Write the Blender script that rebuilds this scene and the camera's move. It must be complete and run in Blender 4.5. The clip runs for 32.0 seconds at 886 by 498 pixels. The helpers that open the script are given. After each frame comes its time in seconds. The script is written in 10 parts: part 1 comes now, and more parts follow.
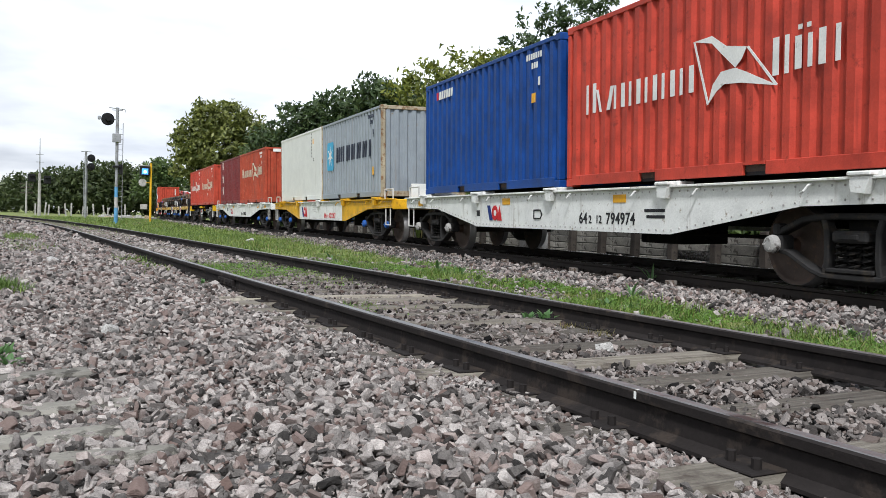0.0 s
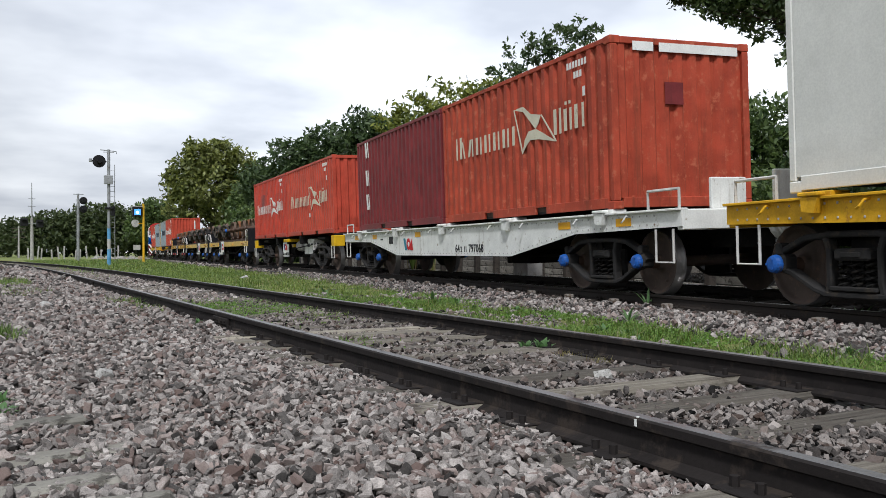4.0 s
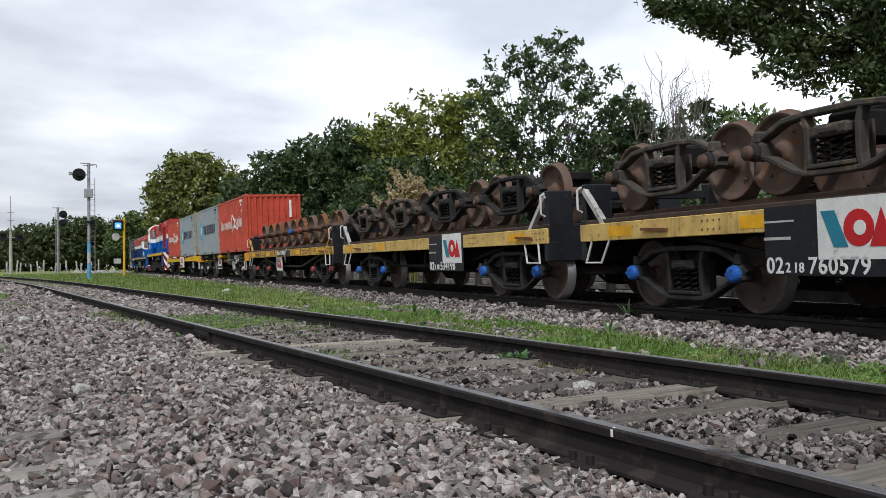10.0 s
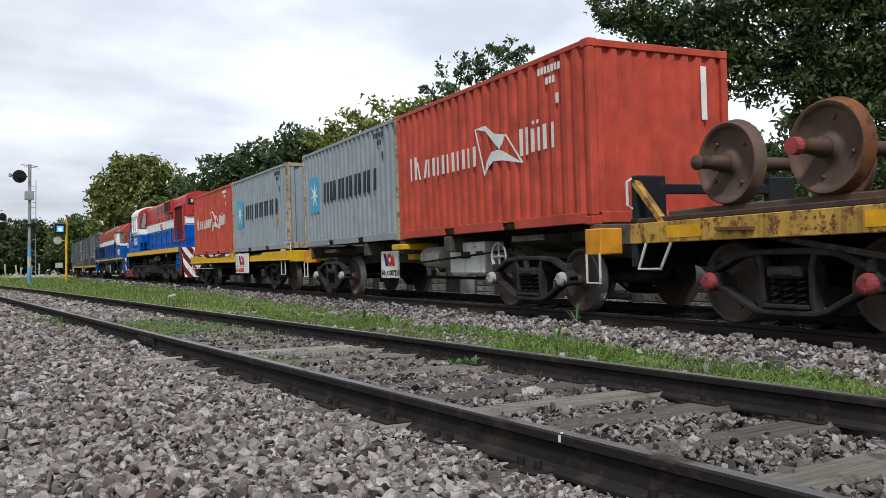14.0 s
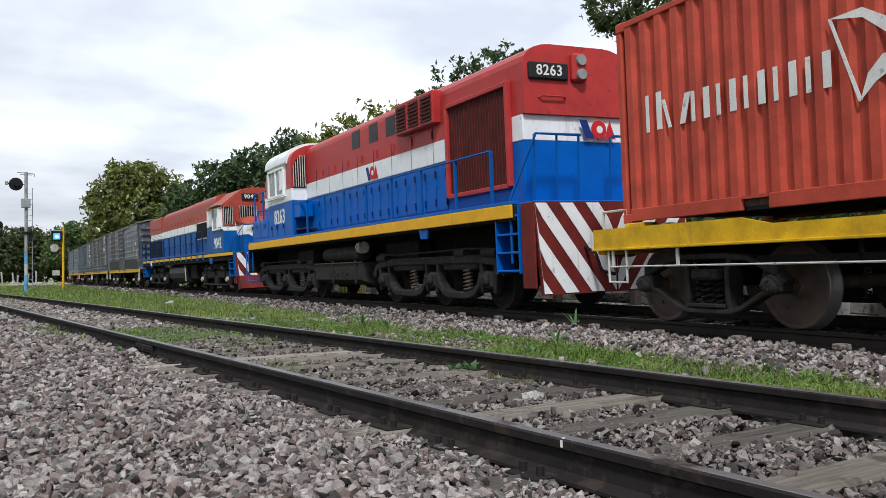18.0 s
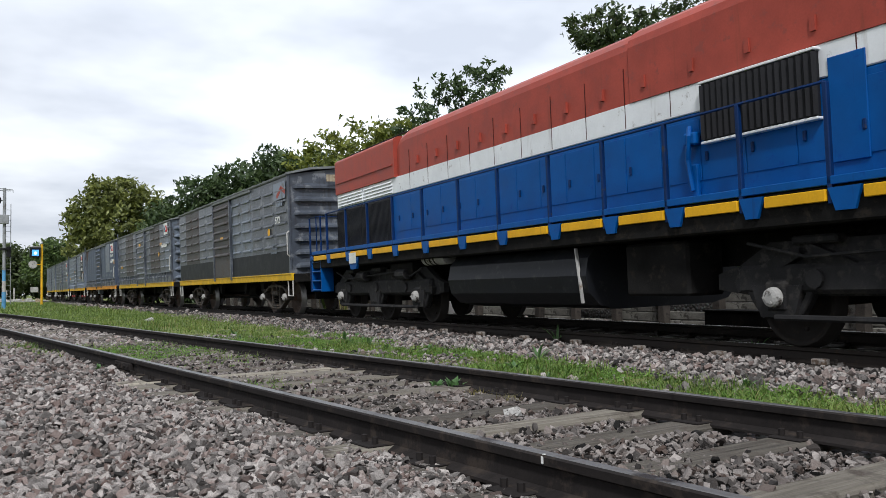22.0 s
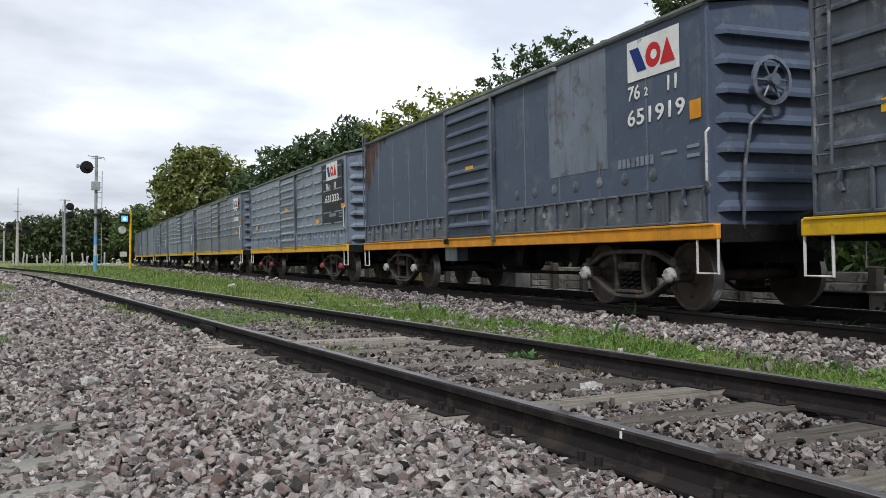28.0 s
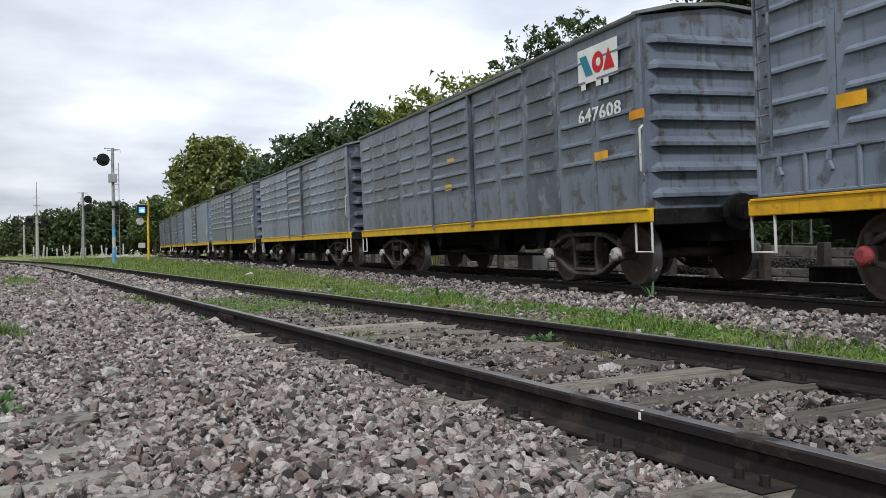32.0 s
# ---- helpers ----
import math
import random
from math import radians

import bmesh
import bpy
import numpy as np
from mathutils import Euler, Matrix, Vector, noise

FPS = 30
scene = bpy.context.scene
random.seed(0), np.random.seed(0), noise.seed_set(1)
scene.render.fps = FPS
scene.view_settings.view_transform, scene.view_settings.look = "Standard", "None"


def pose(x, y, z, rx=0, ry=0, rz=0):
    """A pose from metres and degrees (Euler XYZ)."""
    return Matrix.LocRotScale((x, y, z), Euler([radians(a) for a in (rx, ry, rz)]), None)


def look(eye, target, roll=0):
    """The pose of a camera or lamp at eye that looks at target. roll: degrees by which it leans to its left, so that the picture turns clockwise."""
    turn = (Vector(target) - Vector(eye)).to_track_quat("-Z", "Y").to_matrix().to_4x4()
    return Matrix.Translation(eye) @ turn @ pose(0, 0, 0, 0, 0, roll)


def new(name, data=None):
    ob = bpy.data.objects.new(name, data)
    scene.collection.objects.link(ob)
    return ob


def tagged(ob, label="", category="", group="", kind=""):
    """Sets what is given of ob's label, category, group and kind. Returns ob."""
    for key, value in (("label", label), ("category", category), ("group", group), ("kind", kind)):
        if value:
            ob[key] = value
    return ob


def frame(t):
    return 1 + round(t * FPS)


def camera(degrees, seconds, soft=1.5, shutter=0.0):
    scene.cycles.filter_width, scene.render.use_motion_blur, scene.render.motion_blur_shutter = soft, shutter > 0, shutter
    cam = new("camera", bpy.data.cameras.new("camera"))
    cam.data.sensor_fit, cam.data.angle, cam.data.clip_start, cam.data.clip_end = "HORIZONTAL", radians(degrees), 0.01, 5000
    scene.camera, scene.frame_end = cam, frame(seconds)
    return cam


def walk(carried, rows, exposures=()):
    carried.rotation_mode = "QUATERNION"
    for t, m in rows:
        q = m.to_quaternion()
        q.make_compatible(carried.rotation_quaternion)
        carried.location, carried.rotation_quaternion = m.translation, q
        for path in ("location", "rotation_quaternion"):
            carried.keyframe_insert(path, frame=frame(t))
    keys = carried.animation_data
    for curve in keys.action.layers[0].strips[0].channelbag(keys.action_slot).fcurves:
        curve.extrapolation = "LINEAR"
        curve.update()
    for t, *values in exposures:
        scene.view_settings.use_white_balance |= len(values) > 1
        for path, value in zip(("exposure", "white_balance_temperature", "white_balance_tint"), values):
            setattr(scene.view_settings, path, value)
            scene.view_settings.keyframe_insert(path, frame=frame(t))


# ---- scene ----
cam = camera(55.2, 32.0, soft=0.5, shutter=0.0)
PATH = [
    (0, pose(-0.013, 0.018, 0.597, 88.086, -1.675, -27.887)),
    (0.5, pose(-0.018, 0.005, 0.598, 88.128, -0.927, -28.190)),
    (1, pose(-0.013, 0.039, 0.598, 88.274, -0.712, -28.457)),
    (1.5, pose(-0.014, 0.037, 0.600, 88.559, -0.494, -28.433)),
    (2, pose(-0.009, 0.034, 0.603, 89.113, 0.101, -28.179)),
    (2.5, pose(-0.009, 0.027, 0.604, 89.419, 0.324, -28.264)),
    (3, pose(-0.009, 0.028, 0.606, 89.688, 0.229, -28.376)),
    (3.5, pose(-0.007, 0.029, 0.606, 89.939, 0.221, -28.280)),
    (5.5, pose(-0.003, 0.004, 0.609, 90.406, 0.350, -28.452)),
    (6, pose(-0.004, 0.006, 0.608, 90.247, 0.188, -28.483)),
    (6.5, pose(-0.006, 0.002, 0.607, 90.336, 0.315, -28.480)),
    (7, pose(-0.002, 0.002, 0.609, 90.604, 0.528, -28.551)),
    (7.5, pose(-0.001, 0.002, 0.610, 90.571, 0.520, -28.679)),
    (8, pose(-0.001, 0.002, 0.609, 90.592, 0.235, -29.038)),
    (8.5, pose(-0.001, 0.003, 0.607, 90.575, 0.105, -29.022)),
    (9, pose(-0.002, 0.000, 0.609, 90.660, 0.056, -29.201)),
    (9.5, pose(-0.001, -0.006, 0.610, 90.852, 0.409, -29.274)),
    (10, pose(0.004, -0.005, 0.610, 90.929, 0.605, -29.435)),
    (10.5, pose(0.005, -0.001, 0.610, 90.372, 0.812, -30.169)),
    (11, pose(0.007, 0.001, 0.611, 90.261, 0.755, -30.790)),
    (11.5, pose(0.006, -0.002, 0.613, 90.438, 0.878, -31.097)),
    (12, pose(0.004, -0.002, 0.613, 90.733, 0.843, -31.727)),
    (12.5, pose(0.005, -0.001, 0.613, 90.726, 0.677, -31.647)),
    (13, pose(0.004, -0.003, 0.614, 90.836, 0.469, -31.888)),
    (13.5, pose(0.003, -0.014, 0.613, 91.299, 0.450, -32.389)),
    (15.5, pose(-0.007, -0.003, 0.617, 91.081, 0.311, -33.359)),
    (16, pose(-0.004, -0.003, 0.616, 91.045, 0.812, -33.104)),
    (16.5, pose(0.002, 0.001, 0.618, 91.531, 1.075, -32.864)),
    (17, pose(-0.007, -0.007, 0.620, 91.548, 0.975, -32.823)),
    (17.5, pose(-0.005, -0.005, 0.620, 91.542, 0.908, -32.929)),
    (18, pose(-0.004, -0.001, 0.618, 91.584, 0.818, -32.960)),
    (18.5, pose(-0.003, -0.004, 0.621, 91.766, 0.863, -33.028)),
    (19, pose(0.001, -0.005, 0.617, 92.033, 0.925, -33.044)),
    (19.5, pose(0.004, -0.020, 0.617, 92.265, 1.074, -33.099)),
    (20, pose(0.002, -0.017, 0.620, 92.160, 0.828, -33.231)),
    (20.5, pose(0.004, -0.014, 0.618, 92.233, 0.910, -33.307)),
    (21, pose(0.002, -0.024, 0.624, 92.379, 1.159, -33.692)),
    (21.5, pose(0.005, -0.020, 0.619, 92.662, 1.138, -33.936)),
    (22, pose(-0.004, -0.013, 0.620, 92.645, 0.928, -34.142)),
    (22.5, pose(0.000, -0.006, 0.622, 92.578, 1.016, -34.085)),
    (23, pose(0.002, -0.004, 0.621, 92.556, 1.084, -34.030)),
    (23.5, pose(-0.005, -0.011, 0.621, 92.690, 0.953, -34.275)),
    (24, pose(-0.000, -0.013, 0.623, 92.881, 1.224, -34.349)),
    (24.5, pose(0.007, -0.006, 0.619, 92.827, 1.145, -34.256)),
    (26.5, pose(-0.002, -0.006, 0.622, 91.984, 0.917, -32.535)),
    (27, pose(-0.007, -0.003, 0.618, 91.654, 0.608, -31.899)),
    (27.5, pose(-0.009, 0.004, 0.615, 91.171, 0.003, -30.552)),
    (28, pose(-0.017, 0.008, 0.611, 90.818, -0.339, -29.104)),
    (28.5, pose(-0.019, 0.014, 0.607, 90.157, -0.274, -27.584)),
    (29, pose(-0.013, 0.018, 0.606, 89.762, -0.010, -27.086)),
    (29.5, pose(-0.011, 0.015, 0.606, 90.142, 0.170, -27.294)),
    (30, pose(-0.013, 0.014, 0.608, 90.278, 0.013, -27.482)),
    (30.5, pose(-0.013, 0.014, 0.606, 90.620, -0.218, -28.060)),
    (31, pose(-0.012, 0.011, 0.608, 90.531, 0.422, -28.081)),
    (31.5, pose(-0.004, 0.013, 0.606, 90.224, 0.778, -28.019)),
    (32, pose(-0.003, 0.017, 0.610, 89.778, 0.884, -27.993)),
]
walk(cam, PATH, [(t, e, 6150, 10) for t, e in ((0, 0.35), (1, 0.27), (2, 0.16), (3, 0.0), (8, -0.02), (10, -0.05), (13, -0.06), (16, 0.06), (19, 0.04), (23, 0.02), (27, 0.03), (32, 0.02))])

# ---- sky and light: bright overcast afternoon ----
world = bpy.data.worlds.new("overcast_sky")
scene.world = world
world.use_nodes = True
wn, wl = world.node_tree.nodes, world.node_tree.links
bg = wn["Background"]
sky = wn.new("ShaderNodeTexSky")
sky.sky_type, sky.sun_disc = "NISHITA", False
sky.sun_elevation, sky.sun_rotation = radians(48), radians(200)
sky.air_density, sky.dust_density, sky.ozone_density = 1.0, 3.0, 1.0
tc = wn.new("ShaderNodeTexCoord")
# cloud deck: soft grey folds, flattened towards the horizon
sep = wn.new("ShaderNodeSeparateXYZ")
wl.new(tc.outputs["Generated"], sep.inputs[0])
lift = wn.new("ShaderNodeMath"); lift.operation = "ADD"; lift.inputs[1].default_value = 0.16
wl.new(sep.outputs["Z"], lift.inputs[0])
top = wn.new("ShaderNodeMath"); top.operation = "MAXIMUM"; top.inputs[1].default_value = 0.05
wl.new(lift.outputs[0], top.inputs[0])
comb = wn.new("ShaderNodeCombineXYZ")
for i, ax in enumerate("XY"):
    dv = wn.new("ShaderNodeMath"); dv.operation = "DIVIDE"
    wl.new(sep.outputs[ax], dv.inputs[0]); wl.new(top.outputs[0], dv.inputs[1]); wl.new(dv.outputs[0], comb.inputs[i])
nz = wn.new("ShaderNodeTexNoise"); nz.inputs["Scale"].default_value = 0.9; nz.inputs["Detail"].default_value = 5; nz.inputs["Roughness"].default_value = 0.5
wl.new(comb.outputs[0], nz.inputs["Vector"])
ramp = wn.new("ShaderNodeValToRGB")
ramp.color_ramp.elements[0].position, ramp.color_ramp.elements[0].color = 0.35, (0.67, 0.70, 0.76, 1)
ramp.color_ramp.elements[1].position, ramp.color_ramp.elements[1].color = 0.60, (1.20, 1.21, 1.22, 1)
wl.new(nz.outputs[0], ramp.inputs[0])
mixw = wn.new("ShaderNodeMix"); mixw.data_type = "RGBA"
mixw.inputs[0].default_value = 0.93
gain = wn.new("ShaderNodeMix"); gain.data_type = "RGBA"; gain.blend_type = "MULTIPLY"; gain.inputs[0].default_value = 1.0
gain.inputs[7].default_value = (8.0, 8.0, 8.0, 1)
wl.new(ramp.outputs[0], gain.inputs[6])
# the deck is thinner, and so brighter, high in the north-east
dot = wn.new("ShaderNodeVectorMath"); dot.operation = "DOT_PRODUCT"; dot.inputs[1].default_value = (0.56, 0.68, 0.47)
wl.new(tc.outputs["Generated"], dot.inputs[0])
thin_deck = wn.new("ShaderNodeMapRange"); thin_deck.interpolation_type = "SMOOTHSTEP"
for k, val in ((1, 0.62), (2, 0.98), (3, 0.67), (4, 1.2)):
    thin_deck.inputs[k].default_value = val
wl.new(dot.outputs["Value"], thin_deck.inputs[0])
deck = wn.new("ShaderNodeVectorMath"); deck.operation = "SCALE"
wl.new(gain.outputs[2], deck.inputs[0]); wl.new(thin_deck.outputs[0], deck.inputs["Scale"])
wl.new(sky.outputs[0], mixw.inputs[6]); wl.new(deck.outputs[0], mixw.inputs[7])
wl.new(mixw.outputs[2], bg.inputs[0])
bg.inputs[1].default_value = 0.122
sun = new("sun", bpy.data.lights.new("sun", "SUN"))
sun.data.energy, sun.data.angle, sun.data.color = 2.9, radians(8), (1.0, 0.98, 0.955)
sun.matrix_world = look((-29, -41, 56), (0, 0, 0))

# ---- materials ----
def _mix(nt, fac, a, b, blend="MIX"):
    m = nt.nodes.new("ShaderNodeMix"); m.data_type, m.blend_type = "RGBA", blend
    for sock, val in ((m.inputs[0], fac), (m.inputs[6], a), (m.inputs[7], b)):
        if hasattr(val, "is_linked"):
            nt.links.new(val, sock)
        elif isinstance(val, tuple):
            sock.default_value = (*val, 1)
        else:
            sock.default_value = val
    return m.outputs[2]
def _noise(nt, vec, scale, detail=4, rough=0.55):
    n = nt.nodes.new("ShaderNodeTexNoise")
    n.inputs["Scale"].default_value, n.inputs["Detail"].default_value, n.inputs["Roughness"].default_value = scale, detail, rough
    nt.links.new(vec, n.inputs["Vector"])
    return n.outputs[0]
def _ramp(nt, fac, lo, hi, a=(0, 0, 0), b=(1, 1, 1)):
    r = nt.nodes.new("ShaderNodeValToRGB")
    e = r.color_ramp.elements
    e[0].position, e[0].color, e[1].position, e[1].color = lo, (*a, 1), hi, (*b, 1)
    nt.links.new(fac, r.inputs[0])
    return r.outputs[0]
def surf(name, base, rough=0.6, metal=0.0, var=0.25, scale=3.0, fine=45.0, stain=None, amount=0.35, streak=None, runs=0.4, bump=0.15, island=0.0, each=0.0, tint=None, grain=0.16, spec=0.2):
    """A weathered surface: two scales of tone, blotches of a stain colour, vertical runs, fine relief."""
    m = bpy.data.materials.new(name)
    m.use_nodes = True
    nt = m.node_tree
    bs = nt.nodes["Principled BSDF"]
    tcn = nt.nodes.new("ShaderNodeTexCoord")
    vec = tcn.outputs["Object"]
    big, small = _noise(nt, vec, scale), _noise(nt, vec, fine, 3)
    dark, light = tuple(c * (1 - var) for c in base), tuple(min(1, c * (1 + var)) for c in base)
    col = _ramp(nt, big, 0.3, 0.7, dark, light)
    col = _mix(nt, grain, col, _ramp(nt, small, 0.3, 0.7, (0.55, 0.55, 0.55), (1.35, 1.35, 1.35)), "MULTIPLY")
    if stain:
        f = _noise(nt, vec, scale * 2.3, 8, 0.68)
        edge = 0.66 - 0.3 * amount
        col = _mix(nt, _ramp(nt, f, edge, edge + 0.09), col, stain)
    if streak:
        mp = nt.nodes.new("ShaderNodeMapping"); mp.inputs["Scale"].default_value = (5.0, 5.0, 0.35)
        nt.links.new(vec, mp.inputs["Vector"])
        f = _noise(nt, mp.outputs[0], 1.6, 6, 0.65)
        edge = 0.68 - 0.3 * runs
        col = _mix(nt, _ramp(nt, f, edge, edge + 0.16, (0, 0, 0), (0.75, 0.75, 0.75)), col, streak)
    if island or each:
        if island:
            gn = nt.nodes.new("ShaderNodeNewGeometry"); rnd, amt = gn.outputs["Random Per Island"], island
        else:
            gn = nt.nodes.new("ShaderNodeObjectInfo"); rnd, amt = gn.outputs["Random"], each
        col = _mix(nt, 1.0, col, _ramp(nt, rnd, 0.0, 1.0, (1 - amt,) * 3, (1 + amt,) * 3), "MULTIPLY")
        if tint:
            wn2 = nt.nodes.new("ShaderNodeTexWhiteNoise"); wn2.noise_dimensions = "1D"
            nt.links.new(rnd, wn2.inputs["W"])
            col = _mix(nt, _ramp(nt, wn2.outputs[0], 0.55, 1.0, (0, 0, 0), (0.6, 0.6, 0.6)), col, tint)
    nt.links.new(col, bs.inputs["Base Color"])
    rr = nt.nodes.new("ShaderNodeMapRange")
    rr.inputs[3].default_value, rr.inputs[4].default_value = max(0.05, rough - 0.12), min(1, rough + 0.15)
    nt.links.new(big, rr.inputs[0]); nt.links.new(rr.outputs[0], bs.inputs["Roughness"])
    bs.inputs["Metallic"].default_value = metal
    bs.inputs["Specular IOR Level"].default_value = spec if rough > 0.3 else 0.5
    if bump:
        bp = nt.nodes.new("ShaderNodeBump"); bp.inputs["Strength"].default_value = bump; bp.inputs["Distance"].default_value = 0.02
        nt.links.new(small, bp.inputs["Height"]); nt.links.new(bp.outputs[0], bs.inputs["Normal"])
    return m
RUST, GRIME, SOOT = (0.09, 0.035, 0.015), (0.05, 0.042, 0.035), (0.012, 0.011, 0.011)
M_RED = surf("container_red", (0.43, 0.050, 0.030), 0.5, stain=(0.25, 0.03, 0.018), amount=0.25, streak=(0.2, 0.03, 0.018), runs=0.25)
M_ORANGE = surf("container_orange_red", (0.42, 0.062, 0.036), 0.5, streak=(0.25, 0.04, 0.02), runs=0.22)
M_FADED = surf("container_faded_red", (0.34, 0.055, 0.028), 0.6, stain=(0.42, 0.11, 0.06), amount=0.35, streak=(0.16, 0.04, 0.02), runs=0.45)
M_MAROON = surf("container_maroon", (0.155, 0.024, 0.026), 0.5, streak=(0.07, 0.02, 0.016), runs=0.3)
M_BLUE = surf("container_blue", (0.006, 0.046, 0.205), 0.5, streak=(0.02, 0.035, 0.08), runs=0.3)
M_GREY = surf("container_grey", (0.245, 0.28, 0.31), 0.5, var=0.1, stain=(0.25, 0.28, 0.30), amount=0.2, streak=(0.19, 0.185, 0.17), runs=0.16, grain=0.08)
M_GREYRUST = surf("container_grey_rusty", (0.25, 0.28, 0.305), 0.52, var=0.1, stain=(0.22, 0.17, 0.12), amount=0.1, streak=(0.18, 0.12, 0.075), runs=0.24, grain=0.08)
M_RUSTPOST = surf("rusty_yellowed_post", (0.36, 0.31, 0.22), 0.65, stain=(0.19, 0.10, 0.045), amount=0.5, streak=(0.12, 0.06, 0.03), runs=0.45)
M_WHITEBOX = surf("container_white", (0.67, 0.67, 0.63), 0.5, var=0.06, streak=(0.5, 0.48, 0.42), runs=0.2, bump=0.05)
M_WAGWHITE = surf("wagon_white", (0.72, 0.725, 0.69), 0.6, var=0.1, stain=(0.33, 0.28, 0.22), amount=0.22, streak=(0.22, 0.17, 0.12), runs=0.32)
M_WAGYEL = surf("wagon_yellow", (0.66, 0.36, 0.015), 0.55, stain=(0.42, 0.2, 0.03), amount=0.25, streak=(0.18, 0.1, 0.03), runs=0.3)
M_FLATYEL = surf("flat_wagon_dull_yellow", (0.58, 0.40, 0.13), 0.65, stain=(0.28, 0.13, 0.05), amount=0.35, streak=(0.14, 0.08, 0.04), runs=0.45)
M_FLATWORN = surf("flat_wagon_worn_yellow", (0.5, 0.30, 0.06), 0.7, stain=(0.16, 0.07, 0.03), amount=0.55, streak=(0.1, 0.05, 0.03), runs=0.55)
M_BRIGHTYEL = surf("bright_yellow_paint", (0.60, 0.36, 0.01), 0.5, stain=(0.4, 0.26, 0.03), amount=0.2, streak=(0.22, 0.14, 0.04), runs=0.25)
M_ORANGEY = surf("wagon_orange", (0.62, 0.26, 0.02), 0.55, streak=(0.2, 0.09, 0.03), runs=0.3)
M_BLACK = surf("black_underframe", (0.013, 0.0125, 0.012), 0.85, stain=(0.026, 0.022, 0.018), amount=0.35, var=0.4, spec=0.06)
M_DKIRON = surf("dark_bogie_iron", (0.027, 0.026, 0.0255), 0.75, stain=(0.048, 0.04, 0.032), amount=0.4, var=0.4, spec=0.12)
M_LOCOWHEEL = surf("oily_black_wheel", (0.028, 0.025, 0.023), 0.75, stain=(0.05, 0.038, 0.028), amount=0.3, spec=0.08)
M_BRBOGIE = surf("weathered_bogie_iron", (0.052, 0.046, 0.04), 0.75, stain=(0.11, 0.08, 0.055), amount=0.45, var=0.35)
M_WHEEL = surf("wheel_steel", (0.085, 0.064, 0.053), 0.7, spec=0.15, stain=(0.125, 0.084, 0.06), amount=0.35, var=0.3)
M_TREAD = surf("bright_wheel_tread", (0.24, 0.23, 0.225), 0.38, metal=0.7, var=0.1)
M_RUSTWHEEL = surf("rusty_wheel", (0.105, 0.072, 0.056), 0.8, stain=(0.15, 0.07, 0.035), amount=0.4, var=0.3)
M_RUSTRIM = surf("orange_rusty_tread", (0.16, 0.066, 0.03), 0.85, stain=(0.09, 0.045, 0.026), amount=0.45)
M_AXLE = surf("dark_axle", (0.09, 0.055, 0.04), 0.6, metal=0.3)
M_CAPWHITE = surf("white_axle_cap", (0.38, 0.37, 0.35), 0.7, stain=GRIME, amount=0.4)
M_CAPBLUE = surf("blue_axle_cap", (0.02, 0.10, 0.38), 0.5, stain=GRIME, amount=0.3)
M_CAPRED = surf("red_axle_cap", (0.28, 0.05, 0.05), 0.6, stain=GRIME, amount=0.35)
M_STEELPALE = surf("pale_steel", (0.42, 0.41, 0.39), 0.55, stain=(0.16, 0.1, 0.06), amount=0.3)
M_LBLUE = surf("locomotive_blue", (0.001, 0.098, 0.42), 0.4, var=0.1, stain=(0.002, 0.066, 0.30), amount=0.15, streak=(0.006, 0.04, 0.18), runs=0.16, bump=0.03, grain=0.06, spec=0.12)
M_LOCODUST = surf("dusty_black_casting", (0.021, 0.0205, 0.021), 0.75, spec=0.15, stain=(0.042, 0.039, 0.036), amount=0.45, var=0.4)
M_DUSTY = surf("dusty_beige_steel", (0.085, 0.075, 0.062), 0.8, stain=(0.05, 0.042, 0.035), amount=0.4, spec=0.1)
# worn blue of engine two and engine one's rails, shade mixed into the colour
M_LBLUETWO = surf("locomotive_worn_shaded_blue", (0.003, 0.078, 0.29), 0.42, var=0.12, stain=(0.003, 0.056, 0.26), amount=0.25, streak=(0.008, 0.035, 0.14), runs=0.25, bump=0.03, grain=0.06, spec=0.12)
M_NAVY = surf("dark_blue_tube", (0.003, 0.022, 0.09), 0.5, stain=GRIME, amount=0.2, spec=0.15)
M_LRED = surf("locomotive_red", (0.41, 0.036, 0.034), 0.4, var=0.15, stain=(0.2, 0.03, 0.026), amount=0.25, streak=(0.13, 0.03, 0.025), runs=0.25, bump=0.04)
M_LRED2 = surf("locomotive_faded_red", (0.34, 0.060, 0.040), 0.45, var=0.15, stain=(0.26, 0.06, 0.045), amount=0.3, streak=(0.2, 0.05, 0.03), runs=0.3, bump=0.04)
M_LWHITE = surf("locomotive_white", (0.77, 0.785, 0.79), 0.45, grain=0.05, var=0.06, stain=(0.4, 0.38, 0.36), amount=0.18, streak=(0.32, 0.28, 0.25), runs=0.28, bump=0.04)
M_LYEL = surf("locomotive_yellow", (0.72, 0.38, 0.008), 0.45, var=0.1, streak=(0.3, 0.16, 0.03), runs=0.25, bump=0.04)
M_GRILLE = surf("dark_red_grille", (0.06, 0.012, 0.010), 0.7, var=0.35)
M_GRILLERED = surf("dark_red_bar", (0.13, 0.018, 0.016), 0.6)
M_BOXRUST = surf("rusted_van_steel", (0.095, 0.058, 0.045), 0.75, var=0.35, stain=(0.06, 0.04, 0.034), amount=0.45)
M_GRILLEBLK = surf("black_grille", (0.012, 0.012, 0.014), 0.6)
M_DARKGLASS = surf("dark_window", (0.008, 0.008, 0.009), 0.35, var=0.1, bump=0)
M_PALEGLASS = surf("dusty_window", (0.23, 0.25, 0.25), 0.25, var=0.12, bump=0)
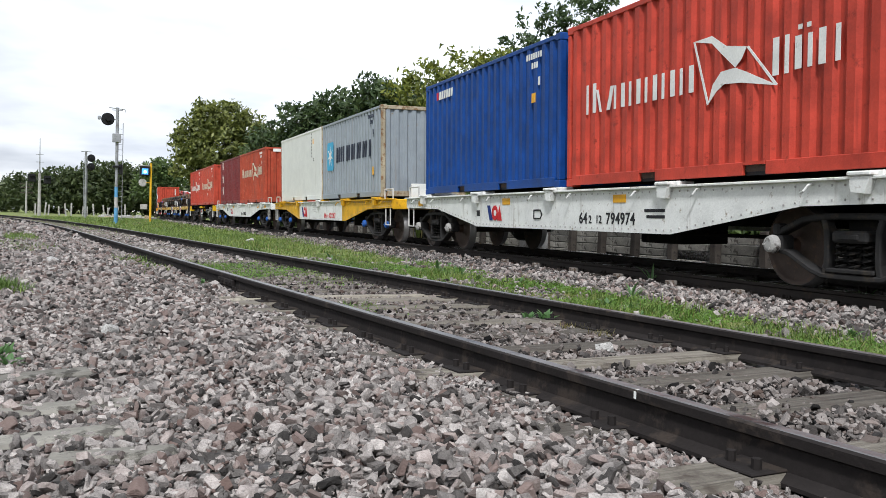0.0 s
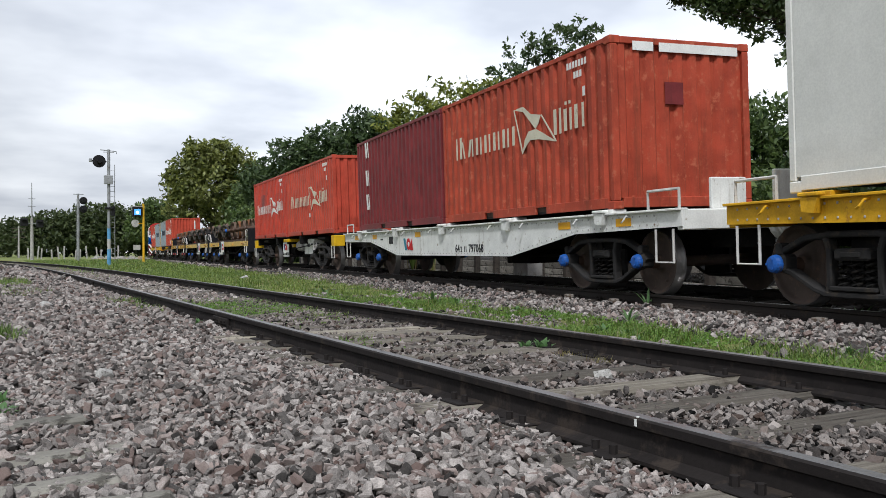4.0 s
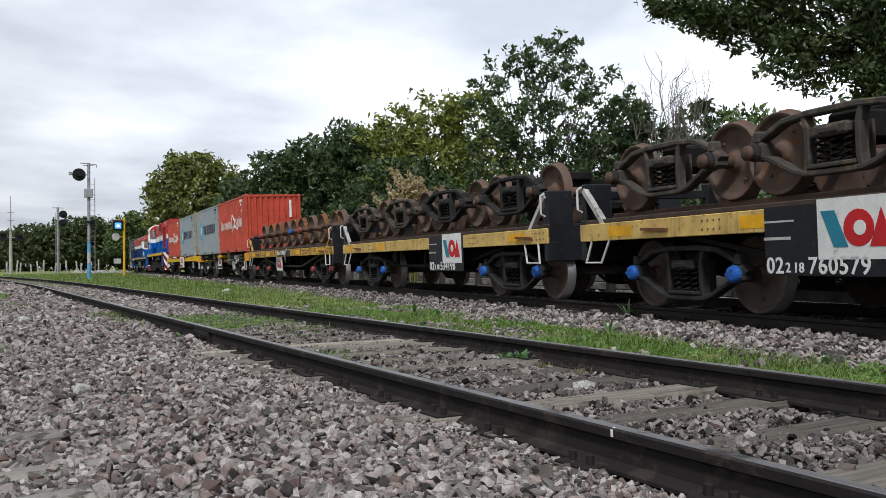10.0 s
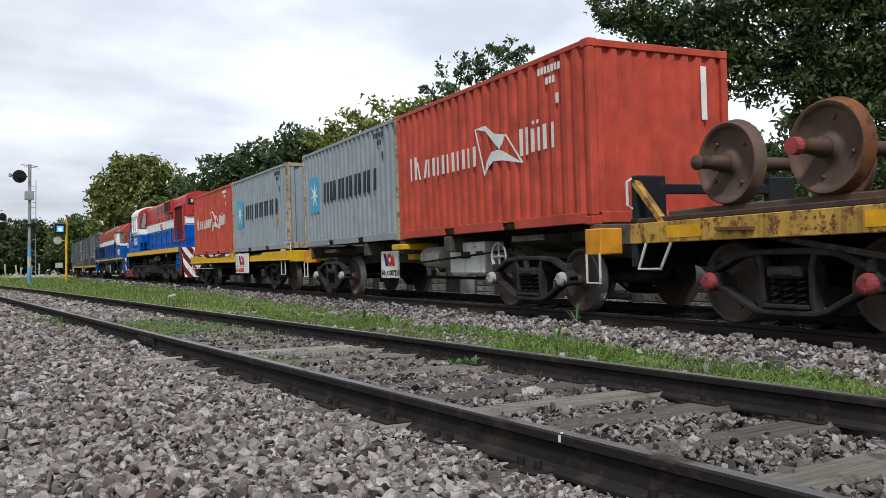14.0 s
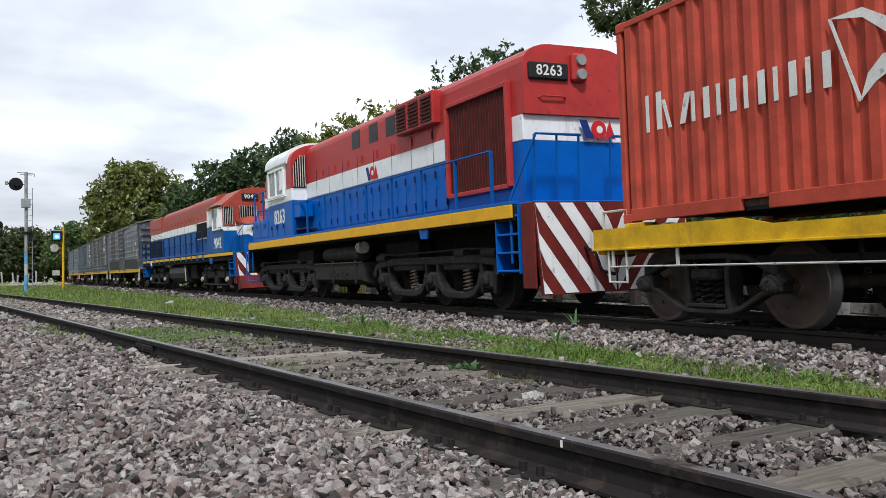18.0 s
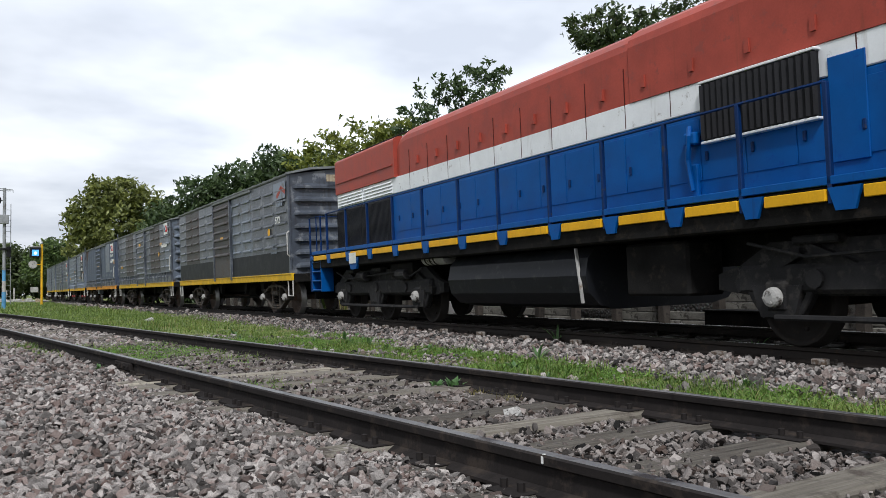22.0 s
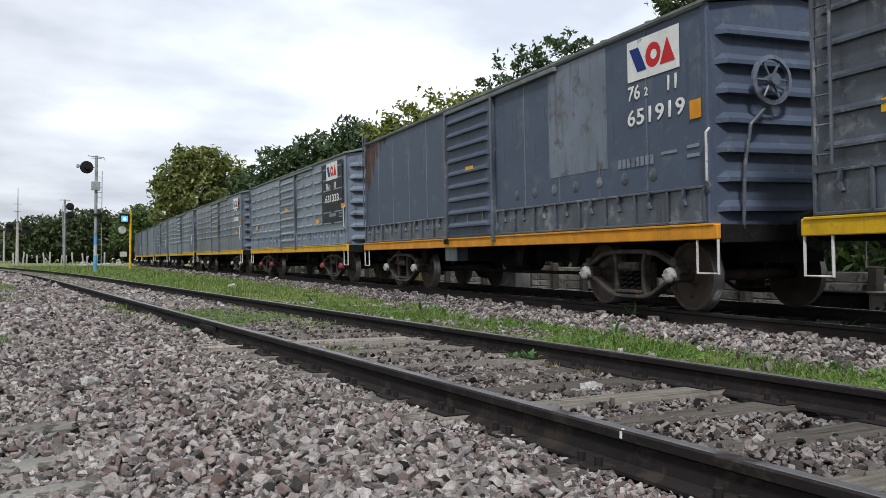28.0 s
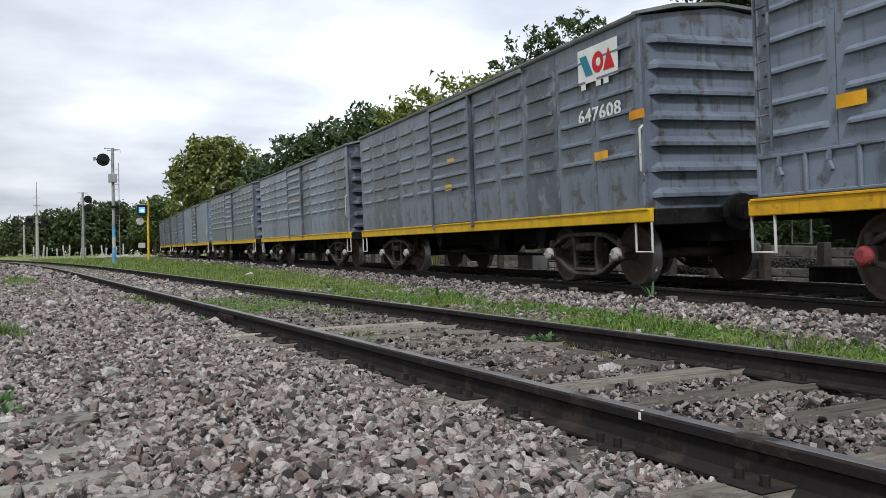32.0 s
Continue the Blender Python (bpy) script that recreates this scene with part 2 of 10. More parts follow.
M_BOXGREY = surf("boxcar_grey", (0.128, 0.152, 0.19), 0.34, scale=1.5, spec=0.5, var=0.25, stain=(0.07, 0.068, 0.066), amount=0.4, streak=(0.03, 0.028, 0.027), runs=0.5)
M_BOXDARK = surf("boxcar_dark_grey", (0.066, 0.076, 0.094), 0.32, scale=1.5, spec=0.5, var=0.4, stain=(0.17, 0.18, 0.195), amount=0.4, streak=(0.03, 0.027, 0.026), runs=0.45)
M_BOXBROWN = surf("boxcar_brown_grey", (0.058, 0.052, 0.052), 0.45, scale=1.5, spec=0.3, var=0.25, stain=(0.06, 0.042, 0.034), amount=0.45, streak=(0.035, 0.028, 0.025), runs=0.5)
M_BOXBLUE = surf("boxcar_blue_grey", (0.078, 0.097, 0.138), 0.5, scale=1.5, spec=0.15, var=0.14, stain=(0.11, 0.125, 0.15), amount=0.36, streak=(0.045, 0.05, 0.06), runs=0.35)
M_BOXLIGHT = surf("boxcar_light_grey", (0.175, 0.207, 0.258), 0.36, scale=1.5, spec=0.45, var=0.15, stain=(0.10, 0.10, 0.105), amount=0.33, streak=(0.055, 0.05, 0.047), runs=0.42)
M_BOXROOF = surf("boxcar_roof", (0.16, 0.17, 0.17), 0.7, stain=(0.25, 0.26, 0.22), amount=0.3)
M_MARKWHITE = surf("white_marking", (0.70, 0.70, 0.67), 0.6, var=0.1, stain=(0.35, 0.34, 0.32), amount=0.2, bump=0)
M_MARKCREAM = surf("cream_marking", (0.58, 0.55, 0.43), 0.6, var=0.1, stain=(0.4, 0.2, 0.14), amount=0.16, bump=0)
M_MARKNAVY = surf("navy_marking", (0.012, 0.018, 0.04), 0.55, bump=0)
M_MARKSKY = surf("sky_blue_marking", (0.06, 0.34, 0.55), 0.55, var=0.1, bump=0)
M_MARKRED = surf("red_marking", (0.5, 0.02, 0.025), 0.55, var=0.12, bump=0)
M_MARKBLUE = surf("blue_marking", (0.01, 0.03, 0.16), 0.55, var=0.12, bump=0)
M_MARKTEAL = surf("teal_marking", (0.03, 0.20, 0.28), 0.55, var=0.12, bump=0)
M_MARKBLACK = surf("black_marking", (0.018, 0.018, 0.02), 0.55, bump=0)
M_SIGNBLACK = surf("black_painted_panel", (0.012, 0.013, 0.016), 0.5, stain=(0.03, 0.03, 0.03), amount=0.3, bump=0.05)
M_REFLECT = surf("yellow_reflector", (0.72, 0.36, 0.01), 0.35, bump=0)
M_STRIPERED = surf("buffer_beam_red", (0.145, 0.022, 0.019), 0.6, spec=0.12, stain=(0.07, 0.022, 0.018), amount=0.35)
M_RUSTPATCH = surf("bare_rusted_patch", (0.07, 0.032, 0.02), 0.85, stain=(0.10, 0.04, 0.02), amount=0.4)
M_DECK = surf("grimy_deck", (0.06, 0.042, 0.034), 0.85, stain=(0.1, 0.06, 0.04), amount=0.4)
M_HAND = surf("dirty_white_tube", (0.52, 0.51, 0.48), 0.55, stain=(0.2, 0.16, 0.12), amount=0.25)

# ---- mesh helpers ----
class Geo:
    """Vertices and faces that grow into one mesh."""
    def __init__(self):
        self.v, self.f = [], []
    def add(self, verts, faces):
        n = len(self.v)
        self.v += [tuple(p) for p in verts]
        self.f += [tuple(i + n for i in q) for q in faces]
        return self
    def box(self, x0, x1, y0, y1, z0, z1, bev=0.0):
        if bev <= 0:
            v = [(x, y, z) for x in (x0, x1) for y in (y0, y1) for z in (z0, z1)]
            return self.add(v, [(0, 1, 3, 2), (4, 6, 7, 5), (0, 4, 5, 1), (2, 3, 7, 6), (0, 2, 6, 4), (1, 5, 7, 3)])
        lo, hi = (x0, y0, z0), (x1, y1, z1)
        b = min(bev, min(h - l for l, h in zip(lo, hi)) * 0.45)
        v, idx = [], {}
        for c in range(8):
            s = [(c >> k) & 1 for k in range(3)]
            p = [hi[k] if s[k] else lo[k] for k in range(3)]
            i = [p[k] - b if s[k] else p[k] + b for k in range(3)]
            for k in range(3):
                q = list(i); q[k] = p[k]
                idx[c, k] = len(v); v.append(tuple(q))
        f = []
        for k in range(3):
            a, d = (k + 1) % 3, (k + 2) % 3
            for s in (0, 1):
                q = [idx[(s << k) | (i << a) | (j << d), k] for i, j in ((0, 0), (1, 0), (1, 1), (0, 1))]
                f.append(q if s else q[::-1])
            for i in (0, 1):
                for j in (0, 1):
                    c0, c1 = (i << a) | (j << d), (1 << k) | (i << a) | (j << d)
                    q = [idx[c0, a], idx[c1, a], idx[c1, d], idx[c0, d]]
                    f.append(q if i != j else q[::-1])
        for c in range(8):
            q = [idx[c, 0], idx[c, 1], idx[c, 2]]
            f.append(q if bin(c).count("1") % 2 else q[::-1])
        return self.add(v, f)
    def prism(self, poly, axis, a, b):
        """A polygon drawn out from a to b along an axis; poly holds the other two coordinates in x, y, z order."""
        n = len(poly)
        def at(p, w):
            return {"x": (w, p[0], p[1]), "y": (p[0], w, p[1]), "z": (p[0], p[1], w)}[axis]
        v = [at(p, a) for p in poly] + [at(p, b) for p in poly]
        area = sum(poly[i][0] * poly[(i + 1) % n][1] - poly[(i + 1) % n][0] * poly[i][1] for i in range(n))
        flip = (area > 0) != (axis == "y")
        if b < a:
            flip = not flip
        lo, hi = list(range(n)), list(range(n, 2 * n))
        fs = [lo[::-1], hi] if flip else [lo, hi[::-1]]
        for i in range(n):
            j = (i + 1) % n
            q = (i, j, n + j, n + i)
            fs.append(q if flip else q[::-1])
        return self.add(v, fs)
    def cyl(self, p0, p1, r, n=12, r2=None, caps=True):
        p0, p1 = Vector(p0), Vector(p1)
        d = (p1 - p0).normalized()
        u = d.orthogonal().normalized(); w = d.cross(u)
        r2 = r if r2 is None else r2
        v = []
        for p, q in ((p0, r), (p1, r2)):
            for i in range(n):
                a = 2 * math.pi * i / n
                v.append(p + u * (q * math.cos(a)) + w * (q * math.sin(a)))
        f = [(i, (i + 1) % n, n + (i + 1) % n, n + i) for i in range(n)]
        if caps:
            f += [tuple(range(n))[::-1], tuple(range(n, 2 * n))]
        return self.add(v, f)
    def tube(self, pts, r, n=6):
        """A round bar bent along the points."""
        P = [Vector(p) for p in pts]
        k = len(P)
        ds = [(P[min(i + 1, k - 1)] - P[max(i - 1, 0)]).normalized() for i in range(k)]
        u = ds[0].orthogonal().normalized()
        v = []
        for p, d in zip(P, ds):
            u = (u - d * u.dot(d)).normalized(); w = d.cross(u)
            v += [p + u * (r * math.cos(6.2832 * i / n)) + w * (r * math.sin(6.2832 * i / n)) for i in range(n)]
        f = [(q * n + i, q * n + (i + 1) % n, (q + 1) * n + (i + 1) % n, (q + 1) * n + i) for q in range(k - 1) for i in range(n)]
        f += [tuple(range(n))[::-1], tuple(range((k - 1) * n, k * n))]
        return self.add(v, f)
    def bar(self, pts, y0, y1, w):
        """A flat bar of depth w along a line in x, z, between y0 and y1."""
        for (xa, za), (xb, zb) in zip(pts[:-1], pts[1:]):
            d = math.hypot(xb - xa, zb - za)
            nx, nz = -(zb - za) / d * w / 2, (xb - xa) / d * w / 2
            ex, ez = (xb - xa) / d * w * 0.3, (zb - za) / d * w * 0.3
            self.prism([(xa - ex + nx, za - ez + nz), (xb + ex + nx, zb + ez + nz), (xb + ex - nx, zb + ez - nz), (xa - ex - nx, za - ez - nz)], "y", y0, y1)
        return self
    def strap(self, pts, y0, y1, w, c=0.014):
        """A cast bar with eased edges along a smooth line of (x, z), between y0 and y1."""
        prof = [(-w / 2 + c, y0), (w / 2 - c, y0), (w / 2, y0 + c), (w / 2, y1 - c), (w / 2 - c, y1), (-w / 2 + c, y1), (-w / 2, y1 - c), (-w / 2, y0 + c)]
        v, k = [], len(pts)
        for i, (x, z) in enumerate(pts):
            p, q = pts[max(0, i - 1)], pts[min(k - 1, i + 1)]
            d = math.hypot(q[0] - p[0], q[1] - p[1])
            nx, nz = -(q[1] - p[1]) / d, (q[0] - p[0]) / d
            v += [(x + nx * a, y, z + nz * a) for a, y in prof]
        f = [(i * 8 + (j + 1) % 8, i * 8 + j, (i + 1) * 8 + j, (i + 1) * 8 + (j + 1) % 8) for i in range(k - 1) for j in range(8)]
        return self.add(v, f + [tuple(range(8)), tuple(range((k - 1) * 8, k * 8))[::-1]])
    def lathe(self, prof, n=24, at=(0, 0, 0)):
        """A profile of (radius, y) turned about the y axis."""
        v, k = [], len(prof)
        for i in range(n):
            a = 2 * math.pi * i / n
            c, s = math.cos(a), math.sin(a)
            v += [(at[0] + r * c, at[1] + y, at[2] + r * s) for r, y in prof]
        f = []
        for i in range(n):
            j = (i + 1) % n
            for q in range(k - 1):
                f.append((i * k + q, j * k + q, j * k + q + 1, i * k + q + 1))
        return self.add(v, f)
    def put(self, other, m):
        return self.add([m @ Vector(p) for p in other.v], other.f)
    def mesh(self, name, material, smooth=False):
        me = bpy.data.meshes.new(name)
        me.from_pydata(self.v, [], self.f)
        me.materials.append(material)
        if smooth:
            me.polygons.foreach_set("use_smooth", [True] * len(me.polygons))
        me.update()
        return me
def part(name, geo, material, parent, label="", at=None, smooth=False):
    """One mesh under a thing or a part."""
    ob = new(name, geo if isinstance(geo, bpy.types.Mesh) else geo.mesh(name, material, smooth))
    ob.parent = parent
    if at is not None:
        ob.matrix_basis = at
    return tagged(ob, label)
def thing(name, label, category, group="", kind=""):
    return tagged(new(name), label, category, group, kind)
def shift(x, y, z):
    return Matrix.Translation((x, y, z))
TURN = pose(0, 0, 0, 0, 0, 180)
# lettering, made once from the built-in font: meshes one unit high
SIDE = Matrix(((-1, 0, 0, 0), (0, 0, 1, 0), (0, 1, 0, 0), (0, 0, 0, 1)))     # reads on a flank that faces +y
ENDW = Matrix(((0, 0, -1, 0), (-1, 0, 0, 0), (0, 1, 0, 0), (0, 0, 0, 1)))    # reads on an end that faces -x
WORDS = {}
def make_words(items):
    obs = []
    for body in items:
        c = bpy.data.curves.new("words", "FONT")
        c.body, c.size, c.extrude, c.offset, c.resolution_u = body, 1.35, 0.004, 0.018, 3
        c.align_x, c.align_y, c.space_character = "CENTER", "CENTER", 1.08
        obs.append((body, new("words", c)))
    dg = bpy.context.evaluated_depsgraph_get()
    for body, ob in obs:
        WORDS[body] = bpy.data.meshes.new_from_object(ob.evaluated_get(dg))
        WORDS[body].name = "number"
    for body, ob in obs:
        c = ob.data
        bpy.data.objects.remove(ob); bpy.data.curves.remove(c)
make_words(["64", "2", "12", "794974", "11", "821207", "797068", "13", "007254", "02", "18", "760579", "534198", "757062", "810556", "007211", "8263", "9042", "76", "651919", "631333", "647608", "572"])
def words(body, parent, material, x, y, z, height, wide=1.0, way=SIDE):
    me = WORDS[body].copy()
    me.materials.clear(); me.materials.append(material)
    ob = tagged(new("number", me), kind="stuff")
    ob.parent = parent
    ob.matrix_basis = shift(x, y, z) @ way @ Matrix.Diagonal((height * wide, height, 1 if height > 0.5 else 1, 1))
    return ob
def emblem(parent, x, y, z, size, panel=True, way="side", worn=False, tall=0.62):
    """The railway's mark as plain shapes: a blue slanted bar, a red round and a red wedge, most often on a white panel."""
    def place(geo, mat, nm):
        m = shift(x, y, z) @ (SIDE if way == "side" else ENDW)
        g2 = Geo().put(geo, m @ Matrix(((1, 0, 0, 0), (0, 0, 1, 0), (0, 1, 0, 0), (0, 0, 0, 1))))
        part(nm, g2, mat, parent)
    w, h = size, size * tall if tall > 0.6 else tall
    if panel:
        place(Geo().box(-w / 2, w / 2, 0, 0.004, -h / 2, h / 2), M_MARKWHITE, "white_panel")
    b = h * 0.30
    place(Geo().prism([(-0.45 * w, b), (-0.27 * w, b), (-0.11 * w, -b), (-0.29 * w, -b)], "y", 0.004, 0.008), M_MARKTEAL if worn else M_MARKBLUE, "blue_bar")
    place(Geo().lathe([(0.0, 0.008), (b * 0.98, 0.008), (b, 0.004)], 20, (0.02 * w, 0, 0)), M_MARKRED, "red_round")
    place(Geo().lathe([(0.0, 0.0105), (b * 0.4, 0.0105), (b * 0.4, 0.006)], 16, (0.04 * w, 0, 0)), M_MARKWHITE, "white_spot")
    place(Geo().prism([(0.15 * w, -b), (0.29 * w, b), (0.43 * w, -b)], "y", 0.004, 0.008), M_MARKRED, "red_wedge")

# ---- the main line: where its middle runs, by distance s along it ----
def _line():
    pts, x, y = [], 0.0, 0.0
    step, s = 0.5, 0.0
    a0, a1, a2, a3 = 7.639, 0.16117, -1.79112e-3, 1.35554e-5
    ys = np.arange(0, 76.01, 0.25)
    xs = a0 + a1 * ys + a2 * ys ** 2 + a3 * ys ** 3
    ahead = [(float(u), float(v)) for u, v in zip(xs, ys)]
    # onward: nearly straight, then a bend to the right of about 200 m radius
    hx, hy = xs[-1] - xs[-2], ys[-1] - ys[-2]
    ang = math.atan2(hy, hx)
    px, py = ahead[-1]
    for k in range(520):
        ang += 0.0024 if k < 10 else 0.0 if k < 50 else -0.5 / 200
        px, py = px + 0.5 * math.cos(ang), py + 0.5 * math.sin(ang)
        ahead.append((px, py))
    n = math.hypot(a1, 1)
    behind = [(a0 - a1 / n * d, -d / n) for d in np.arange(260, 0, -2.0)]
    p = np.array(behind + ahead)
    d = np.concatenate([[0], np.cumsum(np.hypot(*np.diff(p, axis=0).T))])
    return p, d - d[len(behind)]
LINE, LINE_S = _line()
def on_line(s):
    """Middle of the main line at distance s."""
    return Vector((float(np.interp(s, LINE_S, LINE[:, 0])), float(np.interp(s, LINE_S, LINE[:, 1])), 0.0))
CANT = 1.6           # the curve is banked: the outer rail lies higher, and all leans inwards about the inner rail
LEAN = Matrix.Translation((0, 0.872, 0)) @ pose(0, 0, 0, -CANT, 0, 0) @ Matrix.Translation((0, -0.872, 0))
RISE = 1.744 * math.sin(radians(CANT))
def car_pose(s, half):
    """Pose of a vehicle whose bogie centres lie half before and behind s: x ahead along the line, y to its left, z up."""
    a, b = on_line(s - half), on_line(s + half)
    m = (a + b) / 2
    d = b - a
    return pose(m.x, m.y, 0, 0, 0, math.degrees(math.atan2(d.y, d.x))) @ LEAN
GONE = (0.0, 13.82, 27.74, 41.69, 55.41, 69.41, 83.25, 96.98, 110.87, 124.98, 139.26, 153.65, 168.03, 182.36, 196.72, 211.17, 225.69)
def gone(t):
    """How far the train has run at t seconds, smoothly between the two-second marks."""
    i = min(int(t // 2), 15)
    u = (t - 2 * i) / 2
    p = [GONE[max(0, min(16, k))] for k in (i - 1, i, i + 1, i + 2)]
    m1 = (p[2] - p[0]) / 2 if i > 0 else p[2] - p[1]
    m2 = (p[3] - p[1]) / 2 if i < 15 else p[2] - p[1]
    return (2 * u ** 3 - 3 * u ** 2 + 1) * p[1] + (u ** 3 - 2 * u ** 2 + u) * m1 + (-2 * u ** 3 + 3 * u ** 2) * p[2] + (u ** 3 - u ** 2) * m2
MOVERS = []          # (thing, place of its vehicle at the start, half bogie distance, pose in the vehicle)
def rides(thing, s, half, local=None):
    MOVERS.append((thing, s, half, local or Matrix.Identity(4)))
    thing.matrix_world = car_pose(s, half) @ (local or Matrix.Identity(4))
    return thing

# ---- ground, tracks, ballast ----
rng = np.random.default_rng(7)
def bend(y):
    """Sideways drift of the siding, which turns off to the left far out."""
    return -0.0011 * np.maximum(0, np.asarray(y, float) - 25) ** 2
SIDING = 2.97
def line_x(y):
    """Middle of the main line at y, out to where it bends away."""
    return np.interp(y, LINE[:, 1][:len(LINE) - 300], LINE[:, 0][:len(LINE) - 300])
def lumps(x, y, k):
    return (np.sin(1.7 * k * x + 0.9 * k * y + 1.3) + np.sin(-0.8 * k * x + 2.1 * k * y + 4.2) + np.sin(2.6 * k * x - 1.4 * k * y + 0.4)) / 3
def ground_z(x, y):
    x, y = np.asarray(x, float), np.asarray(y, float)
    d = np.abs(x - SIDING - bend(y))
    z = -0.135 + (0.018 * lumps(x, y, 1.9) + 0.012 * lumps(x, y, 5.1)) * np.where(d < 1.1, 0.25, 1.0)
    z = np.where(d < 1.0, z - 0.02, z)
    u = x - line_x(y)
    dip = np.exp(-((u + 3.4) / 1.1) ** 2) * 0.07
    z = z - dip - np.where(np.abs(u) < 1.4, 0.03, 0.0)
    return z - np.clip((-x - 3) / 12, 0, 1) * 0.12
def speckle(x, y, cell, seed):
    """Smooth random field, 0 to 1, with lumps of about one cell."""
    table = np.random.default_rng(seed).random((64, 64))
    u, v = np.asarray(x, float) / cell, np.asarray(y, float) / cell
    i, j = np.floor(u).astype(int), np.floor(v).astype(int)
    a, b = u - i, v - j
    a, b = a * a * (3 - 2 * a), b * b * (3 - 2 * b)
    pick = lambda p, q: table[p % 64, q % 64]
    return (pick(i, j) * (1 - a) + pick(i + 1, j) * a) * (1 - b) + (pick(i, j + 1) * (1 - a) + pick(i + 1, j + 1) * a) * b
def cover(x, y):
    """How grassy the ground is, 0 to 1."""
    x, y = np.asarray(x, float), np.asarray(y, float)
    patch = np.clip(0.5 * speckle(x, y, 0.9, 3) + 0.3 * speckle(x, y, 0.37, 4) + 0.2 * speckle(x, y, 0.13, 5), 0, 1)
    u, d = x - line_x(y), x - SIDING - bend(y)
    far = np.clip((y - 14) / 14, 0, 1)
    strip = np.clip((d - 1.15) / 0.35, 0, 1) * np.clip((-u - 2.55 + far * 0.5) / 0.35, 0, 1)
    g = strip * np.clip((patch - 0.24 + far * 0.35) * 4.5, 0, 1)
    mid = np.where(np.abs(d) < 0.78, 1.0, 0.0)
    g = np.maximum(g, mid * np.clip((patch - 0.30) * 4, 0, 1) * np.exp(-((y - 10.8) / 2.2) ** 4))
    g = np.maximum(g, mid * 0.75 * np.exp(-((x - 2.7) / 0.22) ** 2 - ((y - 6.5) / 0.3) ** 2))
    g = np.maximum(g, mid * np.clip(patch * 1.5 - 0.2, 0, 0.9) * np.clip((y - 20) / 8, 0, 1))
    g = np.maximum(g, 0.9 * np.exp(-((x - 1.85) / 0.22) ** 2 - ((y - 12.8) / 1.3) ** 2) + 0.8 * np.exp(-((x - 0.5) / 0.4) ** 2 - ((y - 17.6) / 1.6) ** 2))
    left = np.clip((-x - 1.6 + 0.06 * y) / 1.5, 0, 1) * np.clip(patch - 0.1 + y / 50, 0, 1) * np.clip((y - 3) / 6, 0, 1)
    g = np.maximum(g, left)
    g = np.maximum(g, np.clip((y - 55) / 25, 0, 1) * np.where(np.abs(u) > 2.2, 0.9, 0))
    return np.maximum(g, np.clip((u - 3.5) / 1.5, 0, 1) * 0.75)
def graded(a, b, fine_a, fine_b, fine, grow=1.35):
    inner = list(np.arange(fine_a, fine_b + 1e-6, fine))
    out, p, st = [], fine_b, fine
    while p < b:
        st *= grow; p = min(p + st, b); out.append(p)
    inn, p, st = [], fine_a, fine
    while p > a:
        st *= grow; p = max(p - st, a); inn.append(p)
    return np.array(inn[::-1] + inner + out)
gx, gy = graded(-900, 900, -3, 14, 0.18), graded(-300, 1500, 0.5, 34, 0.28)
XX, YY = np.meshgrid(gx, gy)
ZZ = ground_z(XX, YY)
nx_, ny_ = len(gx), len(gy)
gme = bpy.data.meshes.new("ground")
quad = [(j * nx_ + i, j * nx_ + i + 1, (j + 1) * nx_ + i + 1, (j + 1) * nx_ + i) for j in range(ny_ - 1) for i in range(nx_ - 1)]
ZZ = ZZ - 0.03 * np.clip((XX - 0.75) / 0.3, 0, 1) * np.clip((3.9 - XX) / 0.1, 0, 1) * np.clip((13 - YY) / 2, 0, 1)   # bed under the loose stones
gme.from_pydata(np.stack([XX.ravel(), YY.ravel(), ZZ.ravel()], 1).tolist(), [], quad)
gme.polygons.foreach_set("use_smooth", [True] * len(quad))
att = gme.attributes.new("grassy", "FLOAT", "POINT")
att.data.foreach_set("value", cover(XX, YY).ravel().astype(np.float32))
att = gme.attributes.new("trodden", "FLOAT", "POINT")
att.data.foreach_set("value", np.clip((1.05 - XX) / 0.4, 0, 1).ravel().astype(np.float32))
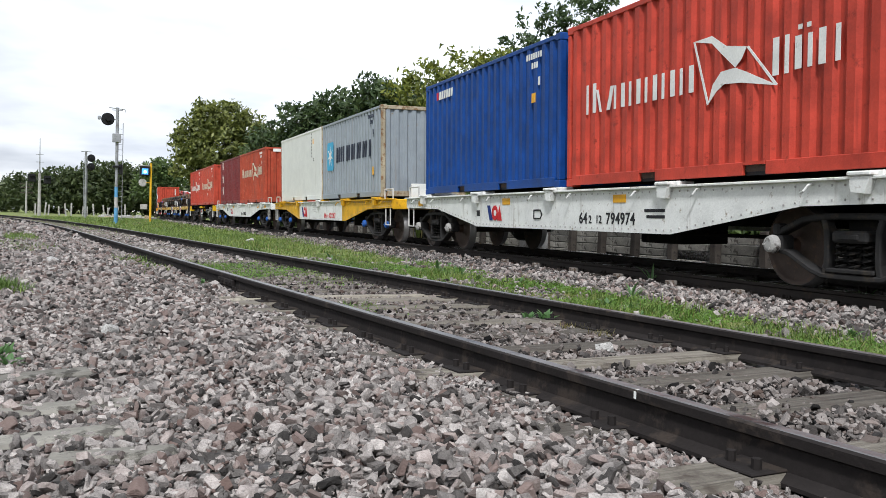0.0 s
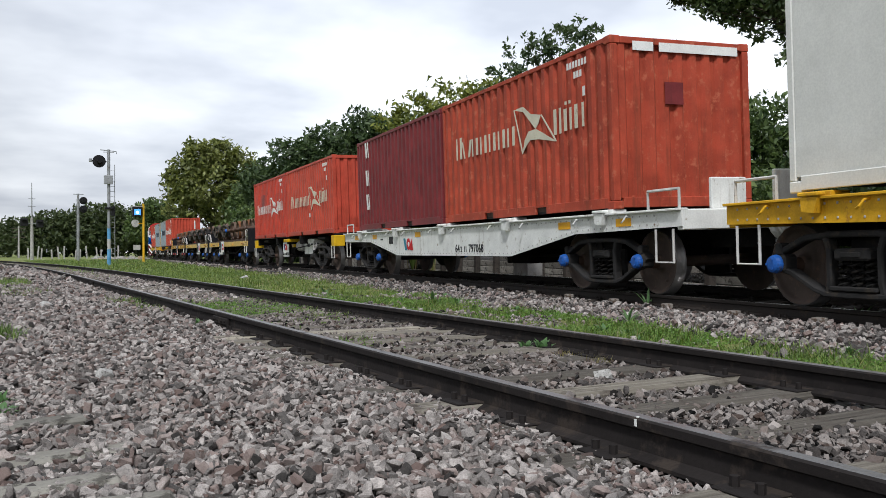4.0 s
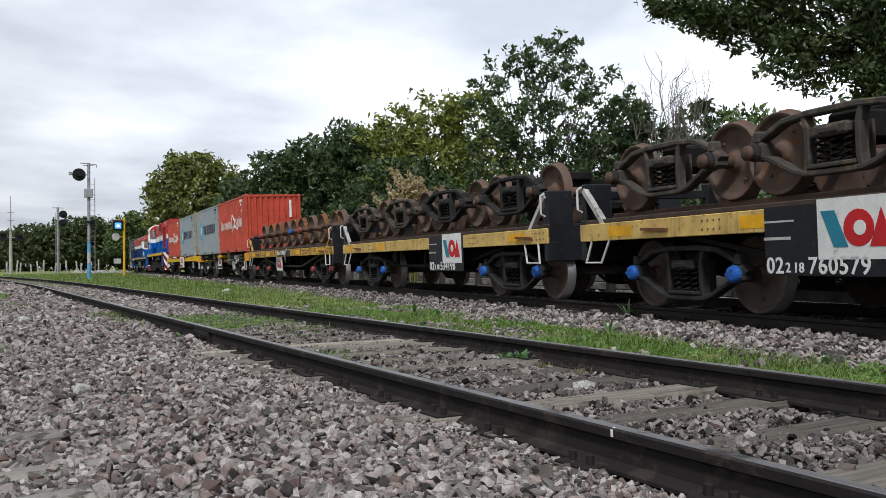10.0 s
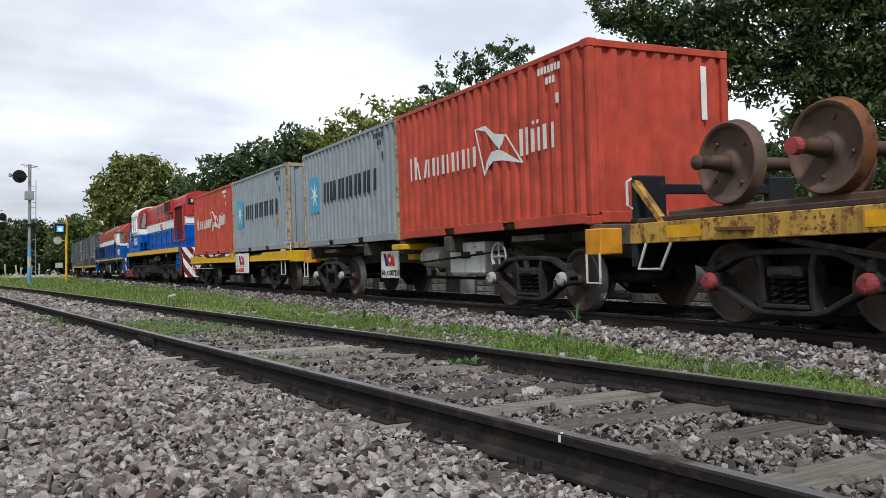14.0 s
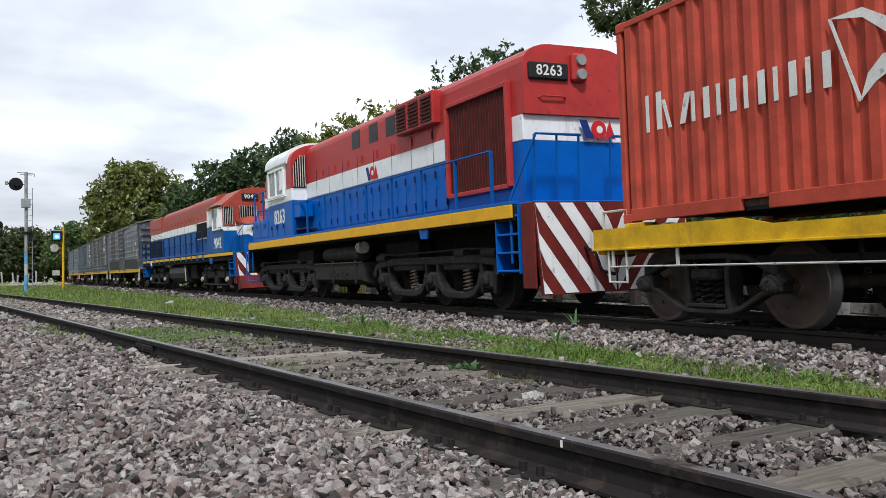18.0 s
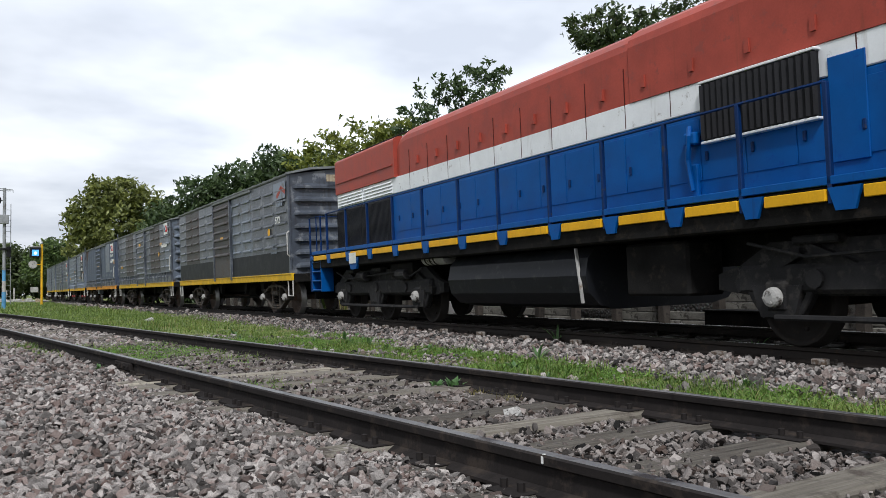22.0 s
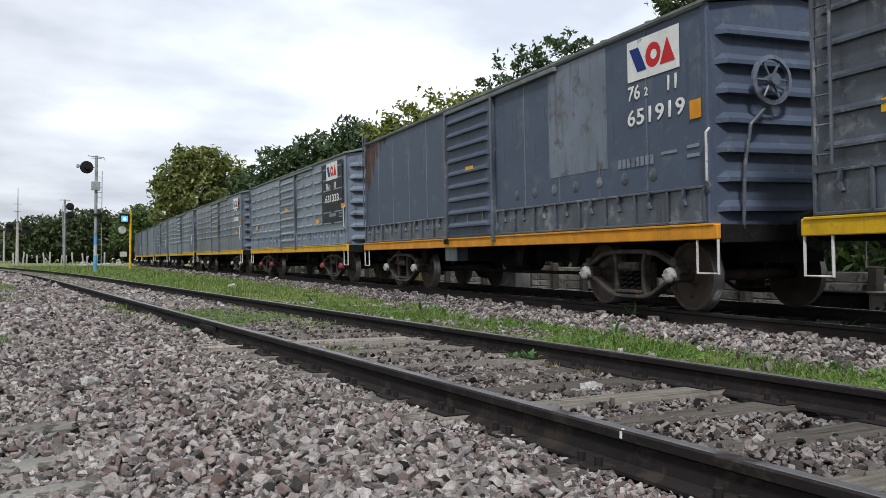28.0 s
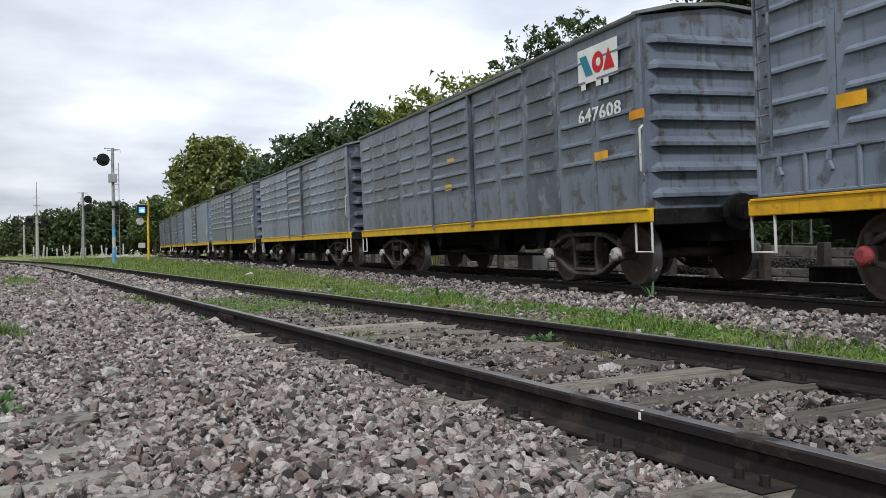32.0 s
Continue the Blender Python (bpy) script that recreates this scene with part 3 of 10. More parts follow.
def ground_material():
    m = bpy.data.materials.new("gravelly_ground"); m.use_nodes = True
    nt = m.node_tree; bs = nt.nodes["Principled BSDF"]
    tcn = nt.nodes.new("ShaderNodeTexCoord"); vec = tcn.outputs["Object"]
    vo = nt.nodes.new("ShaderNodeTexVoronoi"); vo.inputs["Scale"].default_value = 17
    nt.links.new(vec, vo.inputs["Vector"])
    # bed near black, darker between cells: shade of stone gaps put into the colour
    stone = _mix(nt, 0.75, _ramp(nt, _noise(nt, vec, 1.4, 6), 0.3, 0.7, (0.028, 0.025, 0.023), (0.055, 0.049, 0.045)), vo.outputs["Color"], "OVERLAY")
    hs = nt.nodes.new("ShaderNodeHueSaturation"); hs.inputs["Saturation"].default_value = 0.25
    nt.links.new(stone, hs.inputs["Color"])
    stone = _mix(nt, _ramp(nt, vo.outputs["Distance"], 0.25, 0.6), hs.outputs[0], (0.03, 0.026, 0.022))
    tro = nt.nodes.new("ShaderNodeAttribute"); tro.attribute_name = "trodden"
    stone = _mix(nt, tro.outputs["Fac"], stone, _mix(nt, 0.45, stone, _ramp(nt, _noise(nt, vec, 9.0, 7, 0.7), 0.3, 0.7, (0.085, 0.076, 0.069), (0.16, 0.147, 0.135))))
    turf = _ramp(nt, _noise(nt, vec, 3.0, 8, 0.7), 0.3, 0.72, (0.08, 0.105, 0.022), (0.22, 0.28, 0.065))
    turf = _mix(nt, _ramp(nt, _noise(nt, vec, 0.6, 5), 0.5, 0.7), turf, (0.19, 0.17, 0.07))
    at = nt.nodes.new("ShaderNodeAttribute"); at.attribute_name = "grassy"
    ad = nt.nodes.new("ShaderNodeMath"); ad.operation = "ADD"
    sc = nt.nodes.new("ShaderNodeMath"); sc.operation = "MULTIPLY_ADD"; sc.inputs[1].default_value, sc.inputs[2].default_value = 0.9, -0.45
    nt.links.new(_noise(nt, vec, 6, 6, 0.7), sc.inputs[0]); nt.links.new(at.outputs["Fac"], ad.inputs[0]); nt.links.new(sc.outputs[0], ad.inputs[1])
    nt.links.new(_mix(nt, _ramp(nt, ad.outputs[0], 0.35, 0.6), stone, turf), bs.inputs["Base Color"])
    bs.inputs["Roughness"].default_value = 0.95
    bp = nt.nodes.new("ShaderNodeBump"); bp.inputs["Strength"].default_value = 0.9; bp.inputs["Distance"].default_value = 0.04
    nt.links.new(vo.outputs["Distance"], bp.inputs["Height"]); bp.invert = True
    nt.links.new(bp.outputs[0], bs.inputs["Normal"])
    return m
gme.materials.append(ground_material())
ground = tagged(new("ground", gme), "stony railway ground with ballast, dirt and patchy grass", "ground", kind="structure")

M_RAIL = surf("rusty_rail_web", (0.022, 0.019, 0.018), 0.8, spec=0.1, stain=(0.045, 0.036, 0.03), amount=0.4, scale=3.0, streak=(0.013, 0.012, 0.012), runs=0.4)
M_RAILTOP = surf("worn_rail_head", (0.17, 0.167, 0.165), 0.42, metal=0.6, stain=(0.035, 0.03, 0.028), amount=0.35, scale=1.5, var=0.3)
M_RAILDARK = surf("oily_main_rail", (0.028, 0.023, 0.02), 0.7, metal=0.2, stain=(0.05, 0.035, 0.025), amount=0.3)
M_RAILSHINE = surf("polished_rail_head", (0.35, 0.34, 0.33), 0.25, metal=0.9, var=0.15)
def plank_wood(name, dark, light):
    """Silvered wood with long cracks along the y axis, each piece of its own tone."""
    m = bpy.data.materials.new(name); m.use_nodes = True
    nt = m.node_tree; bs = nt.nodes["Principled BSDF"]
    oi = nt.nodes.new("ShaderNodeObjectInfo"); tcn = nt.nodes.new("ShaderNodeTexCoord")
    ad = nt.nodes.new("ShaderNodeVectorMath"); ad.operation = "MULTIPLY_ADD"; ad.inputs[1].default_value = (1, 1, 1)
    sc = nt.nodes.new("ShaderNodeVectorMath"); sc.operation = "SCALE"; sc.inputs["Scale"].default_value = 37.0
    nt.links.new(oi.outputs["Random"], sc.inputs[0]); nt.links.new(tcn.outputs["Object"], ad.inputs[0]); nt.links.new(sc.outputs[0], ad.inputs[2])
    mp = nt.nodes.new("ShaderNodeMapping"); mp.inputs["Scale"].default_value = (46.0, 1.6, 20.0)
    nt.links.new(ad.outputs[0], mp.inputs["Vector"])
    grain = _noise(nt, mp.outputs[0], 1.0, 6, 0.65)
    col = _ramp(nt, grain, 0.32, 0.66, dark, light)
    col = _mix(nt, _ramp(nt, grain, 0.30, 0.36, (1, 1, 1), (0, 0, 0)), col, tuple(c * 0.25 for c in dark))
    col = _mix(nt, 1.0, col, _ramp(nt, oi.outputs["Random"], 0.0, 1.0, (0.55, 0.53, 0.52), (1.25, 1.22, 1.15)), "MULTIPLY")
    col = _mix(nt, _ramp(nt, _noise(nt, ad.outputs[0], 5.0, 6, 0.7), 0.52, 0.66), col, (0.075, 0.062, 0.052))
    nt.links.new(col, bs.inputs["Base Color"])
    bs.inputs["Roughness"].default_value = 0.9; bs.inputs["Specular IOR Level"].default_value = 0.15
    bp = nt.nodes.new("ShaderNodeBump"); bp.inputs["Strength"].default_value = 0.8; bp.inputs["Distance"].default_value = 0.02
    nt.links.new(grain, bp.inputs["Height"]); nt.links.new(bp.outputs[0], bs.inputs["Normal"])
    return m
M_WOOD = plank_wood("weathered_sleeper_wood", (0.085, 0.078, 0.068), (0.215, 0.20, 0.175))
M_WOODPALE = plank_wood("bleached_sleeper_wood", (0.14, 0.128, 0.108), (0.32, 0.30, 0.26))
PALE = (1.82, 3.6, 7.0, 7.36)
M_WOODDK = surf("oily_sleeper_wood", (0.045, 0.038, 0.032), 0.85, var=0.3, stain=(0.02, 0.018, 0.016), amount=0.4, each=0.3, bump=0.4)
M_CLIP = surf("pale_rail_clip", (0.22, 0.2, 0.18), 0.7, stain=(0.1, 0.07, 0.05), amount=0.4)
PROFILE = [(-0.065, -0.155), (0.065, -0.155), (0.065, -0.142), (0.014, -0.122), (0.010, -0.05), (0.034, -0.038), (0.036, -0.008), (0.026, -0.001), (-0.026, -0.001), (-0.036, -0.008), (-0.034, -0.038), (-0.010, -0.05), (-0.014, -0.122), (-0.065, -0.142)]
def sweep(points, prof, up=0.0):
    """A cross-section carried along a line on the ground."""
    g = Geo(); v, k = [], len(prof)
    for i, p in enumerate(points):
        a, b = points[max(0, i - 1)], points[min(len(points) - 1, i + 1)]
        d = Vector((b[0] - a[0], b[1] - a[1], 0)).normalized()
        n = Vector((d.y, -d.x, 0))
        v += [(p[0] + n.x * q[0], p[1] + n.y * q[0], q[1] + up) for q in prof]
    f = []
    for i in range(len(points) - 1):
        for j in range(k):
            f.append((i * k + j, i * k + (j + 1) % k, (i + 1) * k + (j + 1) % k, (i + 1) * k + j))
    f += [tuple(range(k))[::-1], tuple(range((len(points) - 1) * k, len(points) * k))]
    return g.add(v, f)
TOPSTRIP = [(-0.026, -0.001), (0.026, -0.001), (0.022, 0.0012), (-0.022, 0.0012)]
def track(name, label, rails, sleepers, wood, web, head, clips, rise=0.0):
    t = tagged(new(name), label, "railway track", kind="structure")
    for pts, up in zip(rails, (rise, 0.0)):
        r = part("rail", sweep(pts, PROFILE, up), web, t)
        part("rail_head", sweep(pts, TOPSTRIP, up), head, r)
    me = Geo().box(-0.11, 0.11, -1.36, 1.36, -0.30, -0.128, 0.02).mesh("sleeper", wood)
    pale = me.copy(); pale.materials.clear(); pale.materials.append(M_WOODPALE)
    plate = Geo().box(-0.09, 0.09, -0.16, 0.16, -0.128, -0.118, 0.004)
    for s in (-1, 1):
        plate.cyl((0.05 * s, 0.1, -0.12), (0.05 * s, 0.1, -0.085), 0.016, 6).cyl((-0.05 * s, -0.1, -0.12), (-0.05 * s, -0.1, -0.085), 0.016, 6)
    pm = plate.mesh("tie_plate", web)
    clip = Geo().box(-0.07, 0.07, -0.05, 0.05, -0.128, -0.07, 0.01).mesh("rail_clip", M_CLIP)
    for i, (x, y, a) in enumerate(sleepers):
        r1, r2 = random.uniform(-1.2, 1.2), random.uniform(-0.012, 0.006)
        bald = not clips and round(y, 2) in PALE
        r2 = 0.008 if bald else r2
        sl = part("sleeper", pale if bald else me, None, t, at=pose(x, y, r2 - 0.004 + rise * 0.45, -CANT if rise else 0, 0, a + r1))
        if y < 26:
            for sd in (-0.872, 0.872):
                part("tie_plate", pm, None, sl, at=shift(0, sd, 0))
            if clips and i % 2 == 0:
                part("rail_clip", clip, None, sl, "pale clip", at=shift(0, 1.12, 0.0))
    return t
ys = np.concatenate([np.arange(-60, 20, 4.0), np.arange(20, 140, 2.0)])
siding_rails = [[(SIDING + sd + float(bend(y)), float(y)) for y in ys] for sd in (-0.872, 0.872)]
# sleepers lie at uneven steps; those from 4.5 to 6.2 are buried under the stones
TIES = np.array(list(np.arange(-7.9, 1.0, 0.62)) + [1.2, 1.82, 2.5, 3.1, 3.6, 4.17, 4.78, 5.35, 5.9, 6.42, 7.0, 7.36] + list(np.arange(7.98, 70, 0.62)))
SWEPT = {1.82: 0.97, 2.5: 0.5, 3.1: 0.4, 3.6: 0.93, 4.17: 0.7, 4.78: 0.0, 5.35: 0.0, 5.9: 0.0, 6.42: 0.6, 7.0: 0.85, 7.36: 0.95}
siding_sleepers = [(SIDING + float(bend(y)), float(y), 90.0) for y in TIES]
track("siding_track", "old broad-gauge siding with rusty rails on worn wooden sleepers", siding_rails, siding_sleepers, M_WOOD, M_RAIL, M_RAILTOP, False)
main_rails = []
ss = np.concatenate([np.arange(-250, -10, 8.0), np.arange(-10, 330, 1.5)])
for sd in (-0.872, 0.872):
    pts = []
    for s in ss:
        p, q = on_line(s), on_line(s + 0.2)
        d = (q - p).normalized()
        pts.append((p.x - d.y * sd, p.y + d.x * sd))
    main_rails.append(pts)
ms = []
for s in np.arange(-9.68, 110, 0.64):
    p, q = on_line(s), on_line(s + 0.2)
    ms.append((p.x, p.y, math.degrees(math.atan2(q.y - p.y, q.x - p.x))))
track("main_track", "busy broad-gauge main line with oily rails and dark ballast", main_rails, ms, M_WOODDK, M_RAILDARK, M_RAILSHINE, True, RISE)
# splice bars and the chalk mark on the near rail
tr = bpy.data.objects["siding_track"]
for y in (8.6, 20.6):
    g = Geo().box(-0.045, -0.012, -0.3, 0.3, -0.118, -0.045, 0.008).box(0.012, 0.045, -0.3, 0.3, -0.118, -0.045, 0.008)
    for k in (-0.22, -0.08, 0.08, 0.22):
        g.cyl((-0.062, k, -0.08), (0.062, k, -0.08), 0.014, 6)
    part("splice_bar", g, M_RAIL, tr, at=shift(SIDING - 0.872, y, 0))
part("chalk_mark", Geo().box(-0.0375, -0.0355, -0.006, 0.006, -0.032, -0.006).box(-0.03, -0.02, -0.005, 0.005, -0.001, 0.002), M_MARKWHITE, tr, "white chalk mark", at=shift(SIDING - 0.872, 2.40, 0))

# crushed stone
ROCK, ROSE = (0.24, 0.219, 0.204), (0.23, 0.153, 0.13)
M_STONE = surf("crushed_stone", ROCK, 0.85, var=0.3, scale=30, fine=190, island=0.9, tint=ROSE, bump=0.5, grain=0.55, stain=(0.09, 0.082, 0.078), amount=0.3)
M_STONEONE = surf("crushed_stone_single", ROCK, 0.85, var=0.3, scale=1.2, fine=8, each=0.9, tint=ROSE, bump=0.5, grain=0.55, stain=(0.09, 0.082, 0.078), amount=0.3)
def rock(size, cuts):
    """Points and triangles of one broken stone: a skewed block with some of its corners knocked off."""
    bm = bmesh.new()
    half = np.array(size)
    for c in range(8):
        sgn = np.array([1 if (c >> k) & 1 else -1 for k in range(3)], float)
        p = sgn * rng.uniform(0.48, 1.0, 3)
        if rng.random() < cuts:
            for k in range(3):
                q = p.copy(); q[k] *= rng.uniform(0.1, 0.6)
                bm.verts.new(q * half)
        else:
            bm.verts.new(p * half)
    out = bmesh.ops.convex_hull(bm, input=bm.verts)
    bmesh.ops.delete(bm, geom=[q for q in out["geom_interior"] if isinstance(q, bmesh.types.BMVert)], context="VERTS")
    bmesh.ops.triangulate(bm, faces=bm.faces); bmesh.ops.recalc_face_normals(bm, faces=bm.faces)
    bm.verts.index_update()
    v, f = np.array([q.co[:] for q in bm.verts]), np.array([[c.index for c in q.verts] for q in bm.faces])
    bm.free()
    return v, f
FINE = 30
SHAPES = [rock((rng.uniform(0.95, 1.35), rng.uniform(0.62, 1.0), rng.uniform(0.32, 0.66)), 0.4) for k in range(FINE)] + [rock((rng.uniform(0.95, 1.25), rng.uniform(0.65, 1.0), rng.uniform(0.35, 0.62)), 0.0) for k in range(24)]
def turns(n):
    q = rng.normal(0, 1, (n, 4)) * np.array([1.0, 0.42, 0.42, 1.0]); q /= np.linalg.norm(q, axis=1)[:, None]
    w, x, y, z = q.T
    return np.stack([np.stack([1 - 2 * (y * y + z * z), 2 * (x * y - z * w), 2 * (x * z + y * w)], -1), np.stack([2 * (x * y + z * w), 1 - 2 * (x * x + z * z), 2 * (y * z - x * w)], -1), np.stack([2 * (x * z - y * w), 2 * (y * z + x * w), 1 - 2 * (x * x + y * y)], -1)], -2)
def mesh_from(name, verts, faces, mats, midx=None, smooth=False):
    me = bpy.data.meshes.new(name)
    k = faces.shape[1]
    me.vertices.add(len(verts)); me.vertices.foreach_set("co", np.ascontiguousarray(verts, np.float32).ravel())
    me.loops.add(faces.size); me.loops.foreach_set("vertex_index", np.ascontiguousarray(faces, np.int32).ravel())
    me.polygons.add(len(faces)); me.polygons.foreach_set("loop_start", np.arange(0, faces.size, k, dtype=np.int32))
    if midx is not None:
        me.polygons.foreach_set("material_index", midx.astype(np.int32))
    me.polygons.foreach_set("use_smooth", [smooth] * len(faces))
    for m in mats:
        me.materials.append(m)
    me.update(calc_edges=True)
    return me
def stones(n, area, size, keep=None, lift=0.0, heap=1.3, fine=False, low=-0.25):
    """n stones strewn over x0, x1, y0, y1; returns places, turns, sizes, shapes."""
    x0, x1, y0, y1 = area
    x, y = rng.uniform(x0, x1, n), y0 + (y1 - y0) * rng.random(n)
    if keep is not None:
        ok = keep(x, y); x, y = x[ok], y[ok]
    n = len(x)
    r = size * np.exp(np.clip(rng.normal(0, 0.36, n), -0.8, 0.62)) * 0.5
    z = ground_z(x, y) + r * rng.uniform(low, heap, n) + lift
    return np.stack([x, y, z], 1), turns(n), r, np.where(fine & (y < 3.4), rng.integers(0, FINE, n), rng.integers(FINE, len(SHAPES), n))
def pile(sets):
    P, R, S, K = [np.concatenate(a) for a in zip(*sets)]
    vs, fs, n = [], [], 0
    for k, (v, f) in enumerate(SHAPES):
        i = np.nonzero(K == k)[0]
        V = np.einsum("nij,kj->nki", R[i], v) * S[i][:, None, None] + P[i][:, None, :]
        vs.append(V.reshape(-1, 3)); fs.append((f[None] + (np.arange(len(i)) * len(v))[:, None, None]).reshape(-1, 3) + n)
        n += len(i) * len(v)
    return np.concatenate(vs), np.concatenate(fs)
off_rail = lambda x, y: (np.abs(np.abs(x - SIDING - bend(y)) - 0.872) > 0.085)
def nearest_tie(y):
    i = np.clip(np.searchsorted(TIES, y), 1, len(TIES) - 1)
    return np.where(np.abs(TIES[i] - y) < np.abs(TIES[i - 1] - y), TIES[i], TIES[i - 1])
def on_tie(x, y):
    return np.abs(nearest_tie(y) - y) < 0.105
def thin(x, y, share):
    """Stones that a sleeper is swept clear of: some sleepers are buried, others bare."""
    k = np.array([SWEPT.get(round(float(q), 2), 0.12) for q in nearest_tie(y)])
    return on_tie(x, y) & (rng.random(len(x)) < share * k)
bare = lambda x, y: rng.random(len(x)) > cover(x, y) * 0.85
rough_edge = lambda x, y: x > 0.62 + 0.5 * speckle(x, y, 0.5, 21)
sets = [
    stones(48000, (0.6, 1.66, 1.3, 8.0), 0.028, lambda x, y: rough_edge(x, y) & ~((x > 1.5) & thin(x, y, 0.8)), low=-1.1, heap=2.1, fine=True),
    stones(13000, (1.62, 2.03, 1.2, 9.0), 0.028, lambda x, y: off_rail(x, y) & ~thin(x, y, 0.9), lift=-0.016, heap=0.6, low=-1.0, fine=True),
    stones(4500, (-3.2, 3.8, -2.5, 1.4), 0.06, lambda x, y: off_rail(x, y) & ~on_tie(x, y)),
    stones(22000, (-0.7, 1.15, 1.4, 9.0), 0.031, lambda x, y: ~rough_edge(x, y) & (rng.random(len(x)) < 0.9), heap=0.9, low=-0.6, fine=True),
    stones(8000, (-0.7, 1.15, 1.4, 6.0), 0.018, lambda x, y: ~rough_edge(x, y), heap=0.6),
    stones(4000, (0.6, 2.03, 1.3, 5.0), 0.016, off_rail, low=-1.5, heap=1.2),
    stones(2000, (-2.6, -0.35, 1.4, 9.0), 0.06, lambda x, y: rng.random(len(x)) < 1.1 + x * 0.4),
    stones(18000, (-0.7, 2.03, 8.0, 24.0), 0.046, lambda x, y: off_rail(x, y) & bare(x, y), heap=0.9),
    stones(6500, (-4.0, 2.03, 24.0, 60.0), 0.09, lambda x, y: (x < 2.0 + bend(y)) & bare(x, y)),
    stones(5000, (2.15, 3.79, 13.0, 40.0), 0.06, lambda x, y: (np.abs(x - SIDING - bend(y)) < 0.8) & ~thin(x, y, 0.9) & bare(x, y), heap=0.4),
    stones(14000, (3.9, 7.2, 1.0, 14.0), 0.04, lambda x, y: off_rail(x, y) & (rng.random(len(x)) > cover(x, y) * 0.93)),
    stones(18000, (4.8, 10.5, 1.0, 30.0), 0.042, lambda x, y: (np.abs(x - line_x(y) + 1.9) < 0.85)),
    stones(2500, (9.0, 16.0, 1.0, 40.0), 0.07, lambda x, y: (np.abs(x - line_x(y) - 1.9) < 0.9)),
    stones(4000, (5.0, 14.0, 30.0, 80.0), 0.09, lambda x, y: (np.abs(x - line_x(y) + 1.8) < 0.8)),
]
# the nearest stones, each a piece of its own
P, R, S, K = sets[0]
near_i = np.argsort(np.hypot(P[:, 0] - 0.9, P[:, 1] - 2.7) - S * 4)[:300]
mask = np.ones(len(P), bool); mask[near_i] = False
single = [mesh_from("stone", v, f, [M_STONEONE]) for v, f in SHAPES]
for i in near_i:
    m = Matrix([[*(R[i][a] * S[i]), P[i][a]] for a in range(3)] + [[0, 0, 0, 1]])
    part("stone", single[K[i]], None, ground, at=m)
sets[0] = (P[mask], R[mask], S[mask], K[mask])
V, F = pile(sets)
tagged(new("ballast_stones", mesh_from("ballast_stones", V, F, [M_STONE])), "grey and reddish crushed ballast stones spread between the rails", "ballast", kind="stuff")
# oil stain plus the shade beneath the train, both in the base colour
M_OILSHADE = surf("oily_shaded_stone", (0.07, 0.064, 0.06), 0.8, var=0.3, scale=18, fine=130, island=0.7, bump=0.4)
M_DULLSTONE = surf("dusty_dark_stone", (0.15, 0.134, 0.124), 0.85, var=0.3, scale=18, fine=130, island=1.05, tint=(0.14, 0.098, 0.08), bump=0.4, grain=0.3)
V, F = pile([stones(20000, (2.15, 3.79, 0.8, 13.0), 0.031, lambda x, y: off_rail(x, y) & ~thin(x, y, 1.0) & bare(x, y), lift=0.008, heap=0.8, low=-1.0, fine=True), stones(5000, (2.15, 3.79, 0.8, 6.0), 0.017, lambda x, y: off_rail(x, y) & ~thin(x, y, 0.9), lift=0.006, heap=0.7)])
tagged(new("siding_ballast", mesh_from("siding_ballast", V, F, [M_DULLSTONE])), "darker crushed stone between the siding's rails", "ballast", kind="stuff")
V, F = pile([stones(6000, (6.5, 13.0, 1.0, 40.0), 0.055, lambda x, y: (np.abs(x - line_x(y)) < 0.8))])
tagged(new("oily_ballast", mesh_from("oily_ballast", V, F, [M_OILSHADE])), "oil-stained ballast between the main line's rails, darkened further as the train's shade", "ballast", kind="stuff")
# a few odd pale stones lying about
for x, y, r in ((0.70, 12.4, 0.09), (6.24, 23.2, 0.13), (3.2, 3.98, 0.06), (0.6, 5.3, 0.055), (1.1, 7.1, 0.06)):
    t = new("pale_stone", single[int(rng.integers(0, 24))].copy()); t.data.materials.clear(); t.data.materials.append(M_CAPWHITE)
    t.matrix_world = Matrix.Translation((x, y, float(ground_z(x, y)) + r * 0.5)) @ pose(0, 0, 0, 20, 10, 40 * x) @ Matrix.Diagonal((r, r, r, 1))
    tagged(t, "pale whitish stone lying on the ground", "stone", "pale stones")

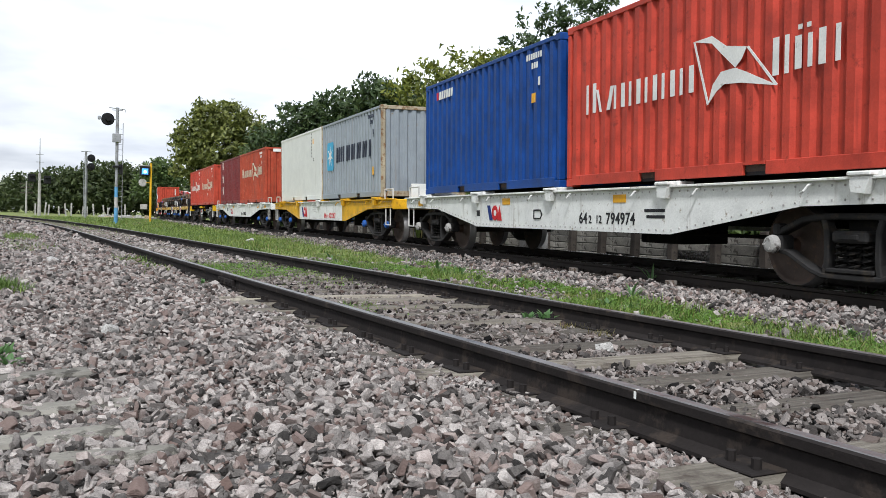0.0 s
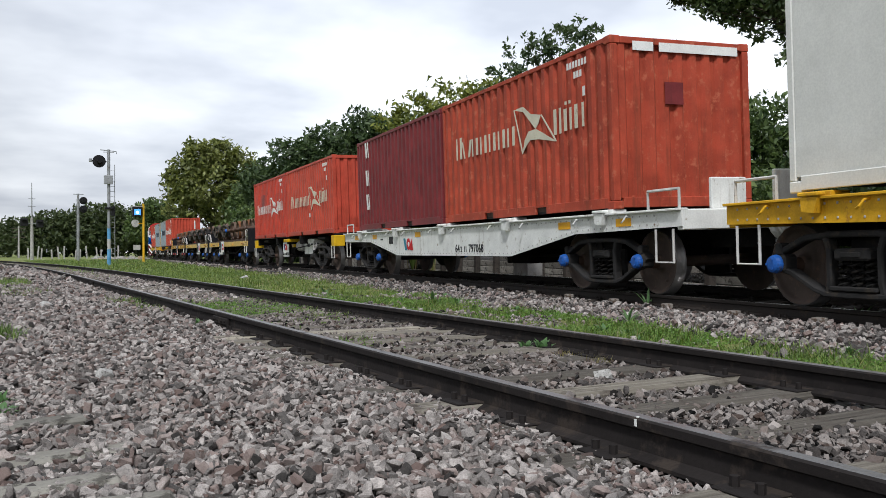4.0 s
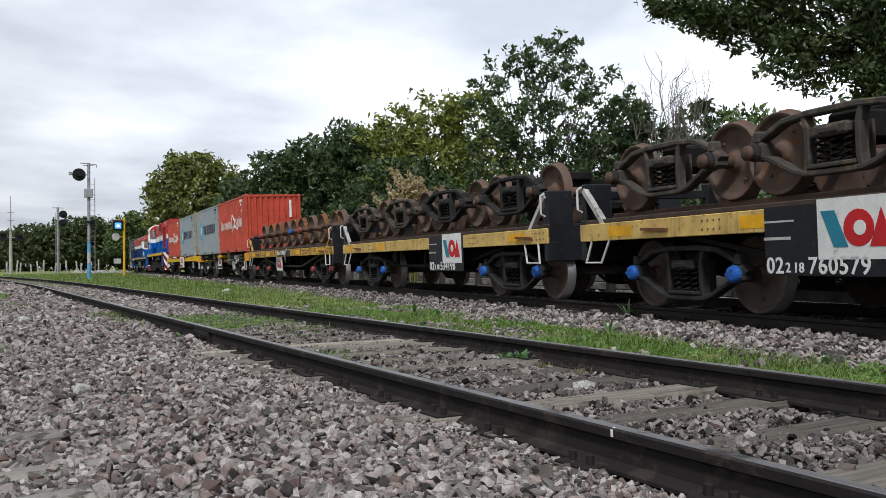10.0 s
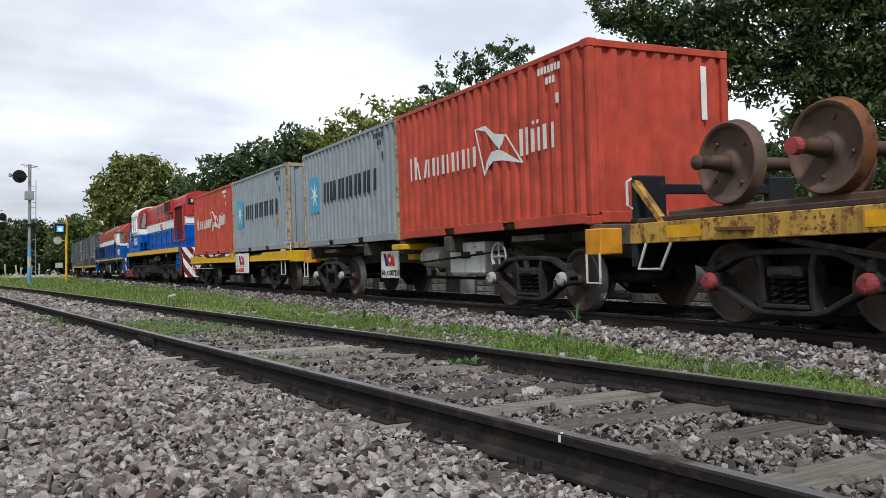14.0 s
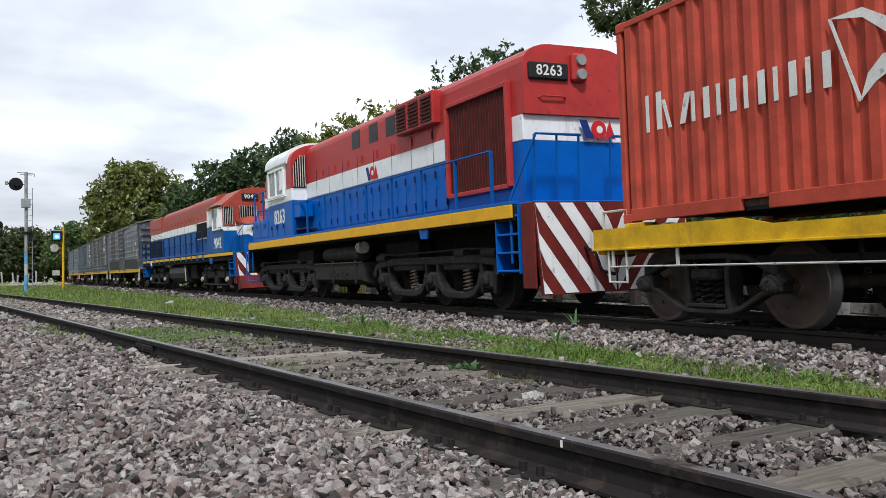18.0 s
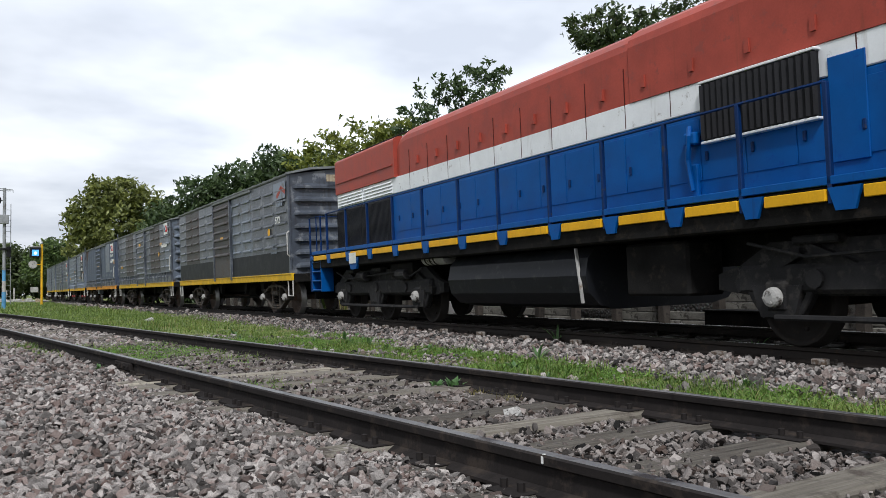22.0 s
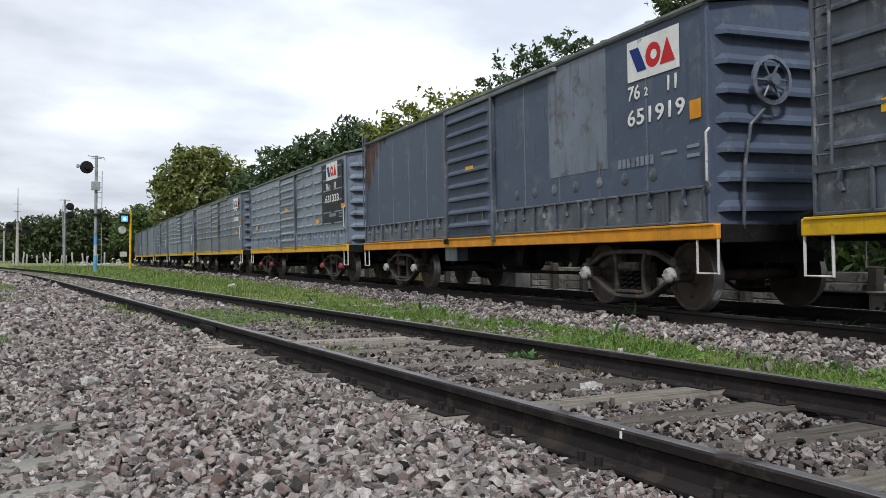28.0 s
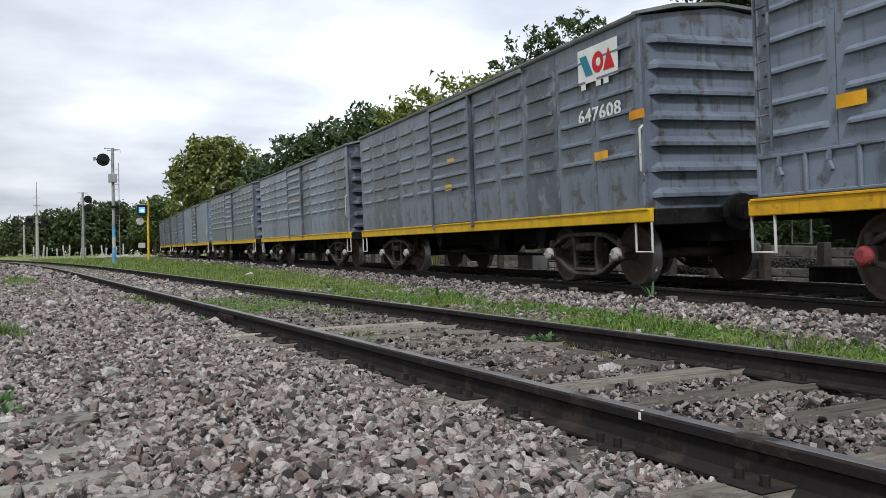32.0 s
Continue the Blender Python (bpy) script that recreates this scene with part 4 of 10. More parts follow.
# ---- running gear ----
WHEEL_R = 0.44
SPIN = []            # (wheelset, its place in its bogie)
def wheel_mesh(material, rim, r=WHEEL_R, stub=0.0):
    """A wheelset about the y axis: dished wheels with flange and hub, tapered axle, journals."""
    disc, tread = Geo(), Geo()
    for s in (-1, 1):
        y = 0.80 * s
        disc.lathe([(0.0, y + 0.11 * s), (0.10, y + 0.11 * s), (0.11, y + 0.05 * s), (0.17, y + 0.015 * s), (r - 0.1, y + 0.045 * s), (r - 0.055, y + 0.07 * s), (r - 0.05, y + 0.10 * s), (r - 0.012, y + 0.105 * s)], 22)
        disc.lathe([(0.09, y - 0.06 * s), (0.16, y - 0.04 * s), (r - 0.08, y - 0.02 * s), (r - 0.03, y - 0.03 * s), (r + 0.03, y - 0.028 * s)], 22)
        for k in range(2):
            a = 0.9 + k * math.pi
            disc.cyl((0.62 * r * math.cos(a), y + 0.02 * s, 0.62 * r * math.sin(a)), (0.62 * r * math.cos(a), y + 0.05 * s, 0.62 * r * math.sin(a)), 0.022, 8)
        tread.lathe([(r - 0.012, y + 0.105 * s), (r, y + 0.095 * s), (r, y + 0.005 * s), (r + 0.028, y - 0.005 * s), (r + 0.03, y - 0.028 * s)], 22)
    disc.cyl((0, -0.8, 0), (0, 0.8, 0), 0.075, 12)
    axle = Geo()
    for s in (-1, 1):
        axle.lathe([(0.085, 0.9 * s), (0.085, 0.98 * s), (0.07, 1.0 * s), (0.07, (1.13 + stub) * s), (0.082, (1.14 + stub) * s), (0.08, (1.18 + stub) * s), (0.0, (1.185 + stub) * s)], 14)
    me = disc.mesh("wheelset", material, False)
    n = len(me.polygons)
    me2 = Geo(); me2.v, me2.f = disc.v + tread.v + axle.v, disc.f + [tuple(i + len(disc.v) for i in q) for q in tread.f] + [tuple(i + len(disc.v) + len(tread.v) for i in q) for q in axle.f]
    bpy.data.meshes.remove(me)
    out = me2.mesh("wheelset", material)
    out.materials.append(rim); out.materials.append(M_AXLE)
    idx = [0] * len(disc.f) + [1] * len(tread.f) + [2] * len(axle.f)
    out.polygons.foreach_set("material_index", idx)
    out.polygons.foreach_set("use_smooth", [True] * len(idx))
    return out
WS_RUN = wheel_mesh(M_WHEEL, M_TREAD)
WS_LOCO = wheel_mesh(M_LOCOWHEEL, M_LOCOWHEEL)
WS_LOAD = wheel_mesh(M_RUSTWHEEL, M_RUSTRIM, 0.45, 0.14)
WS_LOAD2 = wheel_mesh(M_RUSTWHEEL, M_RUSTWHEEL, 0.45, 0.14)
def coil(x, y, z0, z1, r, turns, wire):
    g, pts = Geo(), []
    for i in range(turns * 6 + 1):
        a = i * math.pi / 3
        pts.append((x + r * math.cos(a), y + r * math.sin(a), z0 + (z1 - z0) * i / (turns * 6)))
    return g.tube(pts, wire, 5)
def both(half):
    """A line drawn for negative x, carried over to positive x."""
    return half + [(-x, z) for x, z in reversed(half)]
def side_frame_mesh(material, a=0.98):
    g = Geo()
    y0, y1 = 1.03, 1.17
    g.strap(both([(-1.1, 0.47), (-0.98, 0.58), (-0.62, 0.73), (-0.3, 0.76)]), y0, y1, 0.065)
    g.strap(both([(-1.0, 0.41), (-0.82, 0.37), (-0.5, 0.21), (-0.36, 0.17), (-0.1, 0.165)]), y0, y1, 0.06)
    for s in (-1, 1):
        g.strap([(0.34 * s, 0.17), (0.31 * s, 0.3), (0.31 * s, 0.6), (0.36 * s, 0.76)], y0 + 0.01, y1 - 0.01, 0.07)
        g.box(s * a - 0.1, s * a + 0.1, y0 - 0.03, y1 + 0.03, 0.37, 0.56, 0.03)
        g.box(s * a - 0.05, s * a + 0.05, y0 + 0.02, y1 + 0.02, 0.55, 0.68, 0.02)
    g.box(-0.22, 0.22, y0 - 0.06, y1 + 0.02, 0.50, 0.62, 0.025)
    g.box(-0.29, 0.29, y0 - 0.12, y0 - 0.08, 0.22, 0.62)
    g.box(-0.12, 0.12, y1 - 0.02, y1 + 0.035, 0.53, 0.59, 0.012)
    g.box(-0.29, 0.29, y0 - 0.02, y1 + 0.01, 0.205, 0.25, 0.01)
    return g.mesh("side_frame", material)
def spring_mesh():
    g = Geo()
    for x in (-0.17, 0.0, 0.17):
        g.put(coil(x, 1.09, 0.25, 0.51, 0.052, 4, 0.015), Matrix.Identity(4))
    return g.mesh("spring", M_BLACK)
def cap_mesh(mat):
    g = Geo()
    g.lathe([(0.0, 0.09), (0.05, 0.088), (0.085, 0.07), (0.1, 0.03), (0.1, 0.0)], 16)
    for k in range(3):
        a = k * 2.094
        g.cyl((0.055 * math.cos(a), 0.07, 0.055 * math.sin(a)), (0.055 * math.cos(a), 0.098, 0.055 * math.sin(a)), 0.014, 6)
    return g.mesh("axle_cap", mat)
BOLSTER = Geo().box(-0.2, 0.2, -1.0, 1.0, 0.45, 0.74, 0.03).box(-0.3, 0.3, -0.35, 0.35, 0.70, 0.86, 0.03).box(-0.75, 0.75, -0.62, -0.55, 0.42, 0.5).box(-0.75, 0.75, 0.55, 0.62, 0.42, 0.5).mesh("bogie", M_BLACK)
FRAMES = {m.name: side_frame_mesh(m) for m in (M_DKIRON, M_BRBOGIE)}
SPRINGS = spring_mesh()
CAPS = {m.name: cap_mesh(m) for m in (M_CAPWHITE, M_CAPBLUE, M_CAPRED, M_DKIRON)}
def fill_bogie(b, iron, cap, ws=None, spin=True, a=0.98):
    for s in (0, 1):
        m = TURN if s else Matrix.Identity(4)
        part("side_frame", FRAMES[iron.name], None, b, at=m)
        part("spring", SPRINGS, None, b, at=m)
        for x in (-a, a):
            part("axle_cap", CAPS[cap.name], None, b, "painted axle box cap", at=m @ shift(x, 1.2, 0.46))
    for x in (-a, a):
        w = part("wheelset", ws or WS_RUN, None, b, at=shift(x, 0, WHEEL_R))
        if spin:
            SPIN.append((w, x))
    return b
def bogie(car, x, iron=M_DKIRON, cap=M_CAPWHITE):
    return fill_bogie(part("bogie", BOLSTER, None, car, at=shift(x, 0, 0)), iron, cap)
def coupler(car, x, s, mat=M_DKIRON, z=0.98):
    """Central drawgear with a round stock and a knuckle, out of the end at x (s: -1 or 1)."""
    g = Geo().cyl((x - 0.25 * s, 0, z), (x + 0.30 * s, 0, z), 0.13, 14).cyl((x + 0.05 * s, 0, z), (x + 0.16 * s, 0, z), 0.25, 18)
    g.box(min(x + 0.28 * s, x + 0.55 * s), max(x + 0.28 * s, x + 0.55 * s), -0.13, 0.13, z - 0.14, z + 0.14, 0.04)
    part("coupler", g, mat, car)
def stirrup(car, x, z1, mat=M_HAND, w=0.36, drop=0.42, y=1.3):
    for s in (1, -1):
        part("step", Geo().tube([(x - w / 2, y * s, z1), (x - w / 2, y * s, z1 - drop), (x + w / 2, y * s, z1 - drop), (x + w / 2, y * s, z1)], 0.017, 6), mat, car)
def rivets(car, xs, zs, y, mat):
    g = Geo()
    for x, z in zip(xs, zs):
        g.box(x - 0.012, x + 0.012, y, y + 0.01, z - 0.012, z + 0.012, 0.004)
    tagged(part("rivets", g, mat, car), kind="stuff")

# ---- containers ----
def corrugate(length, z0, z1, y, depth, pitch=0.279):
    """A pressed wall along x, its outer faces at y."""
    n = max(1, round(length / pitch)); p = length / n
    line = []
    for i in range(n):
        x = -length / 2 + i * p
        line += [(x, y - depth), (x + 0.3 * p, y - depth), (x + 0.46 * p, y), (x + 0.84 * p, y)]
    line.append((length / 2, y - depth))
    g = Geo()
    v = [(a, b, z0) for a, b in line] + [(a, b, z1) for a, b in line]
    k = len(line)
    return g.add(v, [(i + 1, i, k + i, k + i + 1) for i in range(k - 1)])
def container(label, mat, post=None, flat=False):
    c = thing("shipping_container", label, "container", "containers on the train")
    post = post or mat
    L, W, H = 3.19, 1.219, 2.45
    for s in (0, 1):
        m = TURN if s else Matrix.Identity(4)
        part("side_panel", Geo().box(-L + 0.1, L - 0.1, W - 0.05, W - 0.012, 0.16, H - 0.07, 0.004) if flat else corrugate(2 * L - 0.26, 0.16, H - 0.07, W - 0.008, 0.045), mat, c, at=m)
        part("top_rail", Geo().box(-L + 0.16, L - 0.16, W - 0.06, W, H - 0.085, H - 0.012, 0.008), mat, c, at=m)
        g = Geo()
        for a, b in ((-L + 0.16, -1.2), (-0.84, 0.84), (1.2, L - 0.16)):
            g.box(a, b, W - 0.05, W - 0.002, 0.02, 0.17, 0.008)
        g.box(-1.2, -0.84, W - 0.05, W - 0.002, 0.135, 0.17).box(0.84, 1.2, W - 0.05, W - 0.002, 0.135, 0.17)
        part("bottom_rail", g, mat, c, at=m)
        for x in (-1.02, 1.02):
            part("fork_pocket", Geo().box(x - 0.18, x + 0.18, W - 0.5, W - 0.06, 0.02, 0.135), M_GRILLEBLK, c, at=m)
        for x in (-1, 1):
            part("corner_post", Geo().box(x * L - (0.10 if x > 0 else 0), x * L + (0 if x > 0 else 0.10), W - 0.12, W - 0.004, 0.115, H - 0.115, 0.015), post, c, at=m)
            for z in (0, H - 0.118):
                part("corner_casting", Geo().box(x * L - (0.178 if x > 0 else 0), x * L + (0 if x > 0 else 0.178), W - 0.162, W, z, z + 0.118, 0.012), post, c, at=m)
    e = corrugate(2 * W - 0.22, 0.16, H - 0.1, 0, 0.045, 0.25)
    part("end_wall", Geo().put(e, pose(-L + 0.02, 0, 0, 0, 0, 90)), mat, c)
    part("end_rail", Geo().box(-L, -L + 0.06, -W + 0.16, W - 0.16, H - 0.11, H - 0.012, 0.008), post, c)
    part("end_sill", Geo().box(-L, -L + 0.06, -W + 0.16, W - 0.16, 0.02, 0.17, 0.008), post, c)
    for s in (-1, 1):
        d = part("door", Geo().box(L - 0.06, L - 0.015, min(0.01 * s, 1.1 * s), max(0.01 * s, 1.1 * s), 0.14, H - 0.11, 0.01), mat, c)
        for y in (0.3, 0.8):
            part("lock_rod", Geo().cyl((L + 0.005, y * s, 0.1), (L + 0.005, y * s, H - 0.08), 0.018, 8), M_STEELPALE, d)
    g = Geo()
    for i in range(20):
        x = -L + 0.2 + i * (2 * L - 0.4) / 20
        g.box(x, x + 0.2, -W + 0.05, W - 0.05, H - 0.03, H - 0.008)
    part("roof", g.box(-L + 0.1, L - 0.1, -W + 0.03, W - 0.03, H - 0.04, H - 0.03), mat, c)
    part("floor", Geo().box(-L + 0.05, L - 0.05, -W + 0.05, W - 0.05, 0.06, 0.14), M_DECK, c)
    return c
def bars(c, specs, mat, y=1.213, name="marking"):
    """Flat painted bars: (x, z, width, height, lean)."""
    g = Geo()
    for x, z, w, h, lean in specs:
        g.prism([(x + w / 2, z), (x - w / 2, z), (x - w / 2 - lean, z + h), (x + w / 2 - lean, z + h)], "y", y - 0.002, y + 0.003)
    tagged(part(name, g, mat, c), kind="stuff")
def mark_shipping_red(c, x0, z0, mat, patch=False, wide=1.0):
    """Cream word bars each side of a kite-shaped flag."""
    sp, x = [], x0
    for k in range(7):
        w = 0.30 * wide
        top = 0.43 if k == 0 else 0.33
        sp += [(x - 0.045, z0, 0.055, top, 0.0 if k != 1 else -0.1), (x - w + 0.045, z0 + 0.005, 0.09, top, 0.0 if k != 1 else 0.1)]
        x -= w + 0.09 * wide
    bars(c, sp, mat)
    f = x + 0.10
    g = Geo()
    for poly in ([(0, 0.56), (0.24, 0.57), (0.42, 0.42), (0.66, 0.36), (0.60, 0.24), (0.53, 0.17), (0.39, 0.32), (0.24, 0.49)],
                 [(0.20, -0.17), (0.26, 0.04), (0.36, 0.16), (0.53, 0.168), (0.66, 0.10), (1.0, -0.10), (0.8, -0.05), (0.6, 0.0), (0.40, 0.02), (0.31, -0.04)],
                 [(0, 0.56), (0.025, 0.55), (0.215, -0.16), (0.19, -0.17)], [(0.655, 0.355), (0.68, 0.36), (1.0, -0.09), (0.97, -0.095)]):
        g.prism([(f - px * 1.48 * wide, z0 + pz * 1.08) for px, pz in poly], "y", 1.211, 1.216)
    part("flag_emblem", g, mat, c)
    x = f - 1.40 * wide
    sp = []
    for w, h, z in ((0.24, 0.40, 0.0), (0.24, 0.34, 0.02), (0.28, 0.36, 0.02)):
        sp += [(x - 0.04, z0 + z, 0.09, h, 0), (x - w + 0.04, z0 + z, 0.06, h, 0)]
        x -= w + 0.08
    sp += [(x + 0.62, z0 + 0.42, 0.055, 0.05, 0), (x + 0.50, z0 + 0.42, 0.055, 0.05, 0)]
    bars(c, sp, mat)
    if patch:
        part("dark_patch", Geo().box(0.85, 1.62, 1.209, 1.2105, 1.25, 1.86), M_MAROON, c, "dark repainted square")
def mark_ids(c, mat, dark=False):
    """Rows of unreadable numbers: plain bars, on the flank and on the near end."""
    sp = [(-2.0 - k * 0.085, 2.18, 0.055, 0.1, 0) for k in range(7)] + [(-2.2 - k * 0.085, 2.02, 0.055, 0.1, 0) for k in range(3)] + [(-2.45, 1.72, 0.07, 0.14, 0)]
    bars(c, sp, mat, name="id_mark")
def mark_star(c, mat_word, z=1.2, dx=0.0):
    g = Geo().prism([(x + dx, q) for x, q in [(2.52, z - 0.30), (2.58, z - 0.24), (2.58, z + 0.54), (2.52, z + 0.6), (1.88, z + 0.6), (1.82, z + 0.54), (1.82, z - 0.24), (1.88, z - 0.30)]], "y", 1.210, 1.213)
    part("blue_square", g, M_MARKSKY, c)
    star = []
    for k in range(14):
        a = math.pi / 2 + k * math.pi / 7
        r = 0.33 if k % 2 == 0 else 0.10
        star.append((2.2 + dx - r * math.cos(a), z + 0.15 + r * math.sin(a)))
    part("white_star", Geo().prism(star, "y", 1.213, 1.217), M_MARKWHITE, c)
    x, sp = 1.46 + dx, []
    for w, strokes in ((0.62, 3), (0.50, 2), (0.42, 2), (0.46, 2), (0.46, 2), (0.50, 2)):
        for k in range(strokes):
            sp.append((x - 0.06 - (w - 0.12) * k / (strokes - 1), z - 0.08, 0.16, 0.46, 0.04))
        x -= w + 0.11
    bars(c, sp, mat_word)
CONT = []
def load(c, s, half, u, z=1.19):
    CONT.append(rides(c, s, half, shift(u, 0, z)))
c = container("red corrugated steel shipping container with cream flag marking", M_RED); mark_shipping_red(c, 2.62, 1.06, M_MARKWHITE, wide=0.97); mark_ids(c, M_MARKWHITE); load(c, 11.1, 5.8, -3.48)
c = container("dark blue corrugated steel shipping container", M_BLUE, M_BLUE); mark_ids(c, M_MARKWHITE)
bars(c, [(2.42 - k * 0.14, 2.05, 0.10, 0.17, 0.03) for k in range(1, 7)], M_MARKWHITE); bars(c, [(2.42, 2.05, 0.1, 0.17, 0)], M_MARKRED); bars(c, [(-2.25, 1.45, 0.14, 0.16, 0)], M_REFLECT); load(c, 11.1, 5.8, 3.13)
c = container("pale grey shipping container with star marking and rusty posts", M_GREYRUST, M_RUSTPOST); mark_star(c, M_MARKNAVY, 1.22, -0.14); mark_ids(c, M_MARKNAVY); bars(c, [(-2.44, 0.62, 0.14, 0.22, 0)], M_REFLECT); load(c, 27.1, 5.8, -3.12)
c = container("plain smooth-sided white shipping container", M_WHITEBOX, M_WHITEBOX, True); bars(c, [(-1.87, 1.5 + 0.11 * k, 0.05, 0.06, 0) for k in range(8)] + [(-2.15, 1.42, 0.12, 0.03, 0), (-2.15, 1.36, 0.12, 0.03, 0)], M_MARKBLACK, 1.21); bars(c, [(-2.1, 1.95, 0.12, 0.16, 0)], M_REFLECT, 1.21, "yellow_label"); load(c, 27.1, 5.8, 3.36)
c = container("faded red shipping container with worn flag marking", M_FADED); mark_shipping_red(c, 2.5, 1.25, M_MARKCREAM); mark_ids(c, M_MARKWHITE)
part("end_mark", Geo().box(-3.196, -3.19, -1.0, 0.4, 2.25, 2.38), M_MARKWHITE, c); part("end_mark", Geo().box(-3.196, -3.19, 0.5, 0.85, 2.25, 2.38), M_MARKWHITE, c); part("dark_patch", Geo().box(-3.197, -3.19, 0.0, 0.32, 1.5, 1.82), M_MAROON, c, "dark repainted square"); load(c, 43.3, 5.8, -3.08)
c = container("maroon corrugated shipping container with slanted white marks", M_MAROON); load(c, 43.3, 5.8, 3.42)
bars(c, [(2.3, 1.95, 0.13, 0.45, -0.07), (2.12, 1.95, 0.06, 0.45, -0.07), (2.3, 1.2, 0.13, 0.42, -0.06), (2.14, 1.2, 0.05, 0.42, -0.06), (2.3, 0.55, 0.13, 0.42, -0.06), (2.14, 0.55, 0.05, 0.42, -0.06)], M_MARKWHITE)
c = container("orange-red shipping container with cream flag marking", M_ORANGE); mark_shipping_red(c, 2.5, 1.03, M_MARKCREAM); mark_ids(c, M_MARKWHITE); bars(c, [(-0.2, 0.62, 0.14, 0.13, 0)], M_MARKWHITE); load(c, 59.15, 4.55, -3.36, 1.18)
c = container("red shipping container with cream flag marking and dark patch", M_RED); mark_shipping_red(c, 2.46, 1.04, M_MARKWHITE, True); mark_ids(c, M_MARKWHITE); load(c, 59.15, 4.55, 3.14, 1.18)
c = container("bright red shipping container with white flag marking", M_ORANGE); mark_shipping_red(c, 2.6, 1.1, M_MARKWHITE); mark_ids(c, M_MARKWHITE); part("end_mark", Geo().box(-3.196, -3.19, -0.8, -0.7, 1.45, 2.2), M_MARKWHITE, c); load(c, 111.45, 4.6, -3.15, 1.18)
c = container("grey shipping container with star marking and rust runs", M_GREYRUST, M_RUSTPOST); mark_star(c, M_MARKNAVY, 1.18, 0.01); mark_ids(c, M_MARKNAVY); load(c, 111.45, 4.6, 3.30, 1.18)
c = container("grey shipping container with star marking and yellowed post", M_GREY, M_RUSTPOST); mark_star(c, M_MARKNAVY, 1.13, -0.10); mark_ids(c, M_MARKNAVY); bars(c, [(-2.1, 0.75, 0.14, 0.18, 0)], M_ORANGEY); load(c, 126.05, 5.0, -3.42)
c = container("red shipping container with white flag marking", M_ORANGE); mark_shipping_red(c, 2.68, 1.04, M_MARKWHITE); mark_ids(c, M_MARKWHITE); load(c, 126.05, 5.0, 3.14)

